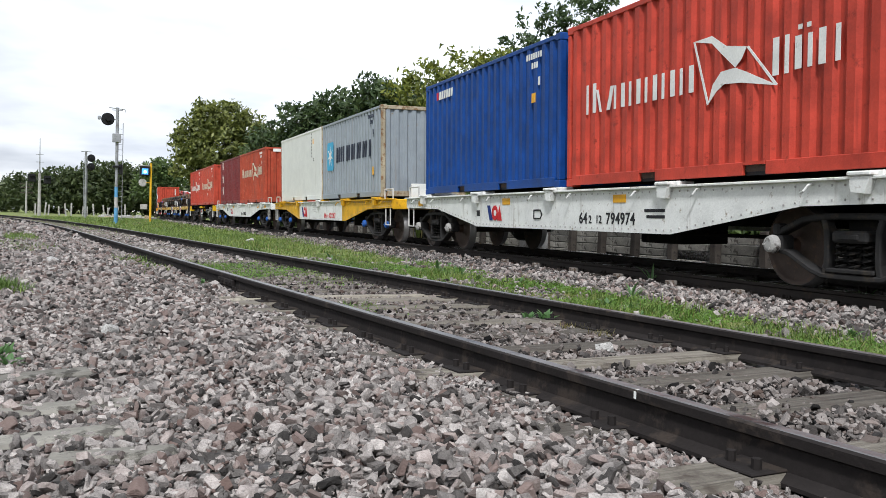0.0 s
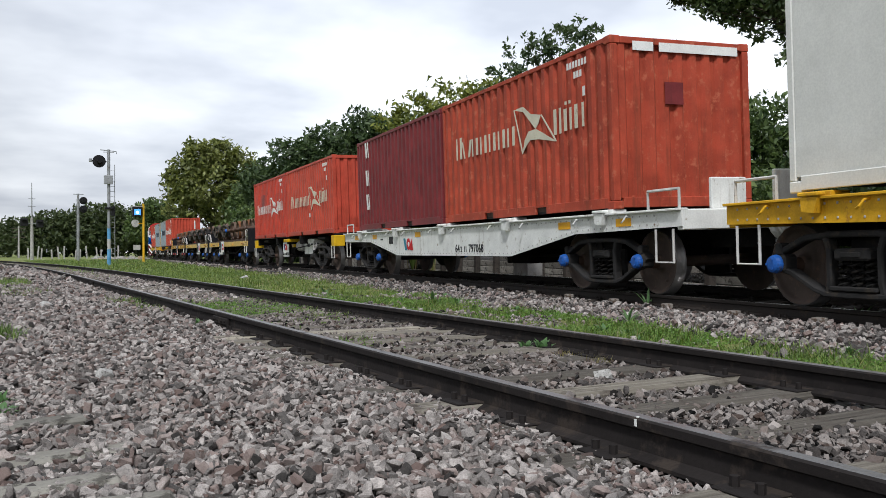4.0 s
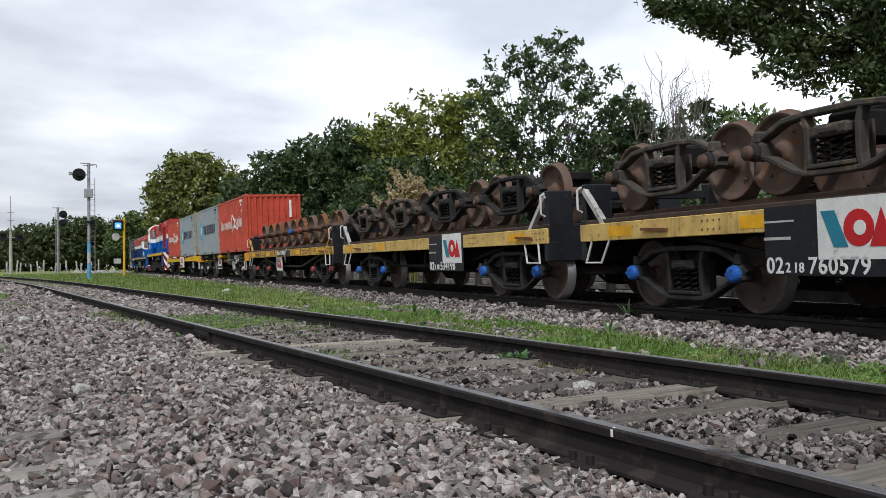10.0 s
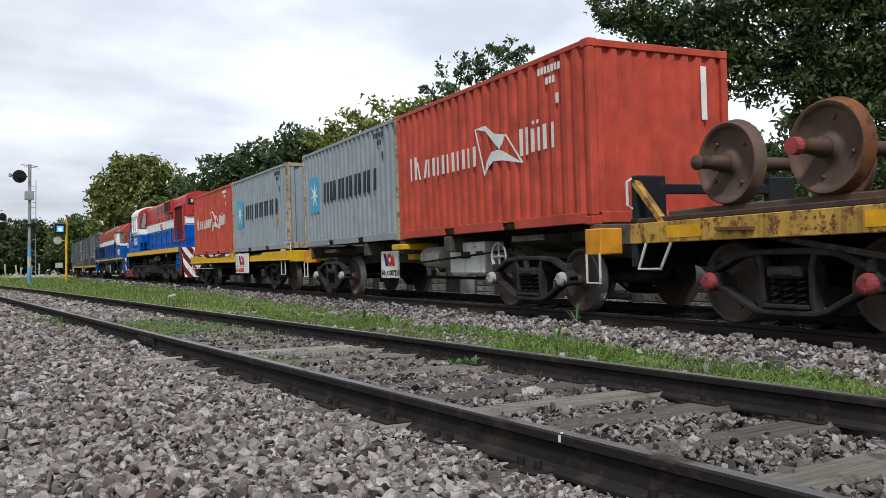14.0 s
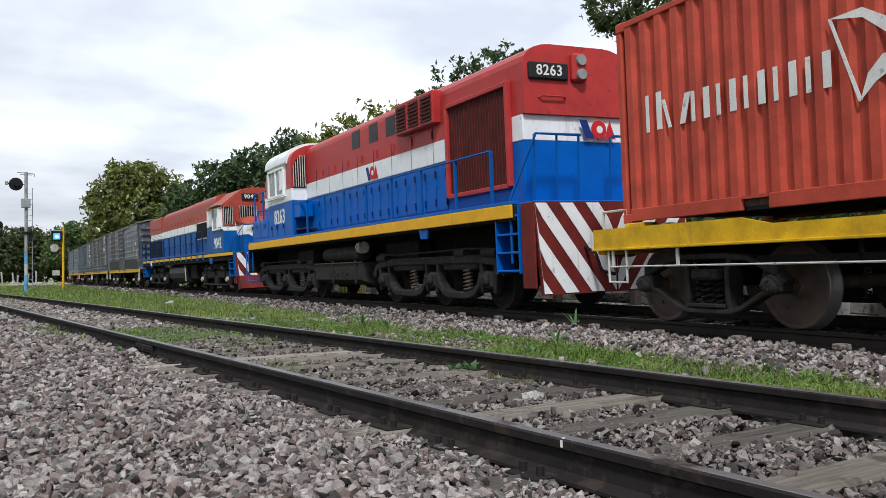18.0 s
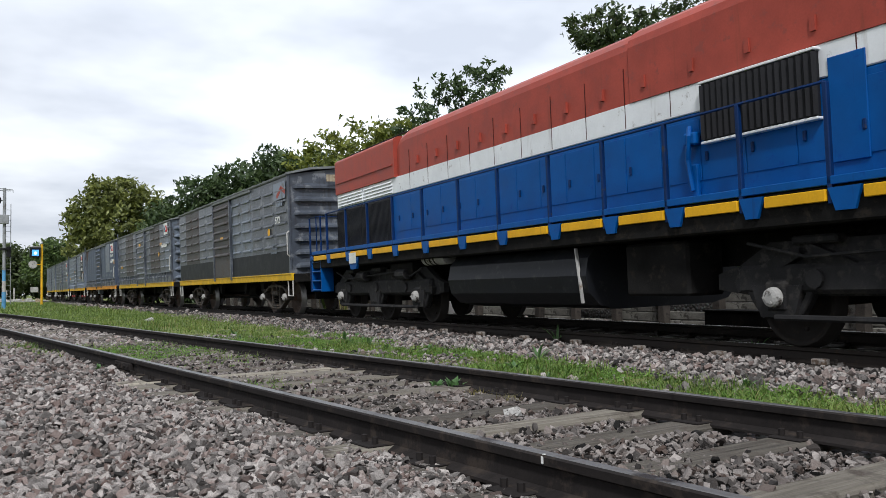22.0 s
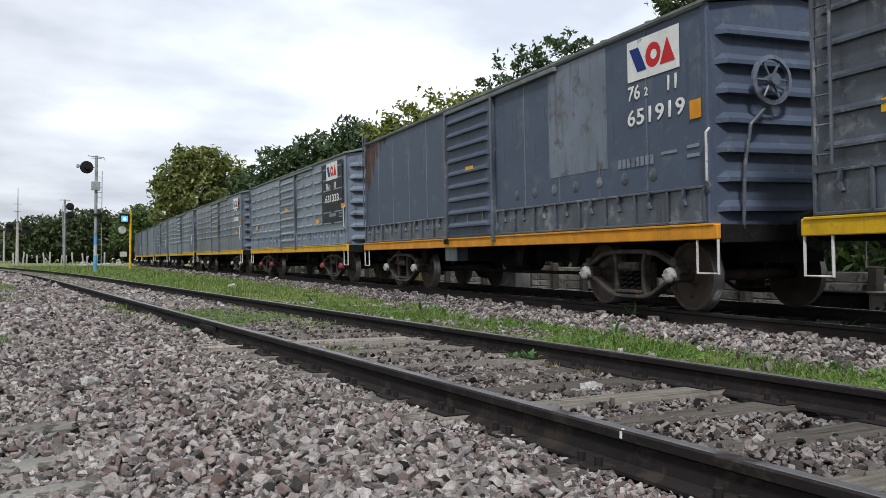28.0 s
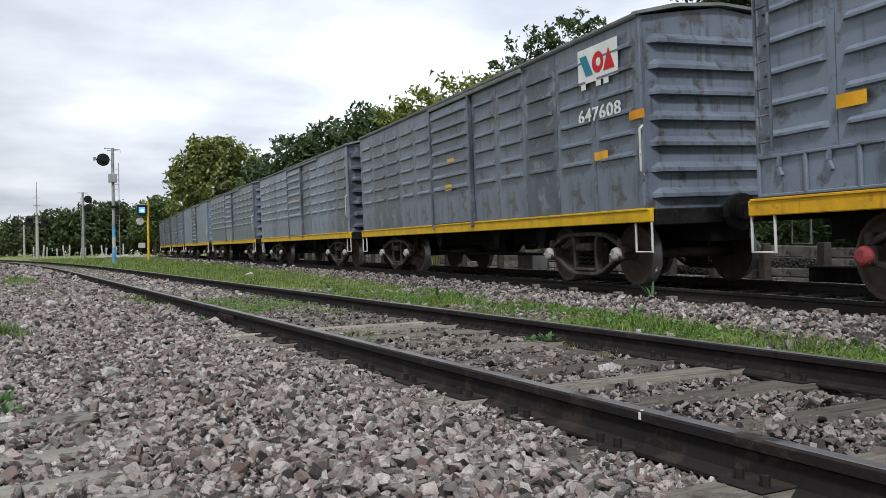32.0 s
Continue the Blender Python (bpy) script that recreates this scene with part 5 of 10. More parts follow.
# ---- container wagons with a fish-bellied sill ----
def belly(a, b):
    """The sill's outline between x = a and x = b."""
    def low(x):
        x = abs(x)
        return 0.52 if x < 3.1 else 0.52 + (x - 3.1) / 2.2 * 0.34 if x < 5.3 else 0.86 + (x - 5.3) / 2.15 * 0.04
    xs = sorted({a, b, *[k for k in (-5.3, -3.1, 3.1, 5.3) if a < k < b]})
    return [(a, 1.12), (b, 1.12)] + [(x, low(x)) for x in reversed(xs)]
def belly_wagon(label, s, cap, bands, marks, hl=7.45):
    w = thing("container_wagon", label, "freight wagon", "wagons of the train")
    for a, b, mat in bands:
        for sd in (1, -1):
            part("side_sill", Geo().prism(belly(a, b), "y", 1.28 * sd, 1.30 * sd), mat, w)
            part("flange", Geo().box(a, b, min(1.2 * sd, 1.36 * sd), max(1.2 * sd, 1.36 * sd), 1.105, 1.135, 0.006), mat, w)
    xs = [-7.3 + 0.16 * k for k in range(92)]
    def low(x):
        x = abs(x)
        return 0.52 if x < 3.1 else 0.52 + (x - 3.1) / 2.2 * 0.34 if x < 5.3 else 0.86 + (x - 5.3) / 2.15 * 0.04
    rivets(w, xs * 2, [low(x) + 0.05 for x in xs] + [1.06] * len(xs), 1.30, M_STEELPALE)
    part("deck", Geo().box(-hl + 0.05, hl - 0.05, -1.2, 1.2, 1.02, 1.11), M_DECK, w)
    part("centre_sill", Geo().box(-hl + 0.15, hl - 0.15, -0.3, 0.3, 0.62, 1.02), M_BLACK, w)
    for x in (-6.1, -3.05, 0, 3.05, 6.1):
        for sd in (1, -1):
            part("container_seat", Geo().box(x - 0.14, x + 0.14, min(1.0 * sd, 1.25 * sd), max(1.0 * sd, 1.25 * sd), 1.11, 1.19, 0.01), bands[0][2], w)
    for x in (-6.1, -3.05, 0.0, 3.05, 6.1):
        mt = bands[0][2] if abs(x) > 3 else bands[len(bands) // 2][2]
        part("lashing_bracket", Geo().prism([(x - 0.12, 1.13), (x + 0.12, 1.13), (x + 0.10, 0.99), (x - 0.06, 0.97)], "y", 1.30, 1.39).box(x - 0.14, x + 0.14, 1.30, 1.41, 1.135, 1.18, 0.012), mt, w)
        for q in (-0.6, 0.7):
            part("rope_hook", Geo().tube([(x + q - 0.05, 1.30, 1.08), (x + q - 0.06, 1.37, 1.07), (x + q - 0.03, 1.40, 1.01), (x + q + 0.02, 1.39, 0.99)], 0.012, 6), mt, w)
    for e in (-1, 1):
        x = hl * e
        part("end_beam", Geo().box(min(x, x - 0.12 * e), max(x, x - 0.12 * e), -1.28, 1.28, 0.86, 1.12, 0.015), bands[0][2], w)
        part("end_rail", Geo().tube([(x - 0.1 * e, 1.25, 1.12), (x - 0.1 * e, 1.25, 1.38), (x - 0.75 * e, 1.25, 1.38), (x - 0.75 * e, 1.25, 1.12)], 0.02), M_HAND, w)
        part("end_plate", Geo().box(min(x - 0.1 * e, x - 0.16 * e), max(x - 0.1 * e, x - 0.16 * e), 0.2, 0.75, 1.12, 1.52, 0.01), M_WAGWHITE, w)
        part("coupler", Geo().cyl((x - 0.25 * e, 0, 0.98), (x + 0.40 * e, 0, 0.98), 0.12, 14).cyl((x + 0.34 * e, 0, 0.98), (x + 0.41 * e, 0, 0.98), 0.29, 22, 0.27).cyl((x + 0.41 * e, 0, 0.98), (x + 0.6 * e, 0, 0.98), 0.06, 10).box(min(x, x + 0.16 * e), max(x, x + 0.16 * e), 0.14, 0.5, 0.9, 1.06, 0.03), M_WAGWHITE, w, "white-painted drawgear with a round plate")
        stirrup(w, x - 0.35 * e, 0.88)
        bogie(w, 5.8 * e, M_DKIRON, cap)
    part("brake_gear", Geo().cyl((0.5, 0.1, 0.7), (1.3, 0.1, 0.7), 0.17, 12).box(-2.2, -1.2, -0.35, 0.45, 0.35, 0.62, 0.02).tube([(-4.5, 0.4, 0.5), (4.5, 0.4, 0.5)], 0.025), M_BLACK, w)
    marks(w)
    rides(w, s, 5.8)
    return w
def num_row(w, items, mat, x, z, h, y):
    """Figures set side by side, the small ones lower."""
    for body, scale, gap in items:
        wd = WORDS[body].vertices
        half = max(v.co.x for v in wd) * h * scale
        words(body, w, mat, x - half, y, z - (1 - scale) * h * 0.25, h * scale); x -= 2 * half + gap
def m0(w):
    emblem(w, 2.25, 1.302, 0.78, 0.75, False); num_row(w, [("64", 1, 0.05), ("2", 0.7, 0.12), ("12", 0.7, 0.12), ("794974", 1, 0)], M_MARKBLACK, -0.85, 0.70, 0.17, 1.303)
    for x in (1.75, -1.95, 6.4):
        part("reflector", Geo().box(x - 0.16, x + 0.16, 1.303, 1.308, 0.93, 1.04), M_REFLECT, w)
    part("outline_mark", Geo().tube([(0.65, 1.305, 0.83), (0.42, 1.305, 0.83), (0.36, 1.305, 0.76), (0.42, 1.305, 0.69), (0.65, 1.305, 0.69), (0.65, 1.305, 0.83)], 0.012, 5), M_MARKBLACK, w)
    part("small_marks", Geo().box(-3.0, -2.55, 1.301, 1.304, 0.80, 0.84).box(-3.0, -2.6, 1.301, 1.304, 0.72, 0.76).box(2.95, 3.1, 1.301, 1.305, 0.72, 0.83), M_MARKBLACK, w)
belly_wagon("long white container flat wagon with fish-bellied sides", 11.1, M_CAPWHITE, [(-7.45, 7.45, M_WAGWHITE)], m0)
def m1(w):
    emblem(w, 2.15, 1.302, 0.78, 0.95, False); bars(w, [(0.9 - 0.14 * k, 0.78 + 0.07 * j, 0.09, 0.025, 0) for k in range(5) for j in range(4) if (k + j) % 4], M_STEELPALE, 1.303)
    num_row(w, [("64", 1, 0.05), ("2", 0.6, 0.1), ("11", 0.6, 0.12), ("821207", 1, 0)], M_MARKRED, -0.6, 0.66, 0.17, 1.303)
belly_wagon("yellow and white container flat wagon with fish-bellied sides", 27.1, M_CAPBLUE, [(-7.45, -2.75, M_WAGYEL), (-2.75, 2.97, M_WAGWHITE), (2.97, 7.45, M_WAGYEL)], m1)
def m2(w):
    emblem(w, 2.25, 1.302, 0.78, 0.75, False, worn=True); num_row(w, [("64", 1, 0.05), ("2", 0.7, 0.12), ("11", 0.7, 0.12), ("797068", 1, 0)], M_MARKBLACK, -0.6, 0.66, 0.16, 1.303)
    for x in (6.6, -6.6, 1.6, -5.0, 4.9):
        part("reflector", Geo().box(x - 0.18, x + 0.18, 1.303, 1.308, 0.94, 1.05), M_REFLECT, w)
    part("small_marks", Geo().box(3.4, 3.7, 1.301, 1.305, 0.80, 0.98).box(4.2, 4.4, 1.301, 1.305, 0.9, 0.93), M_MARKBLACK, w)
belly_wagon("white container flat wagon with yellow reflectors", 43.3, M_CAPBLUE, [(-7.85, 7.85, M_WAGWHITE)], m2, 7.85)

# ---- open skeleton container wagons with yellow end blocks ----
def skeleton_wagon(s, half, xr, xl, r, l, cap, sign, num, iron, tank):
    w = thing("skeleton_wagon", "dark skeleton container wagon with yellow end blocks", "freight wagon", "wagons of the train")
    steel = M_DUSTY if sign == "navy" else M_BLACK
    part("centre_sill", Geo().box(xr, xl, -0.38, 0.38, 0.72, 1.08, 0.02), steel, w)
    for q in (r, l):
        part("body_bolster", Geo().prism([(-1.15, 1.1), (1.15, 1.1), (1.15, 1.02), (0.5, 0.84), (-0.5, 0.84), (-1.15, 1.02)], "x", q - 0.45, q + 0.45), steel, w)
        part("outrigger", Geo().prism([(q - 1.3, 1.12), (q + 1.3, 1.12), (q + 1.0, 0.98), (q - 1.0, 0.98)], "y", 0.62, 0.66), steel, w)
    for x in (xr + 0.25, -2.0, 0.0, 2.0, xl - 0.25):
        part("cross_beam", Geo().box(x - 0.12, x + 0.12, -1.2, 1.2, 0.9, 1.18, 0.015), steel, w)
    for x, e in ((xr, -1), (xl, 1)):
        part("end_block", Geo().box(min(x, x - 0.34 * e), max(x, x - 0.34 * e), 0.95, 1.3, 0.78, 1.12, 0.015), M_BRIGHTYEL if sign == "teal" else M_ORANGEY, w, "yellow end block")
        part("end_block", Geo().box(min(x, x - 0.34 * e), max(x, x - 0.34 * e), -1.3, -0.95, 0.78, 1.12, 0.015), M_BRIGHTYEL if sign == "teal" else M_ORANGEY, w, "yellow end block")
        coupler(w, x, e)
        stirrup(w, x - 0.17 * e, 0.8, drop=0.38, w=0.28)
    part("middle_bracket", Geo().box(-0.25, 0.35, 0.5, 1.28, 0.98, 1.10, 0.02).box(-0.1, 0.2, 0.4, 1.0, 0.78, 0.98, 0.02), M_BRIGHTYEL, w)
    part("air_tank", Geo().cyl((-0.3, 0.75, 0.82), (-1.15, 0.75, 0.82), 0.2, 18).cyl((-0.34, 0.75, 0.82), (-0.4, 0.75, 0.82), 0.212, 18).cyl((-1.05, 0.75, 0.82), (-1.11, 0.75, 0.82), 0.212, 18), tank, w)
    part("white_box", Geo().box(-2.9, -1.6, 0.55, 0.95, 0.52, 1.06, 0.02), M_WAGWHITE, w)
    part("small_marks", Geo().box(-2.4, -2.05, 0.951, 0.955, 0.78, 0.9).box(-2.85, -2.6, 0.951, 0.955, 0.84, 0.9), M_MARKBLACK, w)
    b = part("sign_board", Geo().box(0.55, 1.5, 1.02, 1.05, 0.42, 0.98, 0.005), M_WAGWHITE, w)
    emblem(w, 1.02, 1.052, 0.80, 0.7, False, worn=False)
    num_row(w, [("64", 1, 0.03), ("2", 0.6, 0.05), ("13", 0.8, 0.06), (num, 1, 0)], M_MARKBLACK, 1.46, 0.52, 0.12, 1.054)
    part("brake_wheel", Geo().lathe([(0.2, 1.05), (0.23, 1.06), (0.23, 1.09), (0.2, 1.08), (0.2, 1.05)], 18, (-3.6, 0, 0.8)).cyl((-3.6, 0.9, 0.8), (-3.6, 1.1, 0.8), 0.03).box(-3.81, -3.39, 1.055, 1.075, 0.785, 0.815).box(-3.615, -3.585, 1.055, 1.075, 0.59, 1.01), M_STEELPALE, w)
    part("brake_gear", Geo().cyl((2.2, 0.2, 0.62), (3.0, 0.2, 0.62), 0.2, 14).tube([(-4, 0.5, 0.42), (4, 0.5, 0.42)], 0.03).tube([(-4, 1.05, 0.9), (-0.4, 1.05, 0.72)], 0.02), M_BLACK, w)
    bogie(w, r, iron, cap); bogie(w, l, iron, cap)
    rides(w, s, half)
skeleton_wagon(59.15, 4.55, -6.78, 6.1, -4.72, 4.3, M_DKIRON, "teal", "007254", M_DKIRON, M_STEELPALE)
skeleton_wagon(111.45, 4.6, -6.6, 6.32, -4.6, 4.55, M_CAPWHITE, "navy", "007211", M_DKIRON, M_STEELPALE)

# ---- yellow container flat wagon before the engines ----
def yellow_flat():
    w = thing("container_wagon", "bright yellow container flat wagon with white sign board", "freight wagon", "wagons of the train")
    for sd in (1, -1):
        part("side_sill", Geo().prism([(-6.86, 1.14), (-4.3, 1.14), (-3.9, 1.06), (3.9, 1.06), (4.3, 1.14), (6.86, 1.14), (6.86, 0.90), (4.6, 0.88), (-4.6, 0.88), (-6.86, 0.90)], "y", 1.25 * sd, 1.30 * sd), M_BRIGHTYEL, w)
        part("flange", Geo().box(-6.86, 6.86, min(1.2 * sd, 1.34 * sd), max(1.2 * sd, 1.34 * sd), 0.87, 0.90, 0.006), M_BRIGHTYEL, w)
    part("deck", Geo().box(-6.76, 6.76, -1.25, 1.25, 0.98, 1.05), M_DECK, w)
    part("centre_sill", Geo().box(-6.76, 6.76, -0.3, 0.3, 0.6, 0.98), M_BLACK, w)
    part("truss_bar", Geo().bar([(-4.2, 0.72), (4.2, 0.72)], 1.1, 1.16, 0.06).bar([(-3, 0.72), (-3, 0.88)], 1.1, 1.16, 0.05).bar([(3, 0.72), (3, 0.88)], 1.1, 1.16, 0.05), M_BLACK, w)
    for x in (-6.1, 0, 6.1):
        for sd in (1, -1):
            part("container_seat", Geo().box(x - 0.16, x + 0.16, min(1.0 * sd, 1.25 * sd), max(1.0 * sd, 1.25 * sd), 1.05, 1.19, 0.01), M_BRIGHTYEL, w)
    b = part("sign_board", Geo().box(-2.78, -1.14, 1.345, 1.37, 0.50, 1.14, 0.005), M_WAGWHITE, w)
    emblem(w, -1.98, 1.372, 0.92, 0.8, False)
    num_row(w, [("64", 1, 0.05), ("2", 0.5, 0.05), ("11", 0.5, 0.06), ("810556", 1, 0)], M_MARKRED, -1.18, 0.60, 0.14, 1.374)
    for e in (-1, 1):
        part("end_beam", Geo().box(min(6.86 * e, 6.71 * e), max(6.86 * e, 6.71 * e), -1.25, 1.25, 0.82, 1.14, 0.02), M_BRIGHTYEL, w)
        part("end_rail", Geo().tube([(6.76 * e, 1.2, 1.14), (6.76 * e, 1.2, 1.36), (6.26 * e, 1.2, 1.36), (6.26 * e, 1.2, 1.14)], 0.018), M_HAND, w)
        coupler(w, 6.86 * e, e, M_STEELPALE); stirrup(w, 6.36 * e, 0.9); bogie(w, 4.98 * e, M_DKIRON, M_DKIRON)
    part("brake_rod", Geo().tube([(6.5, 1.31, 0.67), (2.6, 1.31, 0.67)], 0.011, 5), M_HAND, w)
    for x in (6.45, 5.25):
        part("rod_hanger", Geo().box(x - 0.02, x + 0.02, 1.29, 1.31, 0.66, 0.9), M_HAND, w)
    bars(w, [(-1.25 - 0.06 * j - 0.16, 0.72 + 0.08 * k, 0.26 - 0.06 * (k % 3), 0.014, 0) for k in range(5) for j in (0,)] + [(-1.75 - 0.2 * k, 0.71, 0.1, 0.014, 0) for k in range(4)], M_MARKBLACK, 1.372)
    rides(w, 126.05, 5.0)
yellow_flat()

# ---- flat wagons that carry wheelsets and bogies ----
def flat_wagon(s, yellow, label, sign_x, num, cap, truss, hl=6.03, far=3.88, near=4.5):
    w = thing("flat_wagon", label, "freight wagon", "wagons of the train")
    for sd in (1, -1):
        part("side_sill", Geo().box(-hl, hl, min(1.26 * sd, 1.31 * sd), max(1.26 * sd, 1.31 * sd), 0.90, 1.14, 0.008), yellow, w)
        part("deck_edge", Geo().box(-hl, hl, min(1.1 * sd, 1.29 * sd), max(1.1 * sd, 1.29 * sd), 1.14, 1.20, 0.01), M_DECK, w)
        part("load_rail", Geo().box(-hl + 0.15, hl - 0.15, min(0.74 * sd, 0.84 * sd), max(0.74 * sd, 0.84 * sd), 1.2, 1.29, 0.015), M_RUSTWHEEL, w)
    part("deck", Geo().box(-hl + 0.05, hl - 0.05, -1.26, 1.26, 1.04, 1.17), M_DECK, w)
    part("centre_sill", Geo().box(-hl + 0.05, hl - 0.05, -0.35, 0.35, 0.6, 1.04), M_BLACK, w)
    rivets(w, [-hl + 0.1 + k * 0.12 for k in range(4)] * 2 + [-3 + (k % 4) * 0.1 for k in range(8)] + [3 + (k % 4) * 0.1 for k in range(8)], [0.97] * 4 + [1.07] * 4 + [0.97] * 4 + [1.07] * 4 + [0.97] * 4 + [1.07] * 4, 1.31, M_RUSTWHEEL)
    for x in (-4.6, -2.0, 2.4, 5.0):
        part("yellow_patch", Geo().box(x - 0.28, x + 0.28, 1.311, 1.314, 0.95, 1.09), M_REFLECT, w)
    for x in (-4.9, 4.2):
        part("lashing_hook", Geo().bar([(x - 0.25, 1.0), (x + 0.25, 1.02)], 1.31, 1.36, 0.035), M_RUSTRIM, w)
    for e in (-1, 1):
        x = hl * e
        a, b = min(x, x - 0.12 * e), max(x, x - 0.12 * e)
        part("end_beam", Geo().box(a, b, -1.3, 1.3, 0.62, 1.2, 0.015), M_SIGNBLACK, w)
        for y in (1.05, -1.05):
            part("end_post", Geo().box(a, b, y - 0.22, y + 0.22, 1.14, 1.72, 0.015), M_SIGNBLACK, w)
        part("end_bar", Geo().box(a + 0.02, b - 0.02, -1.2, 1.2, 1.5, 1.62, 0.01), M_SIGNBLACK, w)
        part("end_handle", Geo().tube([(x - 0.06 * e, 1.3, 1.68), (x - 0.06 * e, 1.37, 1.64), (x - 0.06 * e, 1.37, 1.36), (x - 0.06 * e, 1.3, 1.32)], 0.018), M_HAND, w)
        part("brace", Geo().bar([(x - 0.1 * e, 1.62), (x - 0.62 * e, 1.1)], 1.22, 1.3, 0.07), M_STEELPALE if yellow is M_FLATYEL else M_FLATWORN, w)
        part("step", Geo().tube([(x - 0.3 * e, 1.3, 0.9), (x - 0.2 * e, 1.34, 0.6), (x - 0.6 * e, 1.34, 0.6), (x - 0.75 * e, 1.3, 0.9)], 0.018), M_HAND, w)
        coupler(w, x, e); bogie(w, far if e > 0 else -near, M_DKIRON, cap)
    for sd in (1, -1):
        part("truss_rod", Geo().bar([(-4.0, 0.92), (-1.8, 0.56), (1.8, 0.56), (4.0, 0.92)], min(1.05 * sd, 1.12 * sd), max(1.05 * sd, 1.12 * sd), 0.055), M_BLACK if not truss else M_BRBOGIE, w)
        for x in (-1.8, 0.0, 1.8):
            part("queen_post", Geo().box(x - 0.04, x + 0.04, min(1.04 * sd, 1.12 * sd), max(1.04 * sd, 1.12 * sd), 0.56, 0.92), M_BLACK, w)
        g = Geo()
        for k in range(6):
            x = -1.8 + k * 0.6
            g.bar([(x, 0.56), (x + 0.6, 0.92)] if k % 2 else [(x, 0.92), (x + 0.6, 0.56)], 0.5 * sd, 0.54 * sd, 0.04)
        part("lattice", g, M_BLACK, w)
    part("brake_gear", Geo().cyl((-0.4, 0.2, 0.6), (0.5, 0.2, 0.6), 0.2, 14).tube([(-4, 0.5, 0.42), (4, 0.5, 0.42)], 0.03), M_BLACK, w)
    if truss:
        part("number_panel", Geo().box(-1.0, 0.9, 1.311, 1.314, 0.915, 1.125), M_BRBOGIE, w)
        part("sign_board", Geo().box(sign_x - 0.42, sign_x + 0.42, 1.24, 1.26, 0.40, 0.92, 0.005), M_WAGWHITE, w)
        emblem(w, sign_x, 1.262, 0.66, 0.86, False, worn=True)
        num_row(w, [("02", 1, 0.03), ("2", 0.6, 0.04), ("18", 0.6, 0.06), (num, 1, 0)], M_MARKWHITE, 0.85, 1.02, 0.15, 1.316)
        part("hose", Geo().tube([(-0.62, 1.33, 1.15), (-0.5, 1.36, 0.98), (-0.4, 1.34, 0.8), (-0.3, 1.3, 0.7)], 0.022), M_HAND, w)
    else:
        part("number_panel", Geo().box(sign_x - 0.85, sign_x + 0.85, 1.312, 1.318, 0.46, 1.15), M_SIGNBLACK, w)
        emblem(w, sign_x - 0.32, 1.32, 0.90, 0.92, True, worn=True)
        num_row(w, [("02", 1, 0.03), ("2", 0.6, 0.04), ("18", 0.6, 0.06), (num, 1, 0)], M_MARKWHITE, sign_x + 0.83, 0.55, 0.17, 1.32)
        part("small_marks", Geo().bar([(sign_x + 0.85, 1.0), (sign_x + 0.45, 1.0)], 1.318, 1.321, 0.02).bar([(sign_x + 0.85, 0.83), (sign_x + 0.5, 0.83)], 1.318, 1.321, 0.03), M_STEELPALE, w)
    rides(w, s, 4.4)
flat_wagon(72.92, M_FLATYEL, "dull yellow flat wagon loaded with wheelsets and bogies", 1.45, "760579", M_CAPBLUE, False)
flat_wagon(85.57, M_FLATYEL, "dull yellow flat wagon loaded with spare bogies", -1.62, "534198", M_CAPBLUE, False, 5.62, 3.46, 4.12)
flat_wagon(98.22, M_FLATWORN, "worn yellow truss-rod flat wagon loaded with wheelsets", 0.85, "757062", M_CAPRED, True, 5.97, 3.73, 4.52)
def wheel_part(material, rim, r=0.45):
    y = 0.80
    d = Geo().lathe([(0.0, y + 0.11), (0.10, y + 0.11), (0.11, y + 0.05), (0.17, y + 0.015), (r - 0.1, y + 0.045), (r - 0.055, y + 0.07), (r - 0.05, y + 0.10), (r - 0.012, y + 0.105)], 30)
    d.lathe([(0.09, y - 0.06), (0.16, y - 0.04), (r - 0.08, y - 0.02), (r - 0.03, y - 0.03), (r + 0.03, y - 0.028)], 30)
    for k in range(4):
        a = 0.9 + k * math.pi / 2
        d.cyl((0.64 * r * math.cos(a), y + 0.02, 0.64 * r * math.sin(a)), (0.64 * r * math.cos(a), y + 0.056, 0.64 * r * math.sin(a)), 0.022, 8)
    n = len(d.f)
    d.lathe([(r - 0.012, y + 0.105), (r, y + 0.095), (r, y + 0.005), (r + 0.028, y - 0.005), (r + 0.03, y - 0.028)], 30)
    me = d.mesh("wheel", material, True); me.materials.append(rim)
    me.polygons.foreach_set("material_index", [0] * n + [1] * (len(d.f) - n))
    return me
WHEELS_LOOSE = (wheel_part(M_RUSTWHEEL, M_RUSTRIM), wheel_part(M_RUSTWHEEL, M_RUSTWHEEL))
_ax = Geo().cyl((0, -0.8, 0), (0, 0.8, 0), 0.075, 14)
for s_ in (-1, 1):
    _ax.lathe([(0.105, 0.88 * s_), (0.105, 0.95 * s_), (0.088, 0.97 * s_), (0.085, 1.06 * s_), (0.07, 1.08 * s_), (0.07, 1.26 * s_), (0.082, 1.27 * s_), (0.08, 1.31 * s_), (0.0, 1.315 * s_)], 16)
AXLE_LOOSE = _ax.mesh("axle", M_AXLE, True)
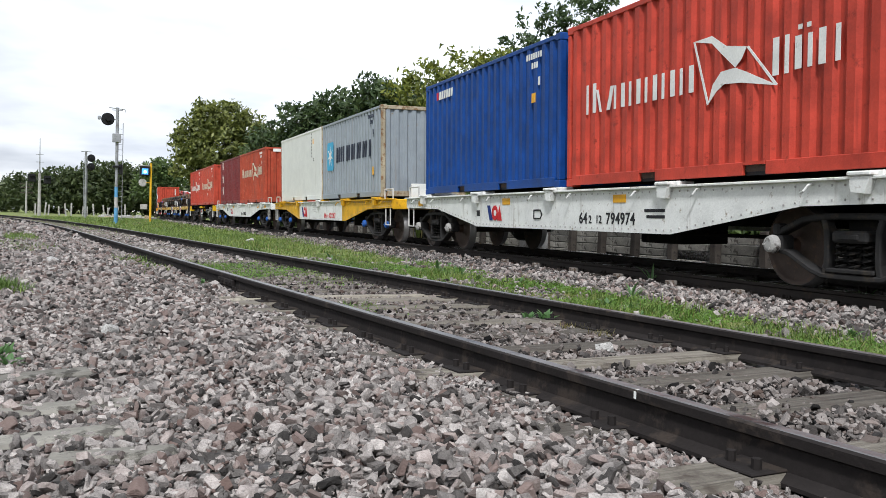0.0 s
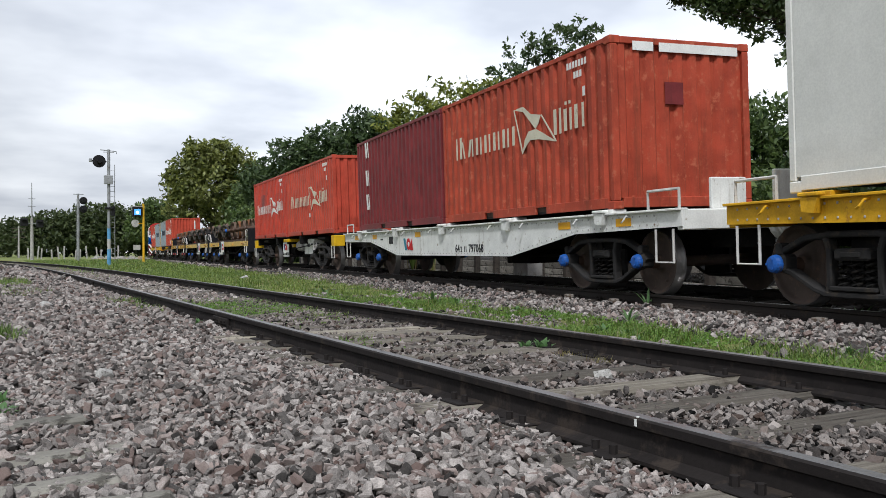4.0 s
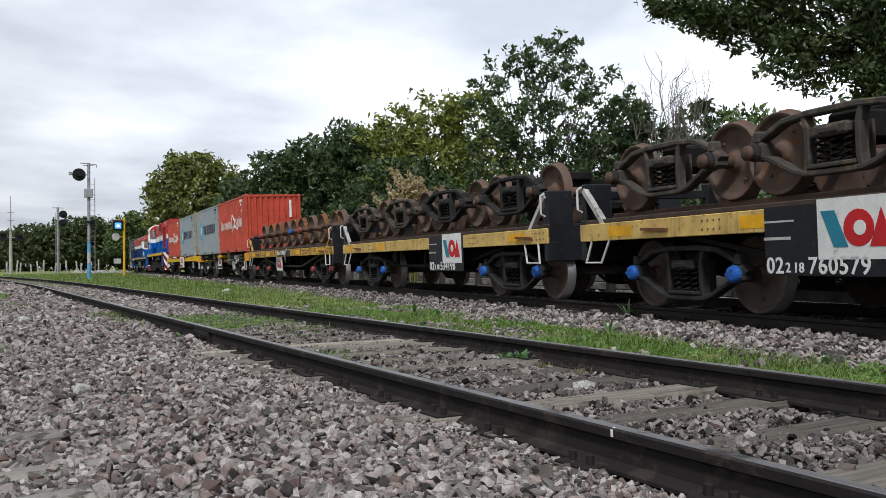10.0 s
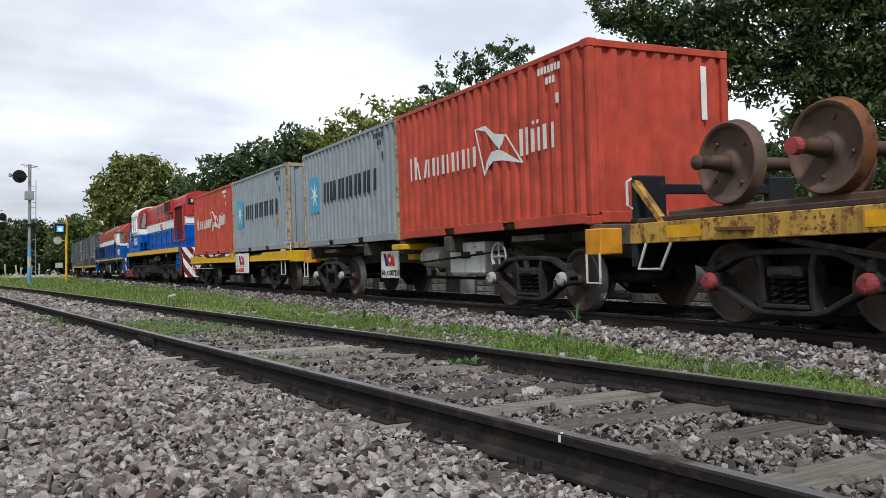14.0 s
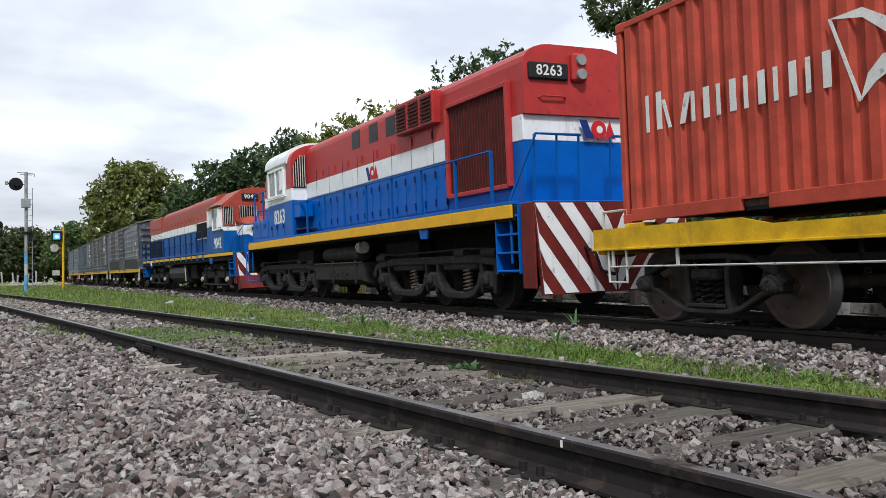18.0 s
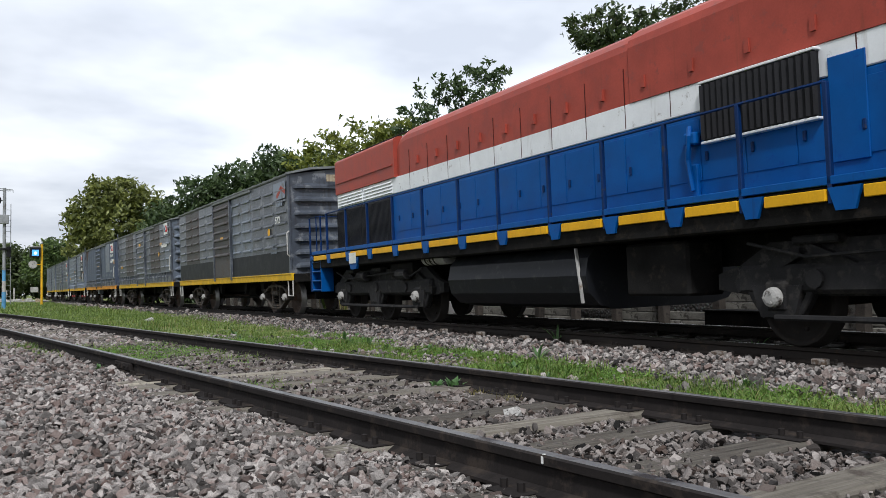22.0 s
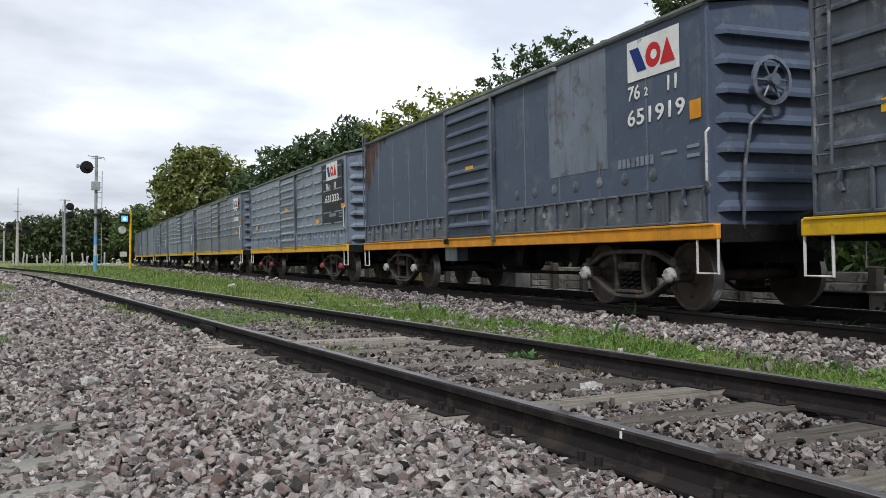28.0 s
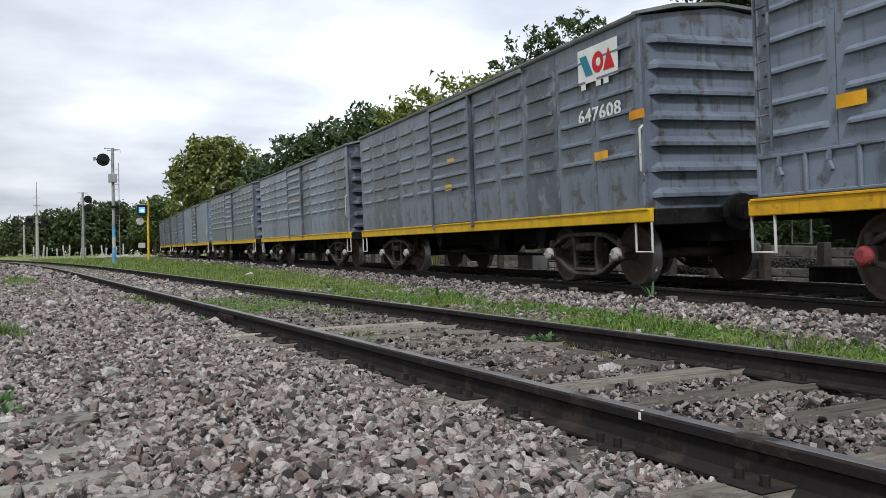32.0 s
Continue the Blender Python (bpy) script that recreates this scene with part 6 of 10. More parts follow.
def loose_wheelset(s, x, mesh, cap=None, lean=0):
    t = thing("loose_wheelset", "rusty loose railway wheelset lying on a flat wagon", "wheelset", "wheelsets carried by the train")
    me = WHEELS_LOOSE[0 if mesh is WS_LOAD else 1]
    part("wheel", me, None, t, at=pose(0, 0, 0.45, 0, lean, 0)); part("wheel", me, None, t, at=pose(0, 0, 0.45, 0, lean, 0) @ TURN)
    part("axle", AXLE_LOOSE, None, t, at=shift(0, 0, 0.45))
    if cap:
        part("painted_axle_end", Geo().lathe([(0.0, 1.33), (0.084, 1.325), (0.086, 1.24)], 14, (0, 0, 0.45)), cap, t, "painted axle end")
    rides(t, s, 4.4, pose(x, 0.02, 1.29, 0, 0, 0))
for i, x in enumerate((4.74, 3.42, 2.3, 0.99, -0.09, -1.11, -2.37, -3.55, -5.0, -5.55)):
    loose_wheelset(98.22, x, WS_LOAD if i % 3 else WS_LOAD2, M_CAPBLUE if i == 5 else M_CAPRED if i in (6, 1) else None, i * 37)
for i, x in enumerate((-0.04, -1.4, -2.71, -3.97, -4.94, -5.6)):
    loose_wheelset(72.92, x, WS_LOAD if i % 2 else WS_LOAD2, M_CAPBLUE if i == 0 else None, i * 53)
def spare_bogie(s, x, turn, iron=M_BRBOGIE):
    b = thing("spare_bogie", "weathered spare freight bogie lying on a flat wagon", "bogie", "bogies carried by the train")
    f = part("bolster", BOLSTER, None, b)
    for k in (0, 1):
        m = TURN if k else Matrix.Identity(4)
        part("side_frame", FRAMES[iron.name], None, b, at=m)
        part("spring", SPRINGS, None, b, at=m)
        for xx in (-0.98, 0.98):
            part("axle_cap", CAPS[M_DKIRON.name], None, b, at=m @ shift(xx, 1.2, 0.46))
    for xx in (-0.98, 0.98):
        part("wheelset", WS_LOAD2, None, b, at=shift(xx, 0, 0.45))
    rides(b, s, 4.4, pose(x, 0, 1.29, 0, 0, turn))
spare_bogie(72.92, 4.25, 0); spare_bogie(72.92, 1.55, 180)
for x, a in ((4.2, 0), (1.4, 180), (-1.25, 0), (-4.1, 180)):
    spare_bogie(85.57, x, a, M_DKIRON if x in (-1.25, -4.1) else M_BRBOGIE)

# ---- covered vans (boxcars) ----
def pressed(x0, x1, y, z0, z1, ribs, h, d, slope=0.05):
    """One sheet in the x, z plane facing +y, with ribs pressed out of it: (z of each middle), half height h, depth d."""
    rows = [(z0, 0)]
    for z in ribs:
        rows += [(z - h * 0.42, 0), (z - h * 0.34, 1), (z + h * 0.12, 1), (z + h * 0.85, 0)]
    rows.append((z1, 0))
    v = []
    for z, o in rows:
        for x, e in ((x0, 0), (x0 + 0.10, 0), (x0 + 0.10 + slope, 1), (x1 - 0.10 - slope, 1), (x1 - 0.10, 0), (x1, 0)):
            v.append((x, y + d * o * e, z))
    f = [(j * 6 + i + 1, j * 6 + i, (j + 1) * 6 + i, (j + 1) * 6 + i + 1) for j in range(len(rows) - 1) for i in range(5)]
    n, r = len(v), len(rows)
    v += [(x0, y - 0.035, z0), (x1, y - 0.035, z0), (x1, y - 0.035, z1), (x0, y - 0.035, z1)]
    t = (r - 1) * 6
    f += [(n, n + 1, n + 2, n + 3), tuple([n + 1, n] + list(range(6))), tuple([n + 3, n + 2] + list(range(t + 5, t - 1, -1))), tuple([n, n + 3] + [j * 6 for j in range(r - 1, -1, -1)]), tuple([n + 2, n + 1] + [j * 6 + 5 for j in range(r)])]
    return Geo().add(v, f)
BOX_RIBS = {}
def van_panel(kind, mat, low):
    key = (kind, mat.name, low)
    if key not in BOX_RIBS:
        n = 7 if low < 1.3 else 6
        zs = [low + 0.2 + k * (3.45 - low) / n for k in range(n)] if kind == "ribbed" else []
        if low < 1.3 and kind == "ribbed":
            zs = [1.80 + k * 0.29 for k in range(6)]
        g = pressed(-0.541, 0.541, 1.335, low, 3.58, zs, 0.06, 0.046)
        BOX_RIBS[key] = g.mesh("side_panel", mat)
    return BOX_RIBS[key]
def van(s, label, kind, mat, sill, apron, panels=None, door=None, marks=None, wheel=False, cap=M_CAPWHITE, iron=M_BRBOGIE, ladder=False):
    v = thing("covered_van", label, "freight wagon", "covered vans of the train")
    low = 1.52 if apron else 1.07
    for s2 in (0, 1):
        m = TURN if s2 else Matrix.Identity(4)
        for k in range(10):
            x = -6.06 + k * 1.096 if k < 5 else 1.676 + (k - 5) * 1.096
            mm = panels[k] if panels and not s2 else mat
            part("side_panel", van_panel(kind, mm, low), None, v, at=m @ shift(x, 0, 0))
        g = pressed(-1.03, 1.03, 1.375, 1.09, 3.46, [1.3 + k * 0.25 for k in range(9) if not (kind == "ribbed" and k < 2 and not apron)], 0.075, 0.06)
        d = part("sliding_door", g, door or mat, v, at=m)
        part("door_post", Geo().box(-1.1, -1.02, 1.33, 1.41, 0.98, 3.55, 0.01), M_BOXDARK, v, at=m)
        part("door_post", Geo().box(1.02, 1.1, 1.33, 1.41, 0.98, 3.55, 0.01), M_BOXDARK, v, at=m)
        part("seam", Geo().box(-6.6, 6.6, 1.30, 1.332, 1.04, 3.58), M_BOXDARK, v, at=m)
        part("door_track", Geo().box(-3.3, 1.1, 1.335, 1.41, 3.49, 3.56, 0.01), M_BOXROOF, v, at=m)
        part("eave_rail", Geo().box(-6.65, 6.65, 1.29, 1.37, 3.57, 3.64, 0.012), M_BOXROOF, v, at=m)
        part("side_sill", Geo().box(-6.8, 6.8, 1.3, 1.36, 0.89, 1.06, 0.01), sill, v, at=m)
        part("sill_flange", Geo().box(-6.75, 6.75, 1.25, 1.375, 1.045, 1.075, 0.006), sill, v, at=m)
        part("door_label", Geo().box(-0.35, 0.0, 1.423, 1.427, 2.28, 2.38), M_REFLECT, v, "yellow label", at=m)
        if apron:
            for a, b in ((-6.62, -1.13), (-1.0, 1.0), (1.13, 6.62)):
                g = Geo().box(a, b, 1.3, 1.345, 1.08, 1.50)
                g.box(a, b, 1.345, 1.375, 1.48, 1.515, 0.008).box(a, b, 1.345, 1.375, 1.08, 1.115, 0.008)
                n = round((b - a) / 0.72)
                for k in range(n + 1):
                    x = a + 0.02 + (b - a - 0.04) * k / n
                    g.box(x - 0.02, x + 0.02, 1.345, 1.375, 1.08, 1.51, 0.006)
                    if k < n:
                        xm = x + (b - a) / n / 2
                        g.bar([(xm, 1.5), (xm + 0.03, 1.38), (xm - 0.01, 1.3)], 1.35, 1.39, 0.035)
                part("drop_flap", g, mat if mat is not M_BOXBLUE else M_BOXDARK, v, at=m)
    for e in (0, 1):
        m = TURN if e else Matrix.Identity(4)
        g = Geo().put(pressed(-1.30, 1.30, 6.62, 1.0, 3.6, [1.25 + k * 0.34 for k in range(7)], 0.11, 0.09, 0.12), pose(0, 0, 0, 0, 0, 90))
        part("end_gable", Geo().prism([(-1.32, 3.6), (1.32, 3.6), (0, 3.78)], "x", -6.62, -6.58), mat, v, at=m)
        part("end_wall", g, panels[0] if panels and not e else mat, v, at=m)
        part("corner_post", Geo().box(-6.66, -6.56, 1.28, 1.345, 1.05, 3.6, 0.015), mat, v, at=m)
        part("corner_post", Geo().box(-6.66, -6.56, -1.345, -1.28, 1.05, 3.6, 0.015), mat, v, at=m)
        part("end_beam", Geo().box(-6.82, -6.66, -1.29, 1.29, 0.84, 1.06, 0.015), M_BLACK, v, at=m)
        part("grab_iron", Geo().tube([(-6.7, 1.36, 1.5), (-6.73, 1.43, 1.55), (-6.73, 1.43, 2.1), (-6.7, 1.36, 2.15)], 0.016), M_HAND, v, at=m)
        coupler(v, -6.8 if not e else 6.8, -1 if not e else 1, M_DKIRON)
        stirrup(v, -6.6 if not e else 6.6, 0.92, y=1.33)
    if ladder:
        g = Geo().tube([(6.52, 1.42, 1.55), (6.52, 1.42, 3.85)], 0.018).tube([(6.32, 1.42, 1.55), (6.32, 1.42, 3.85)], 0.018)
        for k in range(8):
            g.tube([(6.52, 1.42, 1.65 + 0.28 * k), (6.32, 1.42, 1.65 + 0.28 * k)], 0.012)
        part("ladder", g, M_BOXDARK, v)
    roof = Geo().prism([(-1.38, 3.60), (-0.7, 3.74), (0, 3.79), (0.7, 3.74), (1.38, 3.60), (1.38, 3.635), (0.7, 3.78), (0, 3.83), (-0.7, 3.78), (-1.38, 3.635)][::-1], "x", -6.7, 6.7)
    for k in range(14):
        x = -6.6 + k * 1.014
        roof.prism([(-1.36, 3.64), (-0.7, 3.785), (0, 3.835), (0.7, 3.785), (1.36, 3.64), (1.36, 3.66), (0.7, 3.81), (0, 3.86), (-0.7, 3.81), (-1.36, 3.66)][::-1], "x", x, x + 0.06)
    part("roof", roof, M_BOXROOF, v)
    part("floor_frame", Geo().box(-6.6, 6.6, -1.28, 1.28, 0.96, 1.08).box(-6.7, 6.7, -0.32, 0.32, 0.6, 0.97), M_BLACK, v)
    g = Geo().cyl((-0.6, 0.3, 0.62), (0.4, 0.3, 0.62), 0.2, 14).tube([(-4.6, 0.5, 0.42), (4.6, 0.5, 0.42)], 0.03)
    for x in (-3.2, -1.4, 1.6, 3.2):
        g.prism([(x - 0.25, 0.95), (x + 0.25, 0.95), (x + 0.06, 0.55), (x - 0.06, 0.55)], "y", 0.95, 1.05)
    part("brake_gear", g, M_BLACK, v)
    if wheel:
        g = Geo().lathe([(0.24, 0.0), (0.29, 0.01), (0.29, 0.04), (0.24, 0.05), (0.24, 0.0)], 22).cyl((0, -0.02, 0), (0, 0.1, 0), 0.07)
        for k in range(6):
            a = k * math.pi / 3
            g.tube([(0.05 * math.cos(a), 0.02, 0.05 * math.sin(a)), (0.25 * math.cos(a), 0.02, 0.25 * math.sin(a))], 0.016, 5)
        part("brake_wheel", Geo().put(g, pose(-6.8, 0.55, 2.72, 0, 0, 90)), M_BOXGREY, v)
        part("chain", Geo().tube([(-6.78, 0.62, 2.4), (-6.8, 0.85, 2.2), (-6.8, 0.95, 1.7), (-6.8, 0.98, 1.0)], 0.022), M_BOXDARK, v)
    for x in (-4.78, 4.38):
        bogie(v, x, iron, cap)
    if marks:
        marks(v)
    return rides(v, s, 4.6)
D, B, G, L_ = M_BOXDARK, M_BOXBROWN, M_BOXGREY, M_BOXLIGHT
def mk1(v):
    for x0, x1 in ((-6.58, -1.12), (1.12, 6.58)):
        part("lower_band", Geo().box(x0, x1, 1.335, 1.341, 1.09, 1.66, 0.002), M_SIGNBLACK, v, "dark-painted lower band")
    part("yellow_disc", Geo().lathe([(0.0, 1.372), (0.1, 1.372), (0.1, 1.365)], 20, (-5.02, 0, 2.22)), M_REFLECT, v)
    part("faded_panel", Geo().box(-6.53, -5.57, 1.372, 1.376, 3.02, 3.46), M_BOXLIGHT, v); part("red_patch", Geo().bar([(-5.85, 3.1), (-6.2, 3.3), (-6.5, 3.18)], 1.376, 1.379, 0.11), M_LRED2, v)
    words("572", v, M_MARKWHITE, -5.82, 1.374, 2.48, 0.19); bars(v, [(-5.8 - k * 0.14, 2.84, 0.1, 0.14, 0) for k in range(4)], M_BOXLIGHT, 1.374)
    bars(v, [(-5.2 - k * 0.09, 1.62 + 0.11 * j, 0.06, 0.05, 0) for k in range(6) for j in range(3)], M_BOXGREY, 1.374)
    words("572", v, M_MARKWHITE, -6.825, -0.75, 3.5, 0.15, way=ENDW)
    part("end_stain", Geo().box(-6.825, -6.82, -0.1, 0.35, 3.42, 3.6), M_RUSTPOST, v)
van(180.35, "weathered dark grey ribbed covered van with yellow sill", "ribbed", D, M_BRIGHTYEL, False, [D, D, D, G, G, D, D, B, B, D], B, mk1, False)
def mk2(v):
    part("yellow_disc", Geo().lathe([(0.0, 1.372), (0.1, 1.372), (0.1, 1.365)], 20, (-4.3, 0, 2.3)), M_REFLECT, v)
    for x, z in ((-4.8, 2.65), (5.6, 1.95), (-0.1, 2.85)):
        part("reflector", Geo().box(x - 0.2, x + 0.2, 1.425 if abs(x) < 1 else 1.372, 1.43 if abs(x) < 1 else 1.376, z, z + 0.12), M_REFLECT, v)
    bars(v, [(-5.0 - k * 0.16, 2.55, 0.11, 0.16, 0) for k in range(7)], M_MARKWHITE, 1.374); emblem(v, -5.9, 1.374, 3.3, 0.75, worn=True)
van(195.35, "brown-stained dark grey covered van with hinged flaps", "ribbed", D, M_BRIGHTYEL, True, [G, D, B, B, D, D, B, B, D, D], D, mk2, False, M_DKIRON, ladder=True)
def mk3(v):
    emblem(v, -5.65, 1.342, 3.22, 1.06, tall=0.52); num_row(v, [("76", 1, 0.1), ("2", 0.6, 0.4), ("11", 1, 0)], M_MARKWHITE, -5.12, 2.8, 0.19, 1.344); words("651919", v, M_MARKWHITE, -5.68, 1.344, 2.48, 0.21, 1.3)
    part("reflector", Geo().box(-6.56, -6.36, 1.349, 1.353, 2.3, 2.52), M_ORANGEY, v)
    bars(v, [(-4.9 - k * 0.1, 1.86, 0.07, 0.12, 0) for k in range(8)] + [(-5.95, 1.95, 0.3, 0.035, 0), (-6.4, 1.97, 0.22, 0.04, 0), (-6.4, 1.86, 0.22, 0.04, 0)], M_BOXLIGHT, 1.344)
    part("pale_panel", Geo().box(-4.6, -3.0, 1.3365, 1.3385, 1.9, 3.55), M_BOXGREY, v)
    for k in range(7):
        part("dent", Geo().lathe([(0.0, 1.352), (0.06, 1.345), (0.09, 1.338)], 10, (-1.9 - k * 0.62, 0, 1.72)), M_BOXDARK, v)
    for x, w, z0 in ((6.32, 0.42, 2.35), (5.92, 0.34, 2.75), (5.6, 0.26, 3.1), (5.3, 0.3, 3.3), (5.0, 0.3, 3.42)):
        part("rust_stain", Geo().prism([(x + w / 2, 3.55), (x - w / 2, 3.55), (x - w * 0.42, z0 + 0.25), (x - w * 0.1, z0 + 0.1), (x, z0), (x + w * 0.2, z0 + 0.16), (x + w * 0.5, z0 + 0.3)], "y", 1.336, 1.3385), M_BOXRUST, v)
    for x in (-5.5, -4.4, -3.3, -2.2, 2.22, 3.32, 4.42, 5.5):
        part("panel_seam", Geo().box(x - 0.012, x + 0.012, 1.334, 1.3405, 1.53, 3.56), M_BOXGREY, v)
    part("lamp_bracket", Geo().box(1.0, 1.14, 1.375, 1.43, 0.96, 1.06, 0.01), M_BLACK, v)
    part("tool_box", Geo().box(0.9, 1.5, 1.0, 1.25, 0.62, 0.9, 0.015), M_BOXGREY, v)
van(210.25, "smooth blue-grey covered van with hinged lower flaps and hand brake wheel", "smooth", M_BOXBLUE, M_ORANGEY, True, None, M_BOXBLUE, mk3, True, ladder=True)
def mk4(v):
    part("black_panel", Geo().box(-6.54, -4.42, 1.372, 1.377, 1.70, 3.47), M_SIGNBLACK, v); emblem(v, -5.51, 1.378, 3.22, 1.12, tall=0.5)
    num_row(v, [("76", 1, 0.1), ("2", 0.6, 0.4), ("11", 1, 0)], M_MARKWHITE, -4.88, 2.78, 0.2, 1.379); words("631333", v, M_MARKWHITE, -5.48, 1.379, 2.42, 0.22, 1.45)
    bars(v, [(-5.2 - k * 0.1, 1.9, 0.06, 0.1, 0) for k in range(7)] + [(-6.3, 1.95, 0.3, 0.03, 0), (-6.3, 1.86, 0.3, 0.03, 0)], M_BOXLIGHT, 1.379)
    for x, z in ((-6.55, 2.1), (-3.9, 1.75), (0.0, 2.3), (5.3, 1.85)):
        part("reflector", Geo().box(x - 0.18, x + 0.18, 1.425 if abs(x) < 1 else 1.378, 1.43 if abs(x) < 1 else 1.382, z, z + 0.13), M_REFLECT if x > -6 else M_ORANGEY, v)
van(225.35, "light grey ribbed covered van with black number panel", "ribbed", L_, M_WAGYEL, True, [L_, L_, L_, L_, L_, L_, L_, L_, L_, L_], L_, mk4, False, M_CAPRED, ladder=True)
def mk5(v):
    emblem(v, -5.69, 1.374, 3.18, 1.04, worn=True, tall=0.5); bars(v, [(-5.3 - k * 0.2, 2.85, 0.12, 0.15, 0) for k in (0, 2, 3)], M_MARKWHITE, 1.374); words("647608", v, M_MARKWHITE, -5.68, 1.374, 2.46, 0.2, 1.3)
    for x, z, mt in ((-6.6, 2.25, M_ORANGEY), (-5.7, 1.8, M_REFLECT), (0.0, 1.75, M_REFLECT)):
        part("reflector", Geo().box(x - 0.17, x + 0.17, 1.425 if abs(x) < 1 else 1.372, 1.43 if abs(x) < 1 else 1.376, z, z + 0.12), mt, v)
van(240.85, "weathered grey ribbed covered van with worn white emblem", "ribbed", G, M_BRIGHTYEL, False, [G, G, D, G, G, G, G, D, D, G], G, mk5, False)
van(255.65, "grey ribbed covered van with yellow sill", "ribbed", L_, M_BRIGHTYEL, False, [D, G, L_, L_, G, L_, L_, G, L_, L_], L_, None, False)
van(270.75, "grey ribbed covered van with dark door", "ribbed", G, M_BRIGHTYEL, False, None, L_, None, False)
van(285.75, "pale grey covered van with smooth sides", "smooth", L_, M_BRIGHTYEL, False, None, G, None, False)
van(300.75, "grey covered van with yellow sill", "ribbed", G, M_BRIGHTYEL, False, None, G, None, False)
van(315.75, "dark grey covered van with yellow sill", "ribbed", D, M_BRIGHTYEL, False, None, G, None, False)

# ---- diesel engines ----
def arch(hw, z0, z1, r=0.45, n=5):
    """Half-round-shouldered cross-section, y and z."""
    p = [(-hw, z0)]
    for k in range(n + 1):
        a = math.pi - k * (math.pi / 2) / n
        p.append((-hw + r + r * math.cos(a), z1 - r * 0.6 + 0.6 * r * math.sin(a)))
    for k in range(n + 1):
        a = math.pi / 2 - k * (math.pi / 2) / n
        p.append((hw - r + r * math.cos(a), z1 - r * 0.6 + 0.6 * r * math.sin(a)))
    return p + [(hw, z0)]
def loft(sections):
    """A closed body through arch sections along x: (x, half width, foot, top, shoulder radius)."""
    g, v, k = Geo(), [], 0
    for x, hw, z0, z1, r in sections:
        p = arch(hw, z0, z1, r); k = len(p)
        v += [(x, a, b) for a, b in p]
    f = [(i * k + j, i * k + (j + 1) % k, (i + 1) * k + (j + 1) % k, (i + 1) * k + j) for i in range(len(sections) - 1) for j in range(k)]
    f += [tuple(range(k))[::-1], tuple(range((len(sections) - 1) * k, len(sections) * k))]
    return g.add(v, f)
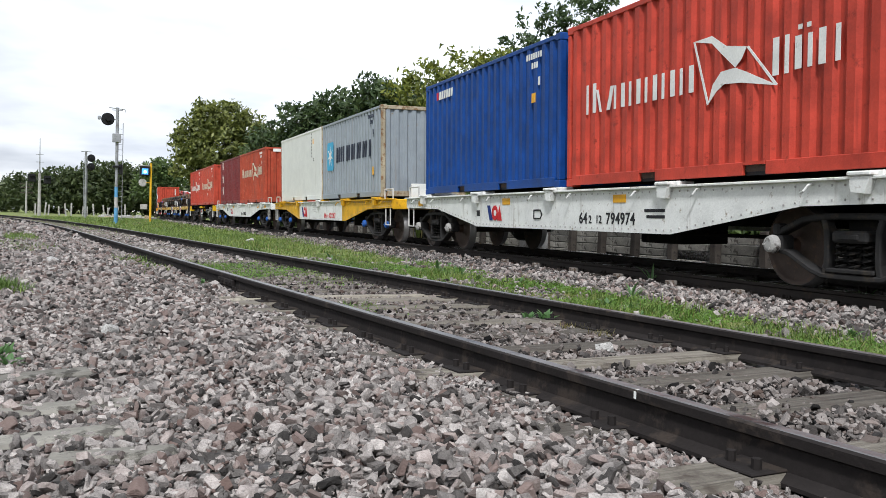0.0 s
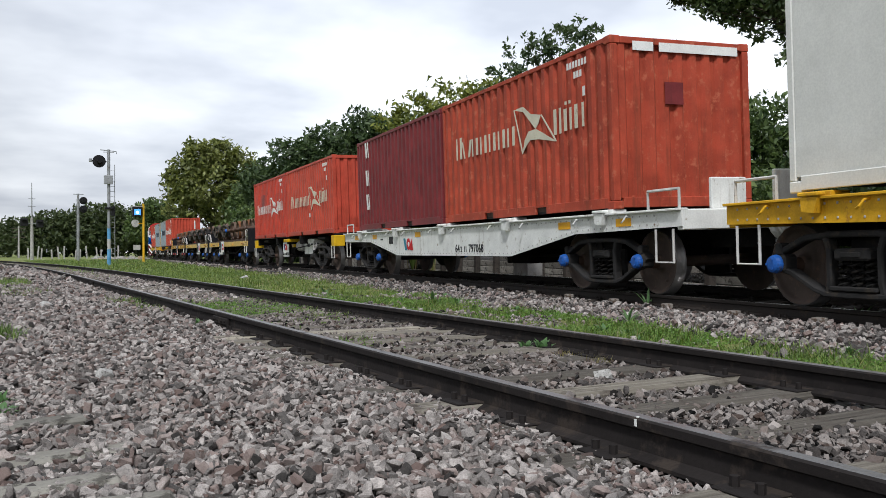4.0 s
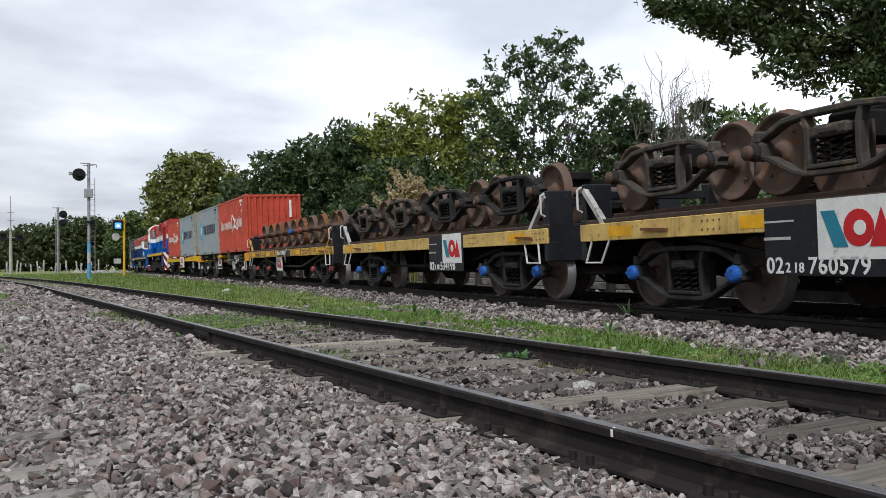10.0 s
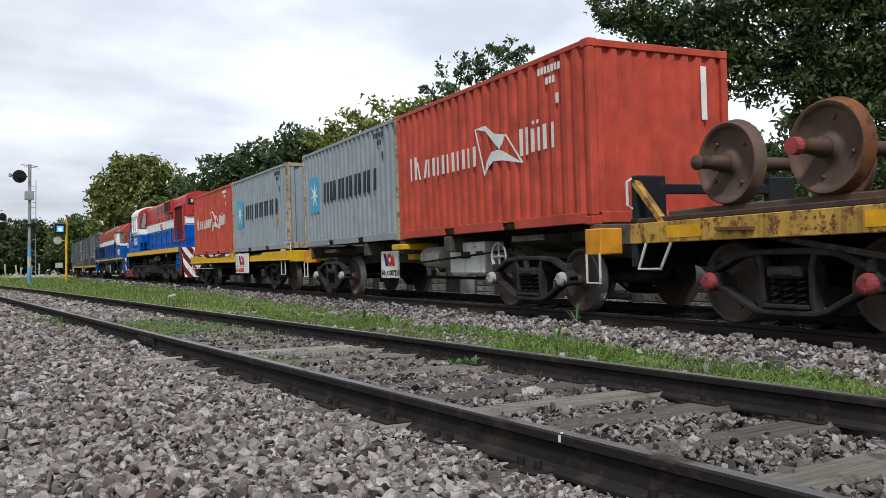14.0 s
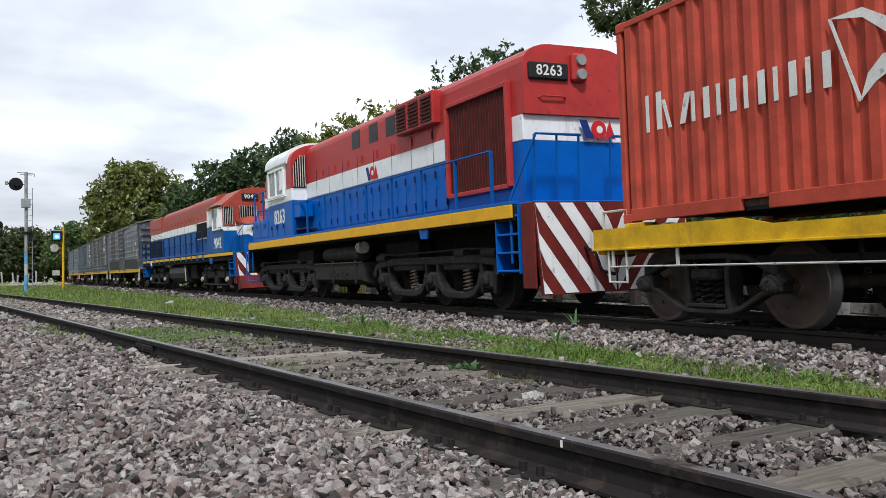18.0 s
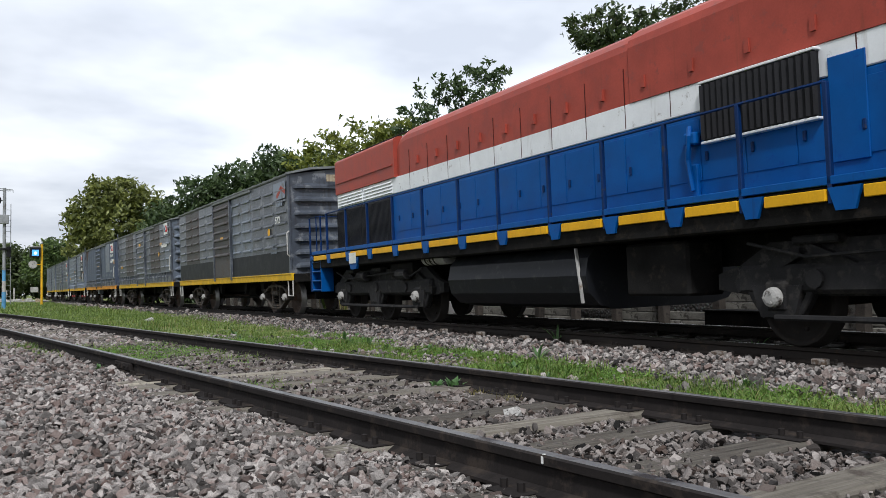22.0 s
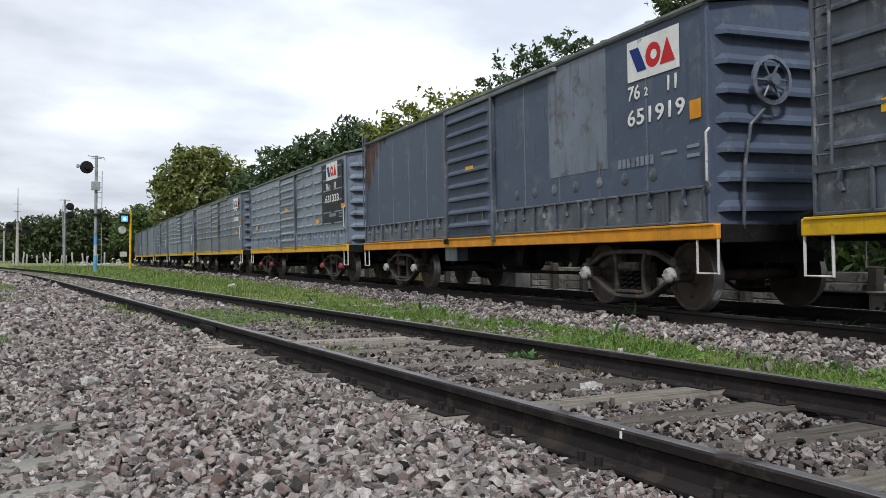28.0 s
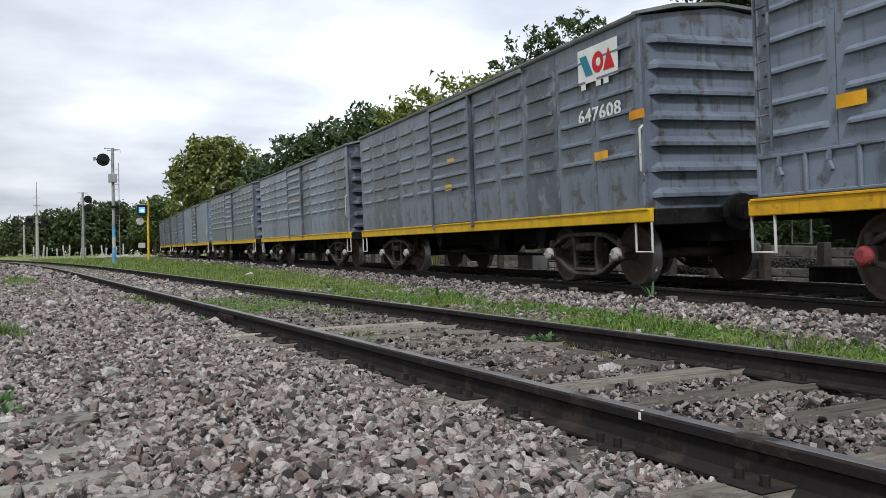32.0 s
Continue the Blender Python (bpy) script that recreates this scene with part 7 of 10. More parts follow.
def loco_bogie(car, x, axles, style):
    b = part("bogie", Geo().box(min(axles) - 0.3, max(axles) + 0.3, -0.55, 0.55, 0.5, 0.8, 0.03), M_BLACK, car, at=shift(x, 0, 0))
    for sd in (0, 1):
        m = TURN if sd else Matrix.Identity(4)
        ax = axles if not sd else [-a for a in axles]
        g = Geo()
        lo, hi = min(ax), max(ax)
        if style == "cast":
            g.strap([(lo - 0.55, 0.58), (lo - 0.42, 0.74), (lo - 0.15, 0.80), (lo + 0.5, 0.84), (hi - 0.5, 0.84), (hi + 0.15, 0.80), (hi + 0.42, 0.74), (hi + 0.55, 0.58)], 1.0, 1.18, 0.15, 0.025)
            so = sorted(ax)
            for a in so:
                g.strap([(a - 0.24, 0.8), (a - 0.22, 0.5), (a - 0.2, 0.28)], 1.02, 1.17, 0.09).strap([(a + 0.24, 0.8), (a + 0.22, 0.5), (a + 0.2, 0.28)], 1.02, 1.17, 0.09)
                g.box(a - 0.16, a + 0.16, 1.0, 1.19, 0.34, 0.64, 0.05)
            for a, c in zip(so[:-1], so[1:]):
                if c - a > 1.3:
                    g.strap([(a + 0.22, 0.60), (a + 0.3, 0.42), (a + 0.48, 0.28), (a + 0.7, 0.23), (c - 0.7, 0.23), (c - 0.48, 0.28), (c - 0.3, 0.42), (c - 0.22, 0.60)], 1.0, 1.19, 0.13, 0.025)
                    g.box(a + 0.42, c - 0.42, 1.02, 1.14, 0.66, 0.8, 0.03)
                else:
                    g.strap([(a + 0.2, 0.34), ((a + c) / 2, 0.27), (c - 0.2, 0.34)], 1.02, 1.17, 0.09)
            g.cyl((lo - 0.3, 1.14, 0.93), (lo + 0.15, 1.14, 0.93), 0.08, 12).cyl((hi - 0.15, 1.14, 0.93), (hi + 0.3, 1.14, 0.93), 0.08, 12).cyl((lo + 0.75, 1.14, 0.95), (lo + 1.1, 1.14, 0.95), 0.07, 12)
            g.tube([(lo - 0.1, 1.16, 1.0), (lo + 0.6, 1.17, 1.02), (hi - 0.5, 1.17, 0.98), (hi + 0.2, 1.16, 1.03)], 0.016)
        else:
            g.box(lo - 0.5, hi + 0.5, 1.02, 1.16, 0.52, 0.80, 0.04)
            g.prism([(lo - 0.55, 0.8), (lo - 0.15, 1.02), (hi + 0.15, 1.02), (hi + 0.55, 0.8), (hi + 0.85, 0.72), (hi + 0.85, 0.56), (hi + 0.4, 0.5), (lo - 0.4, 0.5), (lo - 0.85, 0.56), (lo - 0.85, 0.72)], "y", 0.96, 1.06)
            g.bar([(lo - 0.5, 0.6), (lo + 0.3, 0.95), (lo + 0.8, 0.75)], 1.02, 1.14, 0.12).bar([(hi + 0.5, 0.6), (hi - 0.3, 0.95), (hi - 0.8, 0.75)], 1.02, 1.14, 0.12)
            for a in ax:
                g.prism([(a - 0.3, 0.6), (a + 0.3, 0.6), (a + 0.2, 0.3), (a - 0.2, 0.3)], "y", 1.0, 1.18)
            g.tube([(lo, 1.2, 0.3), (hi, 1.2, 0.3)], 0.03)
            for a in ax:
                g.box(a - 0.14, a + 0.14, 1.04, 1.2, 0.34, 0.66, 0.04)
                g.strap([(a - 0.42, 0.66), (a - 0.3, 0.45), (a - 0.18, 0.3)], 1.04, 1.14, 0.08).strap([(a + 0.42, 0.66), (a + 0.3, 0.45), (a + 0.18, 0.3)], 1.04, 1.14, 0.08)
            for q in (lo + 0.55, hi - 0.45, 0.0):
                g.cyl((q, 1.14, 0.66), (q, 1.2, 0.66), 0.09, 12).box(q - 0.25, q + 0.25, 1.0, 1.18, 0.98, 1.06, 0.02)
            g.tube([(lo - 0.3, 1.2, 1.0), (lo + 0.2, 1.21, 0.86), (lo + 0.9, 1.2, 0.95), (hi - 0.4, 1.21, 0.86), (hi + 0.3, 1.2, 1.02)], 0.018)
            for a in ax[:2]:
                g.cyl((a + 0.35, 1.2, 0.9), (a + 0.75, 1.2, 0.9), 0.1, 12)
        part("side_frame", g, M_LOCODUST, b, at=m)
        so = sorted(ax) if style == "cast" else []
        for a, c in zip(so[:-1], so[1:]):
            mid = (a + c) / 2
            part("spring", coil(mid - (0.3 if style == "cast" and c - a > 1.3 else 0), 1.13, 0.32, 0.70, 0.07, 6, 0.02), M_BRBOGIE, b, at=m)
        for a in (ax if style == "cast" else (ax[0], ax[-1])):
            part("axle_cap", CAPS[M_DKIRON.name if style == "cast" else M_CAPWHITE.name], None, b, at=m @ shift(a, 1.2, 0.49))
    for a in axles:
        w = part("wheelset", WS_LOCO, None, b, at=shift(a, 0, WHEEL_R)); SPIN.append((w, a))
def hazard(car, x, e, z0, z1, hw, band=0.23):
    """Striped pilot plate at the end x."""
    a, b = min(x, x - 0.05 * e), max(x, x - 0.05 * e)
    p = part("pilot_plate", Geo().prism([(-hw, z1), (hw, z1), (hw * 0.92, z0), (-hw * 0.92, z0)], "x", a, b), M_STRIPERED, car)
    for s in (-1, 1):
        for k in range(5):
            run = (z1 - z0) * 0.75; y0 = 0.1 + k * 0.46 - 0.2
            def edge(q, z):
                """Across at height z on a slanted line, held on the plate."""
                f = (z1 - z) / (z1 - z0)
                return min(max(q + run * (0.4 - f), 0.02), hw * (1 - 0.08 * f) - 0.02)
            zs = [z1 - 0.02 - j * (z1 - z0 - 0.04) / 6 for j in range(7)]
            pts = [(s * edge(y0, z), z) for z in zs] + [(s * edge(y0 + band, z), z) for z in zs[::-1]]
            if max(abs(p[0]) for p in pts) - min(abs(p[0]) for p in pts) > 0.1:
                part("white_stripe", Geo().prism(pts, "x", x + 0.004 * e, x + 0.012 * e), M_LWHITE, p)
    part("side_stripe", Geo().box(min(x, x - 0.35 * e), max(x, x - 0.35 * e), hw - 0.03, hw, z0 + 0.1, z1, 0.01), M_STRIPERED, car)
def steps(car, x, e, hw, z0, z1, mat):
    for s in (1, -1):
        g = Geo()
        y0, y1 = (hw - 0.3, hw) if s > 0 else (-hw, -hw + 0.3)
        for k in range(4):
            z = z0 + k * (z1 - z0) / 3.6
            g.box(x - 0.32, x + 0.32, y0, y1, z, z + 0.035, 0.008)
        for xx in (x - 0.34, x + 0.31):
            g.box(xx, xx + 0.03, y0, y1, z0 - 0.02, z1)
        part("steps", g, mat, car)
def handrail(car, xs, y, z0, z1, mat, r=0.022):
    for s in (1, -1):
        g = Geo().tube([(xs[0], y * s, z1), (xs[-1], y * s, z1)], r)
        part("handrail", g, mat, car)
        for x in xs:
            part("handrail_post", Geo().box(x - 0.025, x + 0.025, y * s - 0.03, y * s + 0.02, z0, z1, 0.008), mat, car)
def engine_one():
    """Hood unit: narrow long hood with walkway rails, full-width cab, high short hood."""
    c = thing("diesel_locomotive", "red, white and blue hood-type diesel locomotive with yellow sill", "locomotive", "engines of the train")
    hw = 1.0
    part("frame", Geo().box(-7.9, 8.0, -1.42, 1.42, 1.37, 1.62, 0.02), M_BLACK, c)
    for s in (1, -1):
        part("yellow_sill", Geo().box(-7.85, 8.0, min(1.42 * s, 1.46 * s), max(1.42 * s, 1.46 * s), 1.42, 1.62, 0.008), M_LYEL, c)
        part("walkway_edge", Geo().box(-7.85, 8.0, min(1.3 * s, 1.455 * s), max(1.3 * s, 1.455 * s), 1.62, 1.67, 0.006), M_LBLUE, c)
    part("walkway", Geo().box(-7.85, 8.0, -1.3, 1.3, 1.62, 1.65), M_LBLUE, c)
    # long hood in three bands of colour
    part("lower_hood", Geo().box(-7.55, 3.3, -hw, hw, 1.65, 2.63, 0.02), M_LBLUE, c)
    part("white_band", Geo().box(-7.55, 3.3, -hw - 0.004, hw + 0.004, 2.63, 3.03, 0.01), M_LWHITE, c)
    part("upper_hood", Geo().prism(arch(hw, 3.03, 4.12, 0.5), "x", -7.55, 3.3), M_LRED, c)
    # doors with handles along the lower hood
    for s in (0, 1):
        m = TURN if s else Matrix.Identity(4)
        for k in range(17):
            x = -4.75 + k * 0.45
            if s:
                x = -x
            d = part("hood_door", Geo().box(x - 0.215, x + 0.215, hw, hw + 0.014, 1.76, 2.58, 0.005), M_LBLUE, c, at=m)
            part("handle", Geo().tube([(x + 0.13, hw + 0.012, 2.34), (x + 0.13, hw + 0.05, 2.33), (x + 0.13, hw + 0.05, 2.2), (x + 0.13, hw + 0.012, 2.19)], 0.01, 5), M_LBLUE, d)
            for z in (1.84, 2.36):
                part("hinge", Geo().box(x - 0.235, x - 0.195, hw + 0.016, hw + 0.036, z, z + 0.13), M_NAVY, d)
        for k in range(10):
            x = (-6.4 + k * 0.98) * (-1 if s else 1)
            part("panel_seam", Geo().box(x - 0.005, x + 0.005, hw + 0.002, hw + 0.008, 2.6, 3.3), M_MARKNAVY, c, at=m)
        for k in range(9):
            x = -5.3 + k * 0.9
            part("roof_latch", Geo().box(x - 0.02, x + 0.02, hw, hw + 0.03, 3.10, 3.26), M_LRED, c, at=m)
        for x in (-0.48, -1.53, -2.48):
            xx = -x if s else x
            part("small_window", Geo().box(xx - 0.24, xx + 0.24, hw - 0.03, hw + 0.006, 3.46, 3.86), M_DARKGLASS, c, at=m)
        # radiator grille with raised frame
        a, b = (-7.2, -5.12) if not s else (5.12, 7.2)
        g = part("radiator_grille", Geo().box(a, b, hw, hw + 0.03, 1.98, 3.55, 0.01), M_GRILLE, c, "dark red mesh grille", at=m)
        fr = Geo()
        for q in (a, b):
            fr.box(q - 0.05, q + 0.05, hw, hw + 0.09, 1.94, 3.6, 0.012)
        fr.box(a, b, hw, hw + 0.09, 1.92, 2.0, 0.012).box(a, b, hw, hw + 0.09, 3.52, 3.6, 0.012)
        part("grille_frame", fr, M_LRED, g)
        w = Geo()
        for k in range(22):
            q = a + 0.06 + k * (b - a - 0.12) / 21
            w.box(q - 0.005, q + 0.005, hw + 0.03, hw + 0.04, 2.0, 3.52)
        tagged(part("grille_mesh", w, M_GRILLERED, g), kind="stuff")
        # louvred intake box
        a, b = (-4.78, -3.1) if not s else (3.1, 4.78)
        q = part("intake_box", Geo().box(a, b, hw - 0.1, hw + 0.16, 3.34, 3.95, 0.02), M_LRED, c, at=m)
        lv = Geo()
        for j in range(3):
            u0, u1 = a + 0.06 + j * (b - a) / 3, a - 0.06 + (j + 1) * (b - a) / 3
            for k in range(7):
                z = 3.41 + k * 0.07
                lv.prism([(hw + 0.16, z), (hw + 0.19, z), (hw + 0.16, z + 0.06)], "x", u0, u1)
        part("louvres", lv, M_GRILLE, q)
    # rear hood end
    part("hood_end", Geo().prism(arch(hw, 3.03, 4.12, 0.5), "x", -7.62, -7.55), M_LRED, c)
    part("number_board", Geo().box(-7.68, -7.6, 0.2, 0.92, 3.56, 3.82, 0.02), M_MARKBLACK, c)
    words("8263", c, M_MARKWHITE, -7.684, 0.56, 3.69, 0.17, way=ENDW)
    part("lamp_housing", Geo().box(-7.72, -7.6, -0.14, 0.14, 3.55, 4.0, 0.04), M_LRED, c)
    for z in (3.66, 3.88):
        part("headlight", Geo().cyl((-7.77, 0, z), (-7.7, 0, z), 0.085, 14), M_PALEGLASS, c)
    emblem(c, -7.63, -0.35, 2.82, 0.8, False, way="end"); emblem(c, -1.4, hw + 0.006, 2.81, 0.78, False)
    part("end_grab", Geo().tube([(-7.62, 0.75, 3.28), (-7.68, 0.7, 3.3), (-7.68, 0.3, 3.3), (-7.62, 0.25, 3.28)], 0.016), M_LRED, c)
    # cab
    ch = 1.42
    part("cab_lower", Geo().box(3.3, 5.65, -ch, ch, 1.65, 2.6, 0.02), M_LBLUE, c)
    part("cab_middle", Geo().box(3.3, 5.65, -ch + 0.002, ch - 0.002, 2.6, 2.93, 0.01), M_LWHITE, c)
    part("cab_upper", Geo().prism(arch(ch - 0.004, 2.93, 4.1, 0.75, 7), "x", 3.3, 3.78), M_LRED, c)
    part("cab_side", Geo().prism(arch(ch, 2.93, 4.14, 0.75, 7), "x", 3.78, 5.65), M_LWHITE, c, "white window wall and curved roof")
    part("cab_roof", Geo().prism(arch(ch + 0.035, 3.62, 4.18, 0.78, 7), "x", 3.6, 5.74), M_LWHITE, c, "white curved cab roof")
    part("roof_gutter", Geo().tube([(3.62, ch + 0.04, 3.64), (5.72, ch + 0.04, 3.64)], 0.018), M_STEELPALE, c)
    for k in (4.1, 4.75, 5.3):
        part("locker_latch", Geo().box(k - 0.02, k + 0.02, ch, ch + 0.035, 1.9, 2.02, 0.006).box(k - 0.006, k + 0.006, ch, ch + 0.006, 1.7, 2.0), M_NAVY, c)
    for s in (0, 1):
        m = TURN if s else Matrix.Identity(4)
        x0, x1 = (3.9, 5.42) if not s else (-5.42, -3.9)
        fr = Geo()
        for q in (x0, (x0 + x1) / 2 - 0.03, x1 - 0.06):
            fr.box(q, q + 0.06, ch - 0.02, ch + 0.06, 2.80, 3.54, 0.01)
        for z in (2.78, 3.50):
            fr.box(x0, x1, ch - 0.02, ch + 0.065, z, z + 0.06, 0.01)
        w = part("cab_window", fr, M_LWHITE, c, "white steel window frame", at=m)
        for k in (0, 1):
            a = x0 + 0.055 + k * (x1 - x0) / 2
            part("pane", Geo().box(a, a + (x1 - x0) / 2 - 0.08, ch + 0.004, ch + 0.02, 2.83, 3.51), M_PALEGLASS, w)
        part("sill_tube", Geo().tube([(x0 - 0.2, ch + 0.03, 2.76), (x0 - 0.1, ch + 0.1, 2.74), (x1 + 0.04, ch + 0.1, 2.74), (x1 + 0.1, ch + 0.03, 2.77)], 0.022), M_LWHITE, w)
        b = x0 + 0.02 if not s else x1 - 0.18
        part("wind_deflector", Geo().box(b, b + 0.16, ch + 0.09, ch + 0.11, 2.92, 3.46, 0.03).box(b + 0.04, b + 0.06, ch + 0.05, ch + 0.09, 2.95, 3.44), M_LWHITE, w)
        part("window_hinge", Geo().cyl((x1 + 0.06, ch + 0.04, 2.8), (x1 + 0.06, ch + 0.04, 3.5), 0.03, 8) if not s else Geo().cyl((x0 - 0.06, ch + 0.04, 2.8), (x0 - 0.06, ch + 0.04, 3.5), 0.03, 8), M_STEELPALE, w)
    # barred window in the cab's rear wall
    part("rear_window", Geo().prism([(1.02, 2.95), (1.37, 2.95), (1.37, 3.45), (1.27, 3.7), (1.02, 3.8)], "x", 3.27, 3.30), M_DARKGLASS, c)
    for k in range(6):
        part("window_bar", Geo().tube([(3.24, 1.05 + k * 0.062, 2.96), (3.24, 1.05 + k * 0.062, 3.8 - max(0, k - 2) * 0.09)], 0.012, 5), M_HAND, c)
    part("seat_box", Geo().box(2.72, 3.28, 1.02, 1.38, 2.12, 2.49, 0.02), M_LBLUE, c)
    part("shelf", Geo().box(2.5, 3.28, 1.02, 1.34, 1.80, 1.84, 0.008), M_DECK, c)
    words("8263", c, M_MARKWHITE, 4.5, ch + 0.004, 2.22, 0.40, 0.92)
    # short hood
    part("short_hood_lower", Geo().box(5.65, 7.78, -0.95, 0.95, 1.65, 2.67, 0.03), M_LBLUE, c)
    part("short_hood_band", Geo().box(5.65, 7.782, -0.953, 0.953, 2.67, 3.02, 0.03), M_LWHITE, c)
    part("short_hood_upper", loft([(5.65, 0.95, 3.02, 4.08, 0.4), (6.4, 0.95, 3.02, 4.06, 0.4), (6.95, 0.95, 3.02, 4.0, 0.4), (7.25, 0.95, 3.02, 3.91, 0.4), (7.48, 0.95, 3.02, 3.8, 0.4), (7.64, 0.95, 3.02, 3.68, 0.38), (7.74, 0.945, 3.02, 3.54, 0.34), (7.78, 0.94, 3.02, 3.4, 0.25)]), M_LRED, c)
    bb = part("battery_box", Geo().box(5.65, 7.57, -1.4, 1.4, 1.66, 2.27, 0.02), M_LBLUE, c)
    for x in (6.15, 7.05):
        part("vent_lid", Geo().box(x - 0.4, x + 0.4, 1.4, 1.415, 1.74, 2.2, 0.006), M_LBLUE, bb)
        g = Geo()
        for k in range(3):
            g.box(x - 0.12, x + 0.12, 1.415, 1.43, 2.02 + k * 0.05, 2.035 + k * 0.05)
        part("vent_slots", g, M_NAVY, bb)
    part("roof_horn", Geo().cyl((6.9, 0.62, 4.02), (7.5, 0.62, 4.05), 0.035, 10, 0.09).cyl((6.9, 0.4, 3.98), (7.38, 0.4, 4.0), 0.035, 10, 0.085).cyl((6.95, 0.55, 3.86), (7.3, 0.72, 3.86), 0.05, 8).box(6.8, 7.0, 0.3, 0.72, 3.84, 4.04, 0.02), M_LRED, c)
    handrail(c, [3.28, 2.21, 0.85, -0.51, -1.87, -3.23, -4.6, -5.95, -7.15], 1.36, 1.64, 2.5, M_LBLUETWO)
    handrail(c, [5.68, 6.45, 7.42], 1.36, 2.25, 3.1, M_LBLUETWO)
    for e in (-1, 1):
        x = 7.85 * e
        for s in (1, -1):
            part("corner_handrail", Geo().tube([(x - 0.1 * e, 1.4 * s, 0.75), (x - 0.1 * e, 1.4 * s, 1.7), (x + 0.2 * e, 1.1 * s, 2.65), (x + 0.2 * e, 0.3 * s, 2.65)], 0.022), M_LBLUETWO, c)
            for k in range(3):
                part("end_rail_post", Geo().tube([(x + 0.1 * e, (0.3 + 0.4 * k) * s, 1.6), (x + 0.15 * e, (0.3 + 0.4 * k) * s, 2.65)], 0.018), M_LBLUETWO, c)
        if e < 0:
            steps(c, -7.65, e, 1.42, 0.62, 1.6, M_LBLUE)
            hazard(c, -8.4, e, 0.28, 1.62, 1.42)
        else:
            for s in (1, -1):
                for k in range(4):
                    part("stair_tread", Geo().box(8.16, 8.46, min(1.0 * s, 1.43 * s), max(1.0 * s, 1.43 * s), 0.42 + k * 0.29, 0.46 + k * 0.29, 0.006), M_LBLUE, c)
                for y in (1.0, 1.41):
                    part("stair_side", Geo().box(8.14, 8.19, min(y * s, (y + 0.03) * s), max(y * s, (y + 0.03) * s), 0.4, 1.62, 0.006).box(8.43, 8.48, min(y * s, (y + 0.03) * s), max(y * s, (y + 0.03) * s), 0.4, 1.62, 0.006), M_LBLUE, c)
                part("stair_back", Geo().box(8.13, 8.15, min(1.0 * s, 1.43 * s), max(1.0 * s, 1.43 * s), 0.7, 1.62), M_BLACK, c)
            part("pilot_plate", Geo().prism([(-0.96, 1.6), (0.96, 1.6), (0.9, 0.3), (-0.9, 0.3)], "x", 8.5, 8.55), M_BLACK, c)
        part("end_platform", Geo().box(min(8.35 * e, 7.8 * e), max(8.35 * e, 7.8 * e), -1.35, 1.35, 1.54, 1.64, 0.01), M_LBLUE, c)
        part("coupler", Geo().cyl((8.3 * e, 0, 0.98), (8.75 * e, 0, 0.98), 0.2, 16).box(min(8.7 * e, 9.0 * e), max(8.7 * e, 9.0 * e), -0.14, 0.14, 0.84, 1.12, 0.04), M_STRIPERED, c)
        part("air_hose", Geo().tube([(8.4 * e, 0.55, 0.95), (8.65 * e, 0.55, 0.85), (8.7 * e, 0.5, 0.6), (8.9 * e, 0.42, 0.55)], 0.025), M_BLACK, c)
    part("fuel_tank", Geo().prism([(-1.3, 0.88), (-1.3, 0.5), (-0.9, 0.36), (0.9, 0.36), (1.3, 0.5), (1.3, 0.88)], "x", -1.2, 1.87), M_DKIRON, c)
    part("tank_lip", Geo().box(-1.22, 1.89, 1.22, 1.33, 0.865, 0.89, 0.006), M_BRBOGIE, c)
    for x in (-0.97, 0.53):
        part("tank_strap", Geo().box(x - 0.03, x + 0.03, 1.3, 1.33, 0.42, 0.93), M_DKIRON, c)
    for x in (-0.4, 0.2):
        part("tank_fitting", Geo().cyl((x, 1.3, 0.65), (x, 1.34, 0.65), 0.05), M_DKIRON, c)
    part("air_reservoir", Geo().cyl((1.37, 1.1, 1.08), (-1.0, 1.1, 1.08), 0.17, 16), M_DKIRON, c)
    part("bell_cap", Geo().cyl((-1.05, 1.2, 1.2), (-1.25, 1.2, 1.2), 0.13, 14), M_CAPWHITE, c)
    part("blue_bracket", Geo().prism([(-4.95, 1.42), (-4.55, 1.42), (-4.62, 1.24), (-4.88, 1.24)], "y", 1.38, 1.42), M_LBLUE, c)
    part("underside_clutter", Geo().box(2.3, 3.6, 0.8, 1.2, 0.95, 1.25, 0.02).box(-3.6, -2.0, 0.7, 1.0, 0.9, 1.25, 0.02).box(-7.7, 7.7, -0.6, 0.6, 0.85, 1.38), M_BLACK, c)
    loco_bogie(c, -4.45, [-2.13, -0.05, 2.2], "cast"); loco_bogie(c, 4.95, [-2.32, -0.04, 2.32], "cast")
    rides(c, 142.65, 4.7)
engine_one()
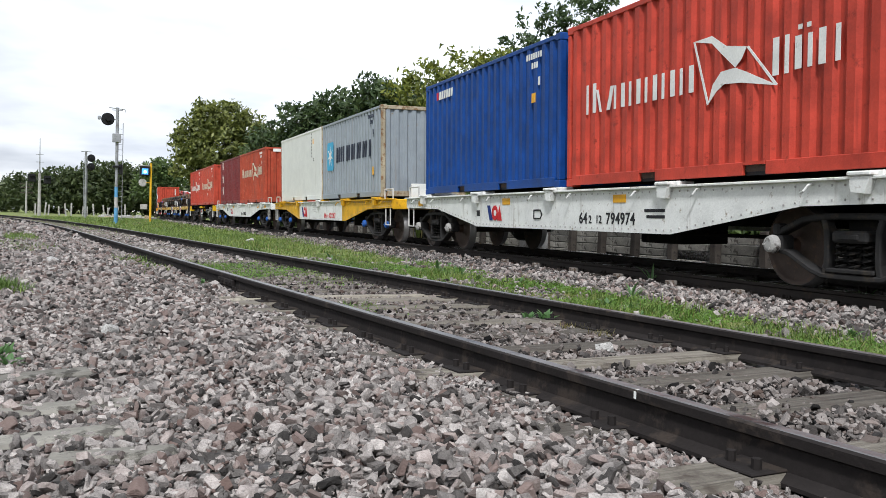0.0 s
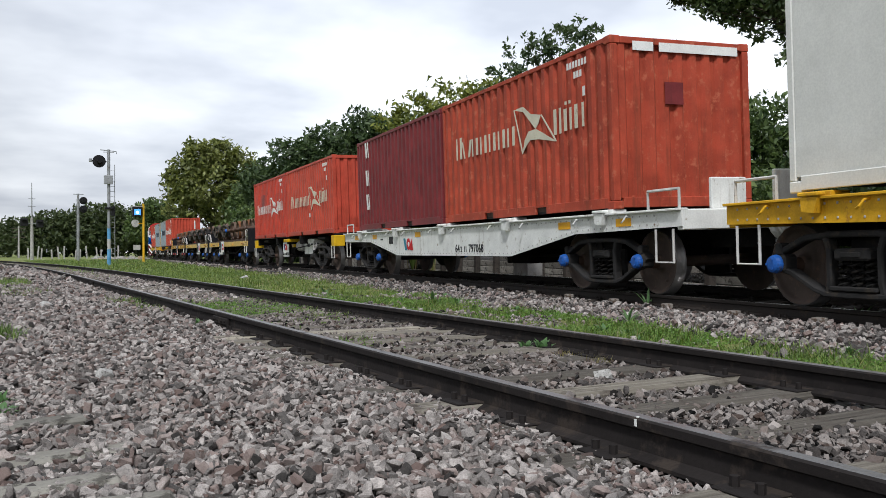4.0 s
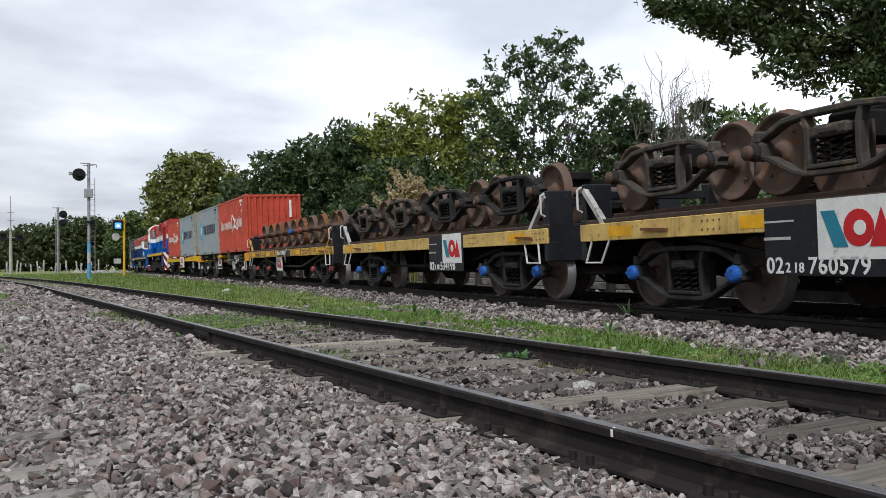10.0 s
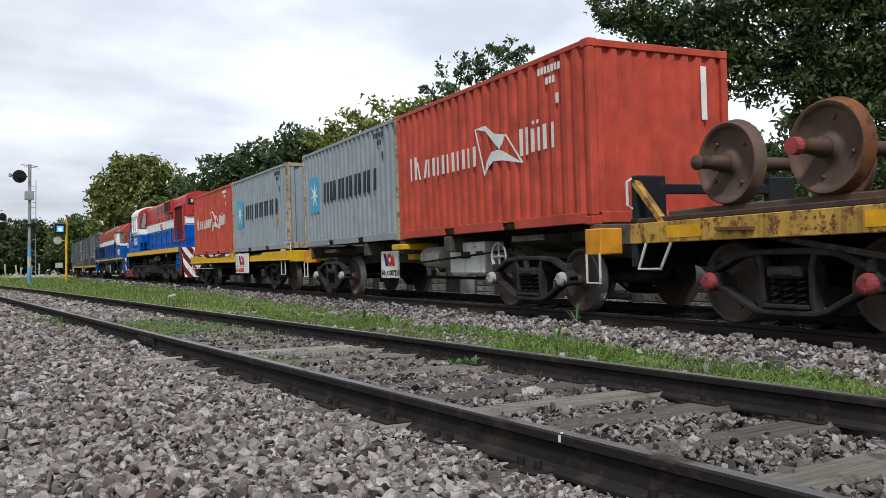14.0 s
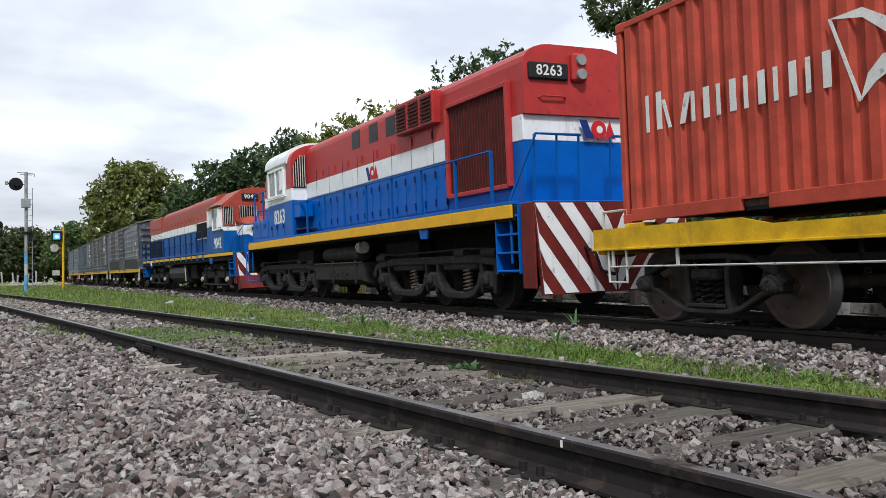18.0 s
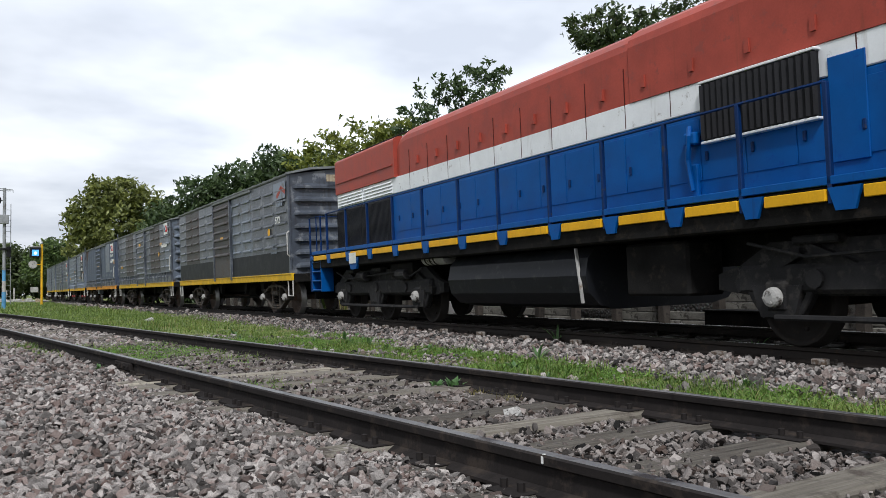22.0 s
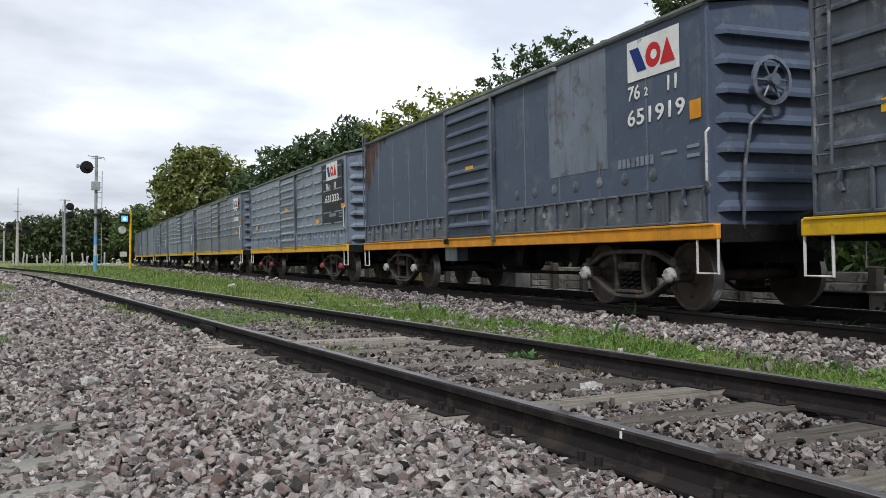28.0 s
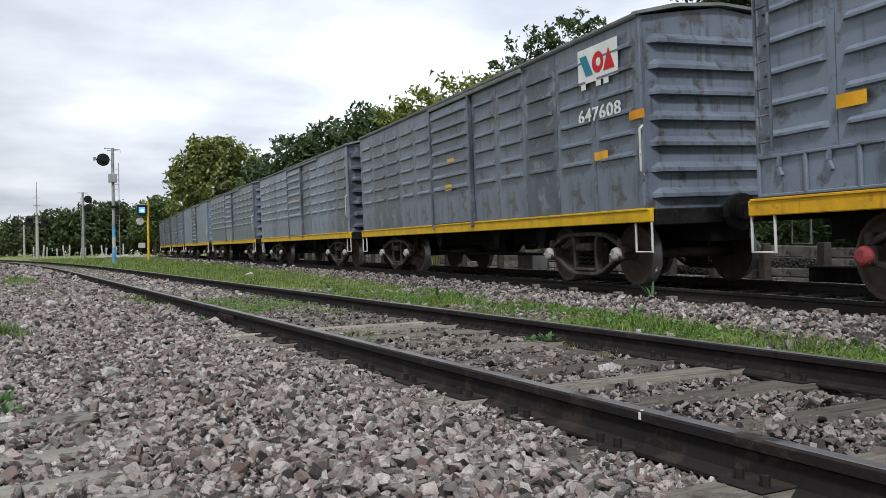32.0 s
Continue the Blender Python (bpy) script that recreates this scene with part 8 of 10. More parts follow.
def engine_two():
    """Hood unit with low nose and angled cab windows, near end first."""
    c = thing("diesel_locomotive", "faded red, white and blue diesel locomotive with rusty white nose", "locomotive", "engines of the train")
    hw = 1.12
    POSTS = [-4.5, -3.5, -2.45, -1.36, -0.2, 1.13, 2.37, 3.72, 5.02, 6.3, 7.55, 8.8]
    SILLS = [(-9.1, -4.84)] + [(a + 0.03, b - 0.3) for a, b in zip(POSTS[:-1], POSTS[1:])] + [(8.83, 9.7)]
    part("frame", Geo().box(-9.0, 9.9, -1.38, 1.38, 1.14, 1.46, 0.02), M_BLACK, c)
    for s in (1, -1):
        for a, b in SILLS:
            part("yellow_sill", Geo().box(a, b, min(1.38 * s, 1.42 * s), max(1.38 * s, 1.42 * s), 1.325, 1.43, 0.006), M_LYEL, c)
        for a, b in zip(SILLS[:-1], SILLS[1:]):
            part("post_bracket", Geo().prism([(a[1] + 0.02, 1.44), (b[0] - 0.02, 1.44), (b[0] - 0.09, 1.24), (a[1] + 0.09, 1.24)], "y", min(1.38 * s, 1.41 * s), max(1.38 * s, 1.41 * s)), M_LBLUETWO, c)
        part("walkway_edge", Geo().box(-5.8, 9.9, min(1.12 * s, 1.4 * s), max(1.12 * s, 1.4 * s), 1.465, 1.54, 0.006), M_LBLUETWO, c)
    part("lower_hood", Geo().box(-5.8, 8.72, -hw, hw, 1.5, 2.46, 0.02), M_LBLUETWO, c)
    part("white_band", Geo().box(-5.8, 8.72, -hw - 0.004, hw + 0.004, 2.46, 2.77, 0.01), M_LWHITE, c)
    part("upper_hood", loft([(-1.6, hw, 2.77, 3.70, 0.5), (4.9, hw, 2.77, 3.70, 0.5), (5.15, hw, 2.77, 3.66, 0.5), (5.32, hw - 0.02, 2.77, 3.56, 0.45)]), M_LRED2, c)
    part("front_hood", Geo().prism(arch(hw + 0.015, 2.77, 3.72, 0.5), "x", -5.8, -1.62), M_LRED2, c)
    part("radiator_hood", Geo().prism(arch(hw + 0.04, 2.77, 3.56, 0.16), "x", 5.36, 8.72), M_LRED2, c)
    part("roof_walk", Geo().box(5.5, 8.6, -0.6, 0.6, 3.56, 3.6, 0.01), M_GRILLEBLK, c)
    g = Geo()
    for k in range(9):
        g.tube([(5.5 + 0.38 * k, 0.8, 3.54), (5.5 + 0.38 * k, 0.8, 3.68)], 0.012, 5)
    part("roof_rail", g.tube([(5.4, 0.8, 3.68), (8.65, 0.8, 3.68)], 0.014), M_GRILLEBLK, c)
    part("exhaust", Geo().cyl((1.0, 0, 3.7), (1.0, 0, 3.92), 0.14, 12).cyl((1.5, 0.2, 3.7), (1.5, 0.2, 3.86), 0.1, 10).box(0.6, 1.8, -0.3, 0.3, 3.68, 3.78, 0.03), M_GRILLE, c)
    for s in (0, 1):
        m = TURN if s else Matrix.Identity(4)
        sg = -1 if s else 1
        for k in range(17):
            x = (-4.9 + k * 0.62) * sg
            d = part("hood_door", Geo().box(x - 0.302, x + 0.302, hw, hw + 0.009, 1.72, 2.38, 0.004), M_LBLUETWO, c, at=m)
            part("handle", Geo().box(x + 0.2, x + 0.24, hw + 0.009, hw + 0.03, 1.92, 2.02, 0.008), M_NAVY, d)
        for k in range(13):
            x = (-5.0 + k * 0.78) * sg
            part("roof_latch", Geo().box(x - 0.03, x + 0.03, hw, hw + 0.035, 2.9, 3.04), M_LRED2, c, at=m)
            part("panel_seam", Geo().box(x + 0.36, x + 0.372, hw + 0.001, hw + 0.006, 2.48, 3.2), M_GRILLE, c, at=m)
        for a, b in ((5.58, 7.1), (7.12, 8.64)):
            q = part("radiator_grille", Geo().box(min(a * sg, b * sg), max(a * sg, b * sg), hw, hw + 0.05, 1.53, 2.40, 0.012), M_GRILLEBLK, c, "black radiator grille", at=m)
            fins = Geo()
            for k in range(24):
                x = (a + 0.04 + k * (b - a - 0.08) / 23) * sg
                fins.box(x - 0.008, x + 0.008, hw + 0.05, hw + 0.065, 1.57, 2.36)
            tagged(part("grille_mesh", fins, M_SIGNBLACK, q), kind="stuff")
        for a, b in ((5.55, 7.05), (7.15, 8.6)):
            for k in range(4):
                part("louvre", Geo().prism([(hw + 0.004, 2.49 + k * 0.066), (hw + 0.035, 2.49 + k * 0.066), (hw + 0.004, 2.545 + k * 0.066)], "x", min(a * sg, b * sg), max(a * sg, b * sg)), M_LWHITE, c, at=m)
        x = -3.54 * sg
        q = part("intake_grille", Geo().box(x - 0.71, x + 0.71, hw, hw + 0.07, 2.11, 2.72, 0.012), M_GRILLEBLK, c, "dark mesh intake", at=m)
        part("drip_strip", Geo().box(min(5.45 * sg, 8.65 * sg), max(5.45 * sg, 8.65 * sg), hw + 0.04, hw + 0.062, 3.0, 3.03), M_LRED2, c, at=m)
        fr = Geo()
        for z in (2.10, 2.73):
            fr.box(x - 0.73, x + 0.73, hw, hw + 0.085, z - 0.014, z + 0.014, 0.006)
        part("grille_frame", fr, M_LWHITE, q)
        fin = Geo()
        for k in range(18):
            xx = x - 0.7 + k * 0.0824
            fin.prism([(xx - 0.03, hw + 0.07), (xx + 0.03, hw + 0.07), (xx, hw + 0.1)], "z", 2.13, 2.70)
        tagged(part("grille_mesh", fin, M_GRILLEBLK, q), kind="stuff")
    handrail(c, POSTS, 1.38, 1.3, 2.36, M_NAVY, 0.016)
    part("door_step", Geo().box(-4.72, -4.34, hw + 0.002, hw + 0.02, 1.68, 2.62, 0.006), M_LBLUETWO, c, "narrow blue side door")
    part("valve_gear", Geo().tube([(-2.62, hw + 0.05, 2.3), (-2.66, hw + 0.1, 2.2), (-2.6, hw + 0.08, 1.95), (-2.64, hw + 0.06, 1.62)], 0.03, 6).box(-2.74, -2.56, hw, hw + 0.1, 2.1, 2.24, 0.02).box(-2.7, -2.6, hw, hw + 0.05, 1.56, 1.9, 0.01), M_LBLUETWO, c)
    # cab, its roof sloping out over the side windows
    ch = 1.38
    plan = [(-5.4, -ch), (-5.4, ch), (-7.86, ch), (-8.1, 1.0), (-8.1, -1.0), (-7.86, -ch)]
    inset = [(x * 0.9995, y * 0.997) for x, y in plan]
    part("cab_lower", Geo().prism(plan, "z", 1.42, 2.2), M_LBLUETWO, c)
    part("cab_middle", Geo().prism(inset, "z", 2.2, 3.12), M_LWHITE, c)
    for s in (1, -1):
        part("cab_shoulder", Geo().prism([(-5.4, 2.2), (-5.4, 2.44), (-7.6, 2.44), (-7.87, 2.36), (-7.87, 2.2)], "y", min(s * (ch - 0.03), s * ch), max(s * (ch - 0.03), s * ch)), M_LBLUETWO, c)
    part("cab_roof", Geo().prism([(-ch - 0.06, 3.06), (-ch - 0.06, 3.10), (-0.75, 3.66), (-0.5, 3.72), (0.5, 3.72), (0.75, 3.66), (ch + 0.06, 3.10), (ch + 0.06, 3.06)], "x", -7.95, -5.6), M_LRED2, c)
    for s in (0, 1):
        m = TURN if s else Matrix.Identity(4)
        x0, x1 = (-7.87, -6.42) if not s else (6.42, 7.87)
        fr = Geo()
        for q in (x0, (x0 + x1) / 2 - 0.025, x1 - 0.05):
            fr.box(q, q + 0.05, ch - 0.02, ch + 0.05, 2.28, 3.06, 0.008)
        for z in (2.26, 3.02):
            fr.box(x0, x1, ch - 0.02, ch + 0.055, z, z + 0.05, 0.008)
        w = part("cab_window", fr, M_LWHITE, c, "rust-stained white window frame", at=m)
        for k in (0, 1):
            a = x0 + 0.045 + k * (x1 - x0) / 2
            part("pane", Geo().box(a, a + (x1 - x0) / 2 - 0.07, ch + 0.004, ch + 0.02, 2.31, 3.03), M_PALEGLASS, w)
        part("awning", Geo().box(x0 - 0.1, x1 + 0.1, ch + 0.02, ch + 0.2, 3.10, 3.12), M_RUSTPOST, w)
        b = x1 + 0.3 if not s else x0 - 0.44
        part("mirror", Geo().box(b, b + 0.14, ch + 0.1, ch + 0.12, 2.42, 2.96, 0.01).box(b, b + 0.14, ch, ch + 0.1, 2.5, 2.52), M_LWHITE, w)
        b = x0 + 0.02 if not s else x1 - 0.06
        part("wind_deflector", Geo().box(b, b + 0.04, ch + 0.05, ch + 0.18, 2.34, 3.0, 0.01), M_LWHITE, w)
    words("9042", c, M_MARKWHITE, -7.03, ch + 0.004, 1.78, 0.40, 0.95)
    # cab front: red brow with number boards, barred windows, canted corners
    part("cab_front", Geo().prism([(-1.0, 2.5), (1.0, 2.5), (1.0, 3.12), (0.72, 3.64), (-0.72, 3.64), (-1.0, 3.12)], "x", -8.16, -8.1), M_LRED2, c)
    part("cab_brow", Geo().prism([(-1.34, 3.04), (1.34, 3.04), (1.3, 3.14), (0.74, 3.66), (-0.74, 3.66), (-1.3, 3.14)], "x", -8.1, -7.9), M_LRED2, c)
    lamp = part("lamp_housing", Geo().box(-8.24, -8.14, -0.1, 0.1, 3.2, 3.56, 0.03), M_LRED2, c)
    for z in (3.29, 3.47):
        part("headlight", Geo().cyl((-8.28, 0, z), (-8.23, 0, z), 0.07, 14), M_PALEGLASS, lamp)
    for e in (1, -1):
        y = 0.47 * e
        part("number_board", Geo().box(-8.22, -8.14, y - 0.29, y + 0.29, 3.26, 3.50, 0.02), M_MARKBLACK, c)
        words("9042", c, M_MARKWHITE, -8.226, y, 3.38, 0.15, way=ENDW)
        y = 0.56 * e
        w = part("front_window", Geo().box(-8.19, -8.15, y - 0.31, y + 0.31, 2.56, 3.04, 0.012), M_DARKGLASS, c)
        for k in range(8):
            part("window_bar", Geo().tube([(-8.23, y - 0.29 + k * 0.083, 2.54), (-8.23, y - 0.29 + k * 0.083, 3.07)], 0.011, 5), M_HAND, w)
        # canted corner window and its bars
        ux, uy = -0.24 / 0.449, -0.38 / 0.449 * e
        at = lambda d, out: (-7.86 + ux * d + out * -0.846, e * (1.38 + uy * e * d + out * 0.534))
        def slab(d0, d1, o0, o1):
            return [at(d0, o0), at(d1, o0), at(d1, o1), at(d0, o1)]
        part("corner_panel", Geo().prism(slab(0.0, 0.449, 0.0, 0.02), "z", 2.36, 3.08), M_LRED2, c)
        w = part("corner_window", Geo().prism(slab(0.07, 0.39, 0.02, 0.03), "z", 2.44, 3.02), M_DARKGLASS, c)
        for k in range(6):
            p = at(0.07 + k * 0.062, 0.07)
            part("window_bar", Geo().tube([(p[0], p[1], 2.42), (p[0], p[1], 3.06)], 0.011, 5), M_HAND, w)
        part("white_flash", Geo().prism([at(0.0, 0.003), at(0.449, 0.003), at(0.449, 0.008), at(0.0, 0.008)], "z", 2.22, 2.36), M_LWHITE, c)
    part("horn", Geo().cyl((-6.9, 0.1, 3.76), (-7.25, 0.1, 3.78), 0.03, 8, 0.07).cyl((-6.9, -0.12, 3.76), (-7.15, -0.12, 3.78), 0.03, 8, 0.065).box(-6.95, -6.8, -0.18, 0.16, 3.7, 3.79, 0.02), M_LRED2, c)
    # nose
    part("nose", loft([(-8.1, 0.95, 1.42, 2.1, 0.02), (-8.95, 0.95, 1.42, 2.1, 0.02), (-9.06, 0.86, 1.42, 2.1, 0.02)]), M_LBLUETWO, c)
    part("nose_white", loft([(-8.1, 0.955, 2.02, 2.36, 0.02), (-8.952, 0.955, 2.02, 2.36, 0.02), (-9.066, 0.862, 2.02, 2.36, 0.02)]), M_LWHITE, c, "white band with rust runs")
    part("nose_point", Geo().prism([(-0.8, 2.03), (0.8, 2.03), (0.0, 1.5)], "x", -9.076, -9.06), M_LWHITE, c)
    part("nose_top", loft([(-8.1, 0.97, 2.36, 2.66, 0.3), (-8.6, 0.97, 2.36, 2.66, 0.3), (-8.85, 0.96, 2.36, 2.63, 0.3), (-9.0, 0.93, 2.36, 2.57, 0.28), (-9.08, 0.86, 2.36, 2.47, 0.2)]), M_LRED2, c, smooth=True)
    part("door_seam", Geo().box(-8.86, -8.85, 0.955, 0.962, 1.5, 2.34).box(-8.45, -8.44, 0.955, 0.962, 1.5, 2.34).box(-8.7, -8.69, 0.955, 0.966, 2.1, 2.24), M_NAVY, c)
    blots = random.Random(8)
    for k in range(17):
        y, z = blots.gauss(0.5, 0.24), blots.gauss(2.02, 0.22)
        r = blots.uniform(0.015, 0.06)
        if abs(y) < 0.82 and 1.5 < z < 2.4:
            ring = [(y + r * blots.uniform(0.5, 1.1) * math.cos(a * 0.785), z + 1.5 * r * blots.uniform(0.5, 1.2) * math.sin(a * 0.785)) for a in range(8)]
            part("rust_blotch", Geo().prism(ring, "x", -9.09, -9.062), M_RUSTPATCH, c)
    for y in (0.62, -0.62):
        part("nose_light", Geo().cyl((-9.12, y, 2.2), (-9.05, y, 2.2), 0.12, 16), M_HAND, c)
        part("lens", Geo().cyl((-9.135, y, 2.2), (-9.11, y, 2.2), 0.08, 14), M_DARKGLASS, c)
    for s in (1, -1):
        part("nose_handrail", Geo().tube([(-8.42, 1.34 * s, 0.75), (-8.42, 1.34 * s, 2.3), (-8.4, 1.0 * s, 2.36)], 0.015).tube([(-9.08, 1.3 * s, 0.6), (-9.08, 1.3 * s, 1.5), (-9.16, 1.22 * s, 2.0), (-9.2, 1.0 * s, 2.34), (-9.2, 0.3 * s, 2.4)], 0.015), M_LBLUETWO, c)
        steps(c, -8.85, -1, 1.38, 0.62, 1.4, M_LBLUETWO) if s > 0 else None
    steps(c, 9.65, 1, 1.38, 0.62, 1.4, M_LBLUETWO)
    for s in (1, -1):
        part("rear_handrail", Geo().tube([(9.3, 1.36 * s, 1.42), (9.3, 1.36 * s, 2.35), (10.1, 1.36 * s, 2.35), (10.1, 1.36 * s, 0.6)], 0.022).tube([(10.1, 1.2 * s, 1.42), (10.1, 1.2 * s, 2.4), (10.1, 0.4 * s, 2.4), (10.1, 0.4 * s, 1.42)], 0.018), M_NAVY, c)
    part("end_platform", Geo().box(9.4, 10.1, -1.38, 1.38, 1.34, 1.44, 0.01).box(-9.2, -9.0, -1.38, 1.38, 1.34, 1.44, 0.01), M_LBLUETWO, c)
    part("rear_hood_end", Geo().prism(arch(hw, 2.77, 3.54, 0.16), "x", 8.72, 8.78), M_LRED2, c)
    hazard(c, -9.2, -1, 0.25, 1.42, 1.3); part("rear_pilot", Geo().box(10.04, 10.1, -1.3, 1.3, 0.42, 1.36, 0.01), M_BLACK, c)
    part("snow_plough", Geo().prism([(-9.2, 0.62), (-9.2, 0.14), (-9.62, 0.2), (-9.45, 0.62)], "y", -1.25, 1.25), M_STRIPERED, c)
    for e, q in ((-1, 9.1), (1, 10.0)):
        part("coupler", Geo().cyl((q * e, 0, 0.98), ((q + 0.4) * e, 0, 0.98), 0.2, 16).cyl(((q + 0.25) * e, 0, 0.98), ((q + 0.35) * e, 0, 0.98), 0.26, 18).box(min((q + 0.35) * e, (q + 0.65) * e), max((q + 0.35) * e, (q + 0.65) * e), -0.14, 0.14, 0.84, 1.12, 0.04), M_STRIPERED if e < 0 else M_DKIRON, c)
    part("fuel_tank", Geo().prism([(-1.1, 1.12), (-1.24, 0.98), (-1.29, 0.76), (-1.24, 0.54), (-1.08, 0.38), (-0.8, 0.32), (0.8, 0.32), (1.08, 0.38), (1.24, 0.54), (1.29, 0.76), (1.24, 0.98), (1.1, 1.12)], "x", -0.8, 3.0), M_SIGNBLACK, c)
    part("tank_strap", Geo().bar([(-0.62, 1.1), (-0.72, 0.42)], 1.27, 1.31, 0.022), M_STEELPALE, c)
    part("reservoir", Geo().cyl((3.2, 1.15, 1.16), (4.05, 1.15, 1.16), 0.13, 16), M_CAPWHITE, c)
    for k in (3.55, 3.7, 3.88):
        part("reservoir_band", Geo().cyl((k, 1.15, 1.16), (k + 0.04, 1.15, 1.16), 0.138, 16), M_DKIRON, c)
    part("underside_clutter", Geo().box(-2.55, -1.5, 0.7, 1.22, 0.5, 1.1, 0.03).box(-8.8, 9.6, -0.6, 0.6, 0.8, 1.15).box(-7.0, -6.0, 0.9, 1.2, 0.85, 1.12, 0.02).box(4.6, 5.6, 0.9, 1.2, 0.85, 1.12, 0.02), M_BLACK, c)
    for x in (-6.0, 7.1):
        part("blue_bracket", Geo().prism([(x - 0.3, 1.3), (x + 0.3, 1.3), (x + 0.15, 1.06), (x - 0.15, 1.06)], "y", 1.36, 1.41), M_LBLUETWO, c)
    part("white_plate", Geo().box(6.9, 7.3, 1.42, 1.425, 1.18, 1.4), M_MARKWHITE, c)
    loco_bogie(c, -5.65, [-1.98, -0.1, 1.98], "flex"); loco_bogie(c, 6.45, [-1.98, 0.1, 1.98], "flex")
    rides(c, 162.1, 6.05)
engine_two()

# ---- grass, weeds, trees ----
def leaf_mat(name, base, dark, light, trans=0.3):
    m = bpy.data.materials.new(name); m.use_nodes = True
    nt = m.node_tree; bs = nt.nodes["Principled BSDF"]
    gn = nt.nodes.new("ShaderNodeNewGeometry")
    col = _ramp(nt, gn.outputs["Random Per Island"], 0.0, 1.0, dark, light)
    tcn = nt.nodes.new("ShaderNodeTexCoord")
    col = _mix(nt, _ramp(nt, _noise(nt, tcn.outputs["Object"], 1.1, 4), 0.4, 0.6), col, _mix(nt, 1.0, col, base, "MULTIPLY"))
    nt.links.new(col, bs.inputs["Base Color"])
    bs.inputs["Roughness"].default_value = 0.55
    tr = nt.nodes.new("ShaderNodeBsdfTranslucent"); nt.links.new(col, tr.inputs["Color"])
    mx = nt.nodes.new("ShaderNodeMixShader"); mx.inputs[0].default_value = trans
    nt.links.new(bs.outputs[0], mx.inputs[1]); nt.links.new(tr.outputs[0], mx.inputs[2])
    nt.links.new(mx.outputs[0], nt.nodes["Material Output"].inputs["Surface"])
    return m
M_GRASS = leaf_mat("grass_blades", (0.55, 0.68, 0.5), (0.081, 0.129, 0.024), (0.252, 0.327, 0.074))
M_DRYGRASS = leaf_mat("dry_grass", (0.9, 0.85, 0.7), (0.168, 0.154, 0.056), (0.350, 0.308, 0.140))
M_WEED = leaf_mat("weed_leaves", (0.8, 0.9, 0.8), (0.055, 0.122, 0.037), (0.134, 0.245, 0.086))
M_CLOVER = leaf_mat("clover_leaves", (0.8, 0.9, 0.7), (0.085, 0.17, 0.028), (0.22, 0.36, 0.075))
M_LEAFDARK = leaf_mat("dark_leaves", (0.6, 0.7, 0.6), (0.033, 0.061, 0.022), (0.100, 0.144, 0.048))
M_LEAFMID = leaf_mat("mid_green_leaves", (0.65, 0.75, 0.6), (0.054, 0.090, 0.030), (0.163, 0.221, 0.067))
# mid green scaled down: shade of the overhanging crown painted into its leaves
M_LEAFSHADE = leaf_mat("shaded_green_leaves", (0.65, 0.75, 0.6), (0.033, 0.056, 0.019), (0.101, 0.137, 0.042))
M_LEAFYEL = leaf_mat("yellowing_leaves", (0.75, 0.78, 0.45), (0.080, 0.108, 0.020), (0.268, 0.292, 0.056))
M_LEAFPLANE = leaf_mat("plane_tree_leaves", (0.75, 0.75, 0.5), (0.082, 0.107, 0.032), (0.276, 0.302, 0.090))
M_LEAFFAR = leaf_mat("far_leaves", (0.7, 0.8, 0.65), (0.042, 0.064, 0.024), (0.113, 0.136, 0.053))
M_PLUME = leaf_mat("pampas_plumes", (0.9, 0.85, 0.7), (0.333, 0.270, 0.156), (0.624, 0.520, 0.312))
M_BARK = surf("tree_bark", (0.07, 0.058, 0.045), 0.9, var=0.35, scale=5, fine=30, bump=0.6)
M_TWIG = surf("bare_grey_twigs", (0.14, 0.125, 0.11), 0.9, var=0.2)
def leaves(centres, radii, per, size, flat=0.75):
    """Leaf blades scattered round many twig ends."""
    C = np.repeat(centres, per, axis=0)
    n = len(C)
    d = rng.normal(0, 1, (n, 3)); d /= np.linalg.norm(d, axis=1)[:, None]
    P = C + d * (np.repeat(radii, per) * rng.random(n) ** 0.5)[:, None] * np.array([1, 1, flat])
    u = rng.normal(0, 1, (n, 3)); u /= np.linalg.norm(u, axis=1)[:, None]
    w = np.cross(u, rng.normal(0, 1, (n, 3))); w /= np.linalg.norm(w, axis=1)[:, None]
    s = size * rng.uniform(0.6, 1.3, n)[:, None]
    V = np.stack([P - u * s, P + w * s * 0.42 - u * s * 0.1, P + u * s, P - w * s * 0.42 - u * s * 0.1], 1)
    F = np.array([(0, 1, 2), (0, 2, 3)])
    return V.reshape(-1, 3), (F[None] + (np.arange(n) * 4)[:, None, None]).reshape(-1, 3)
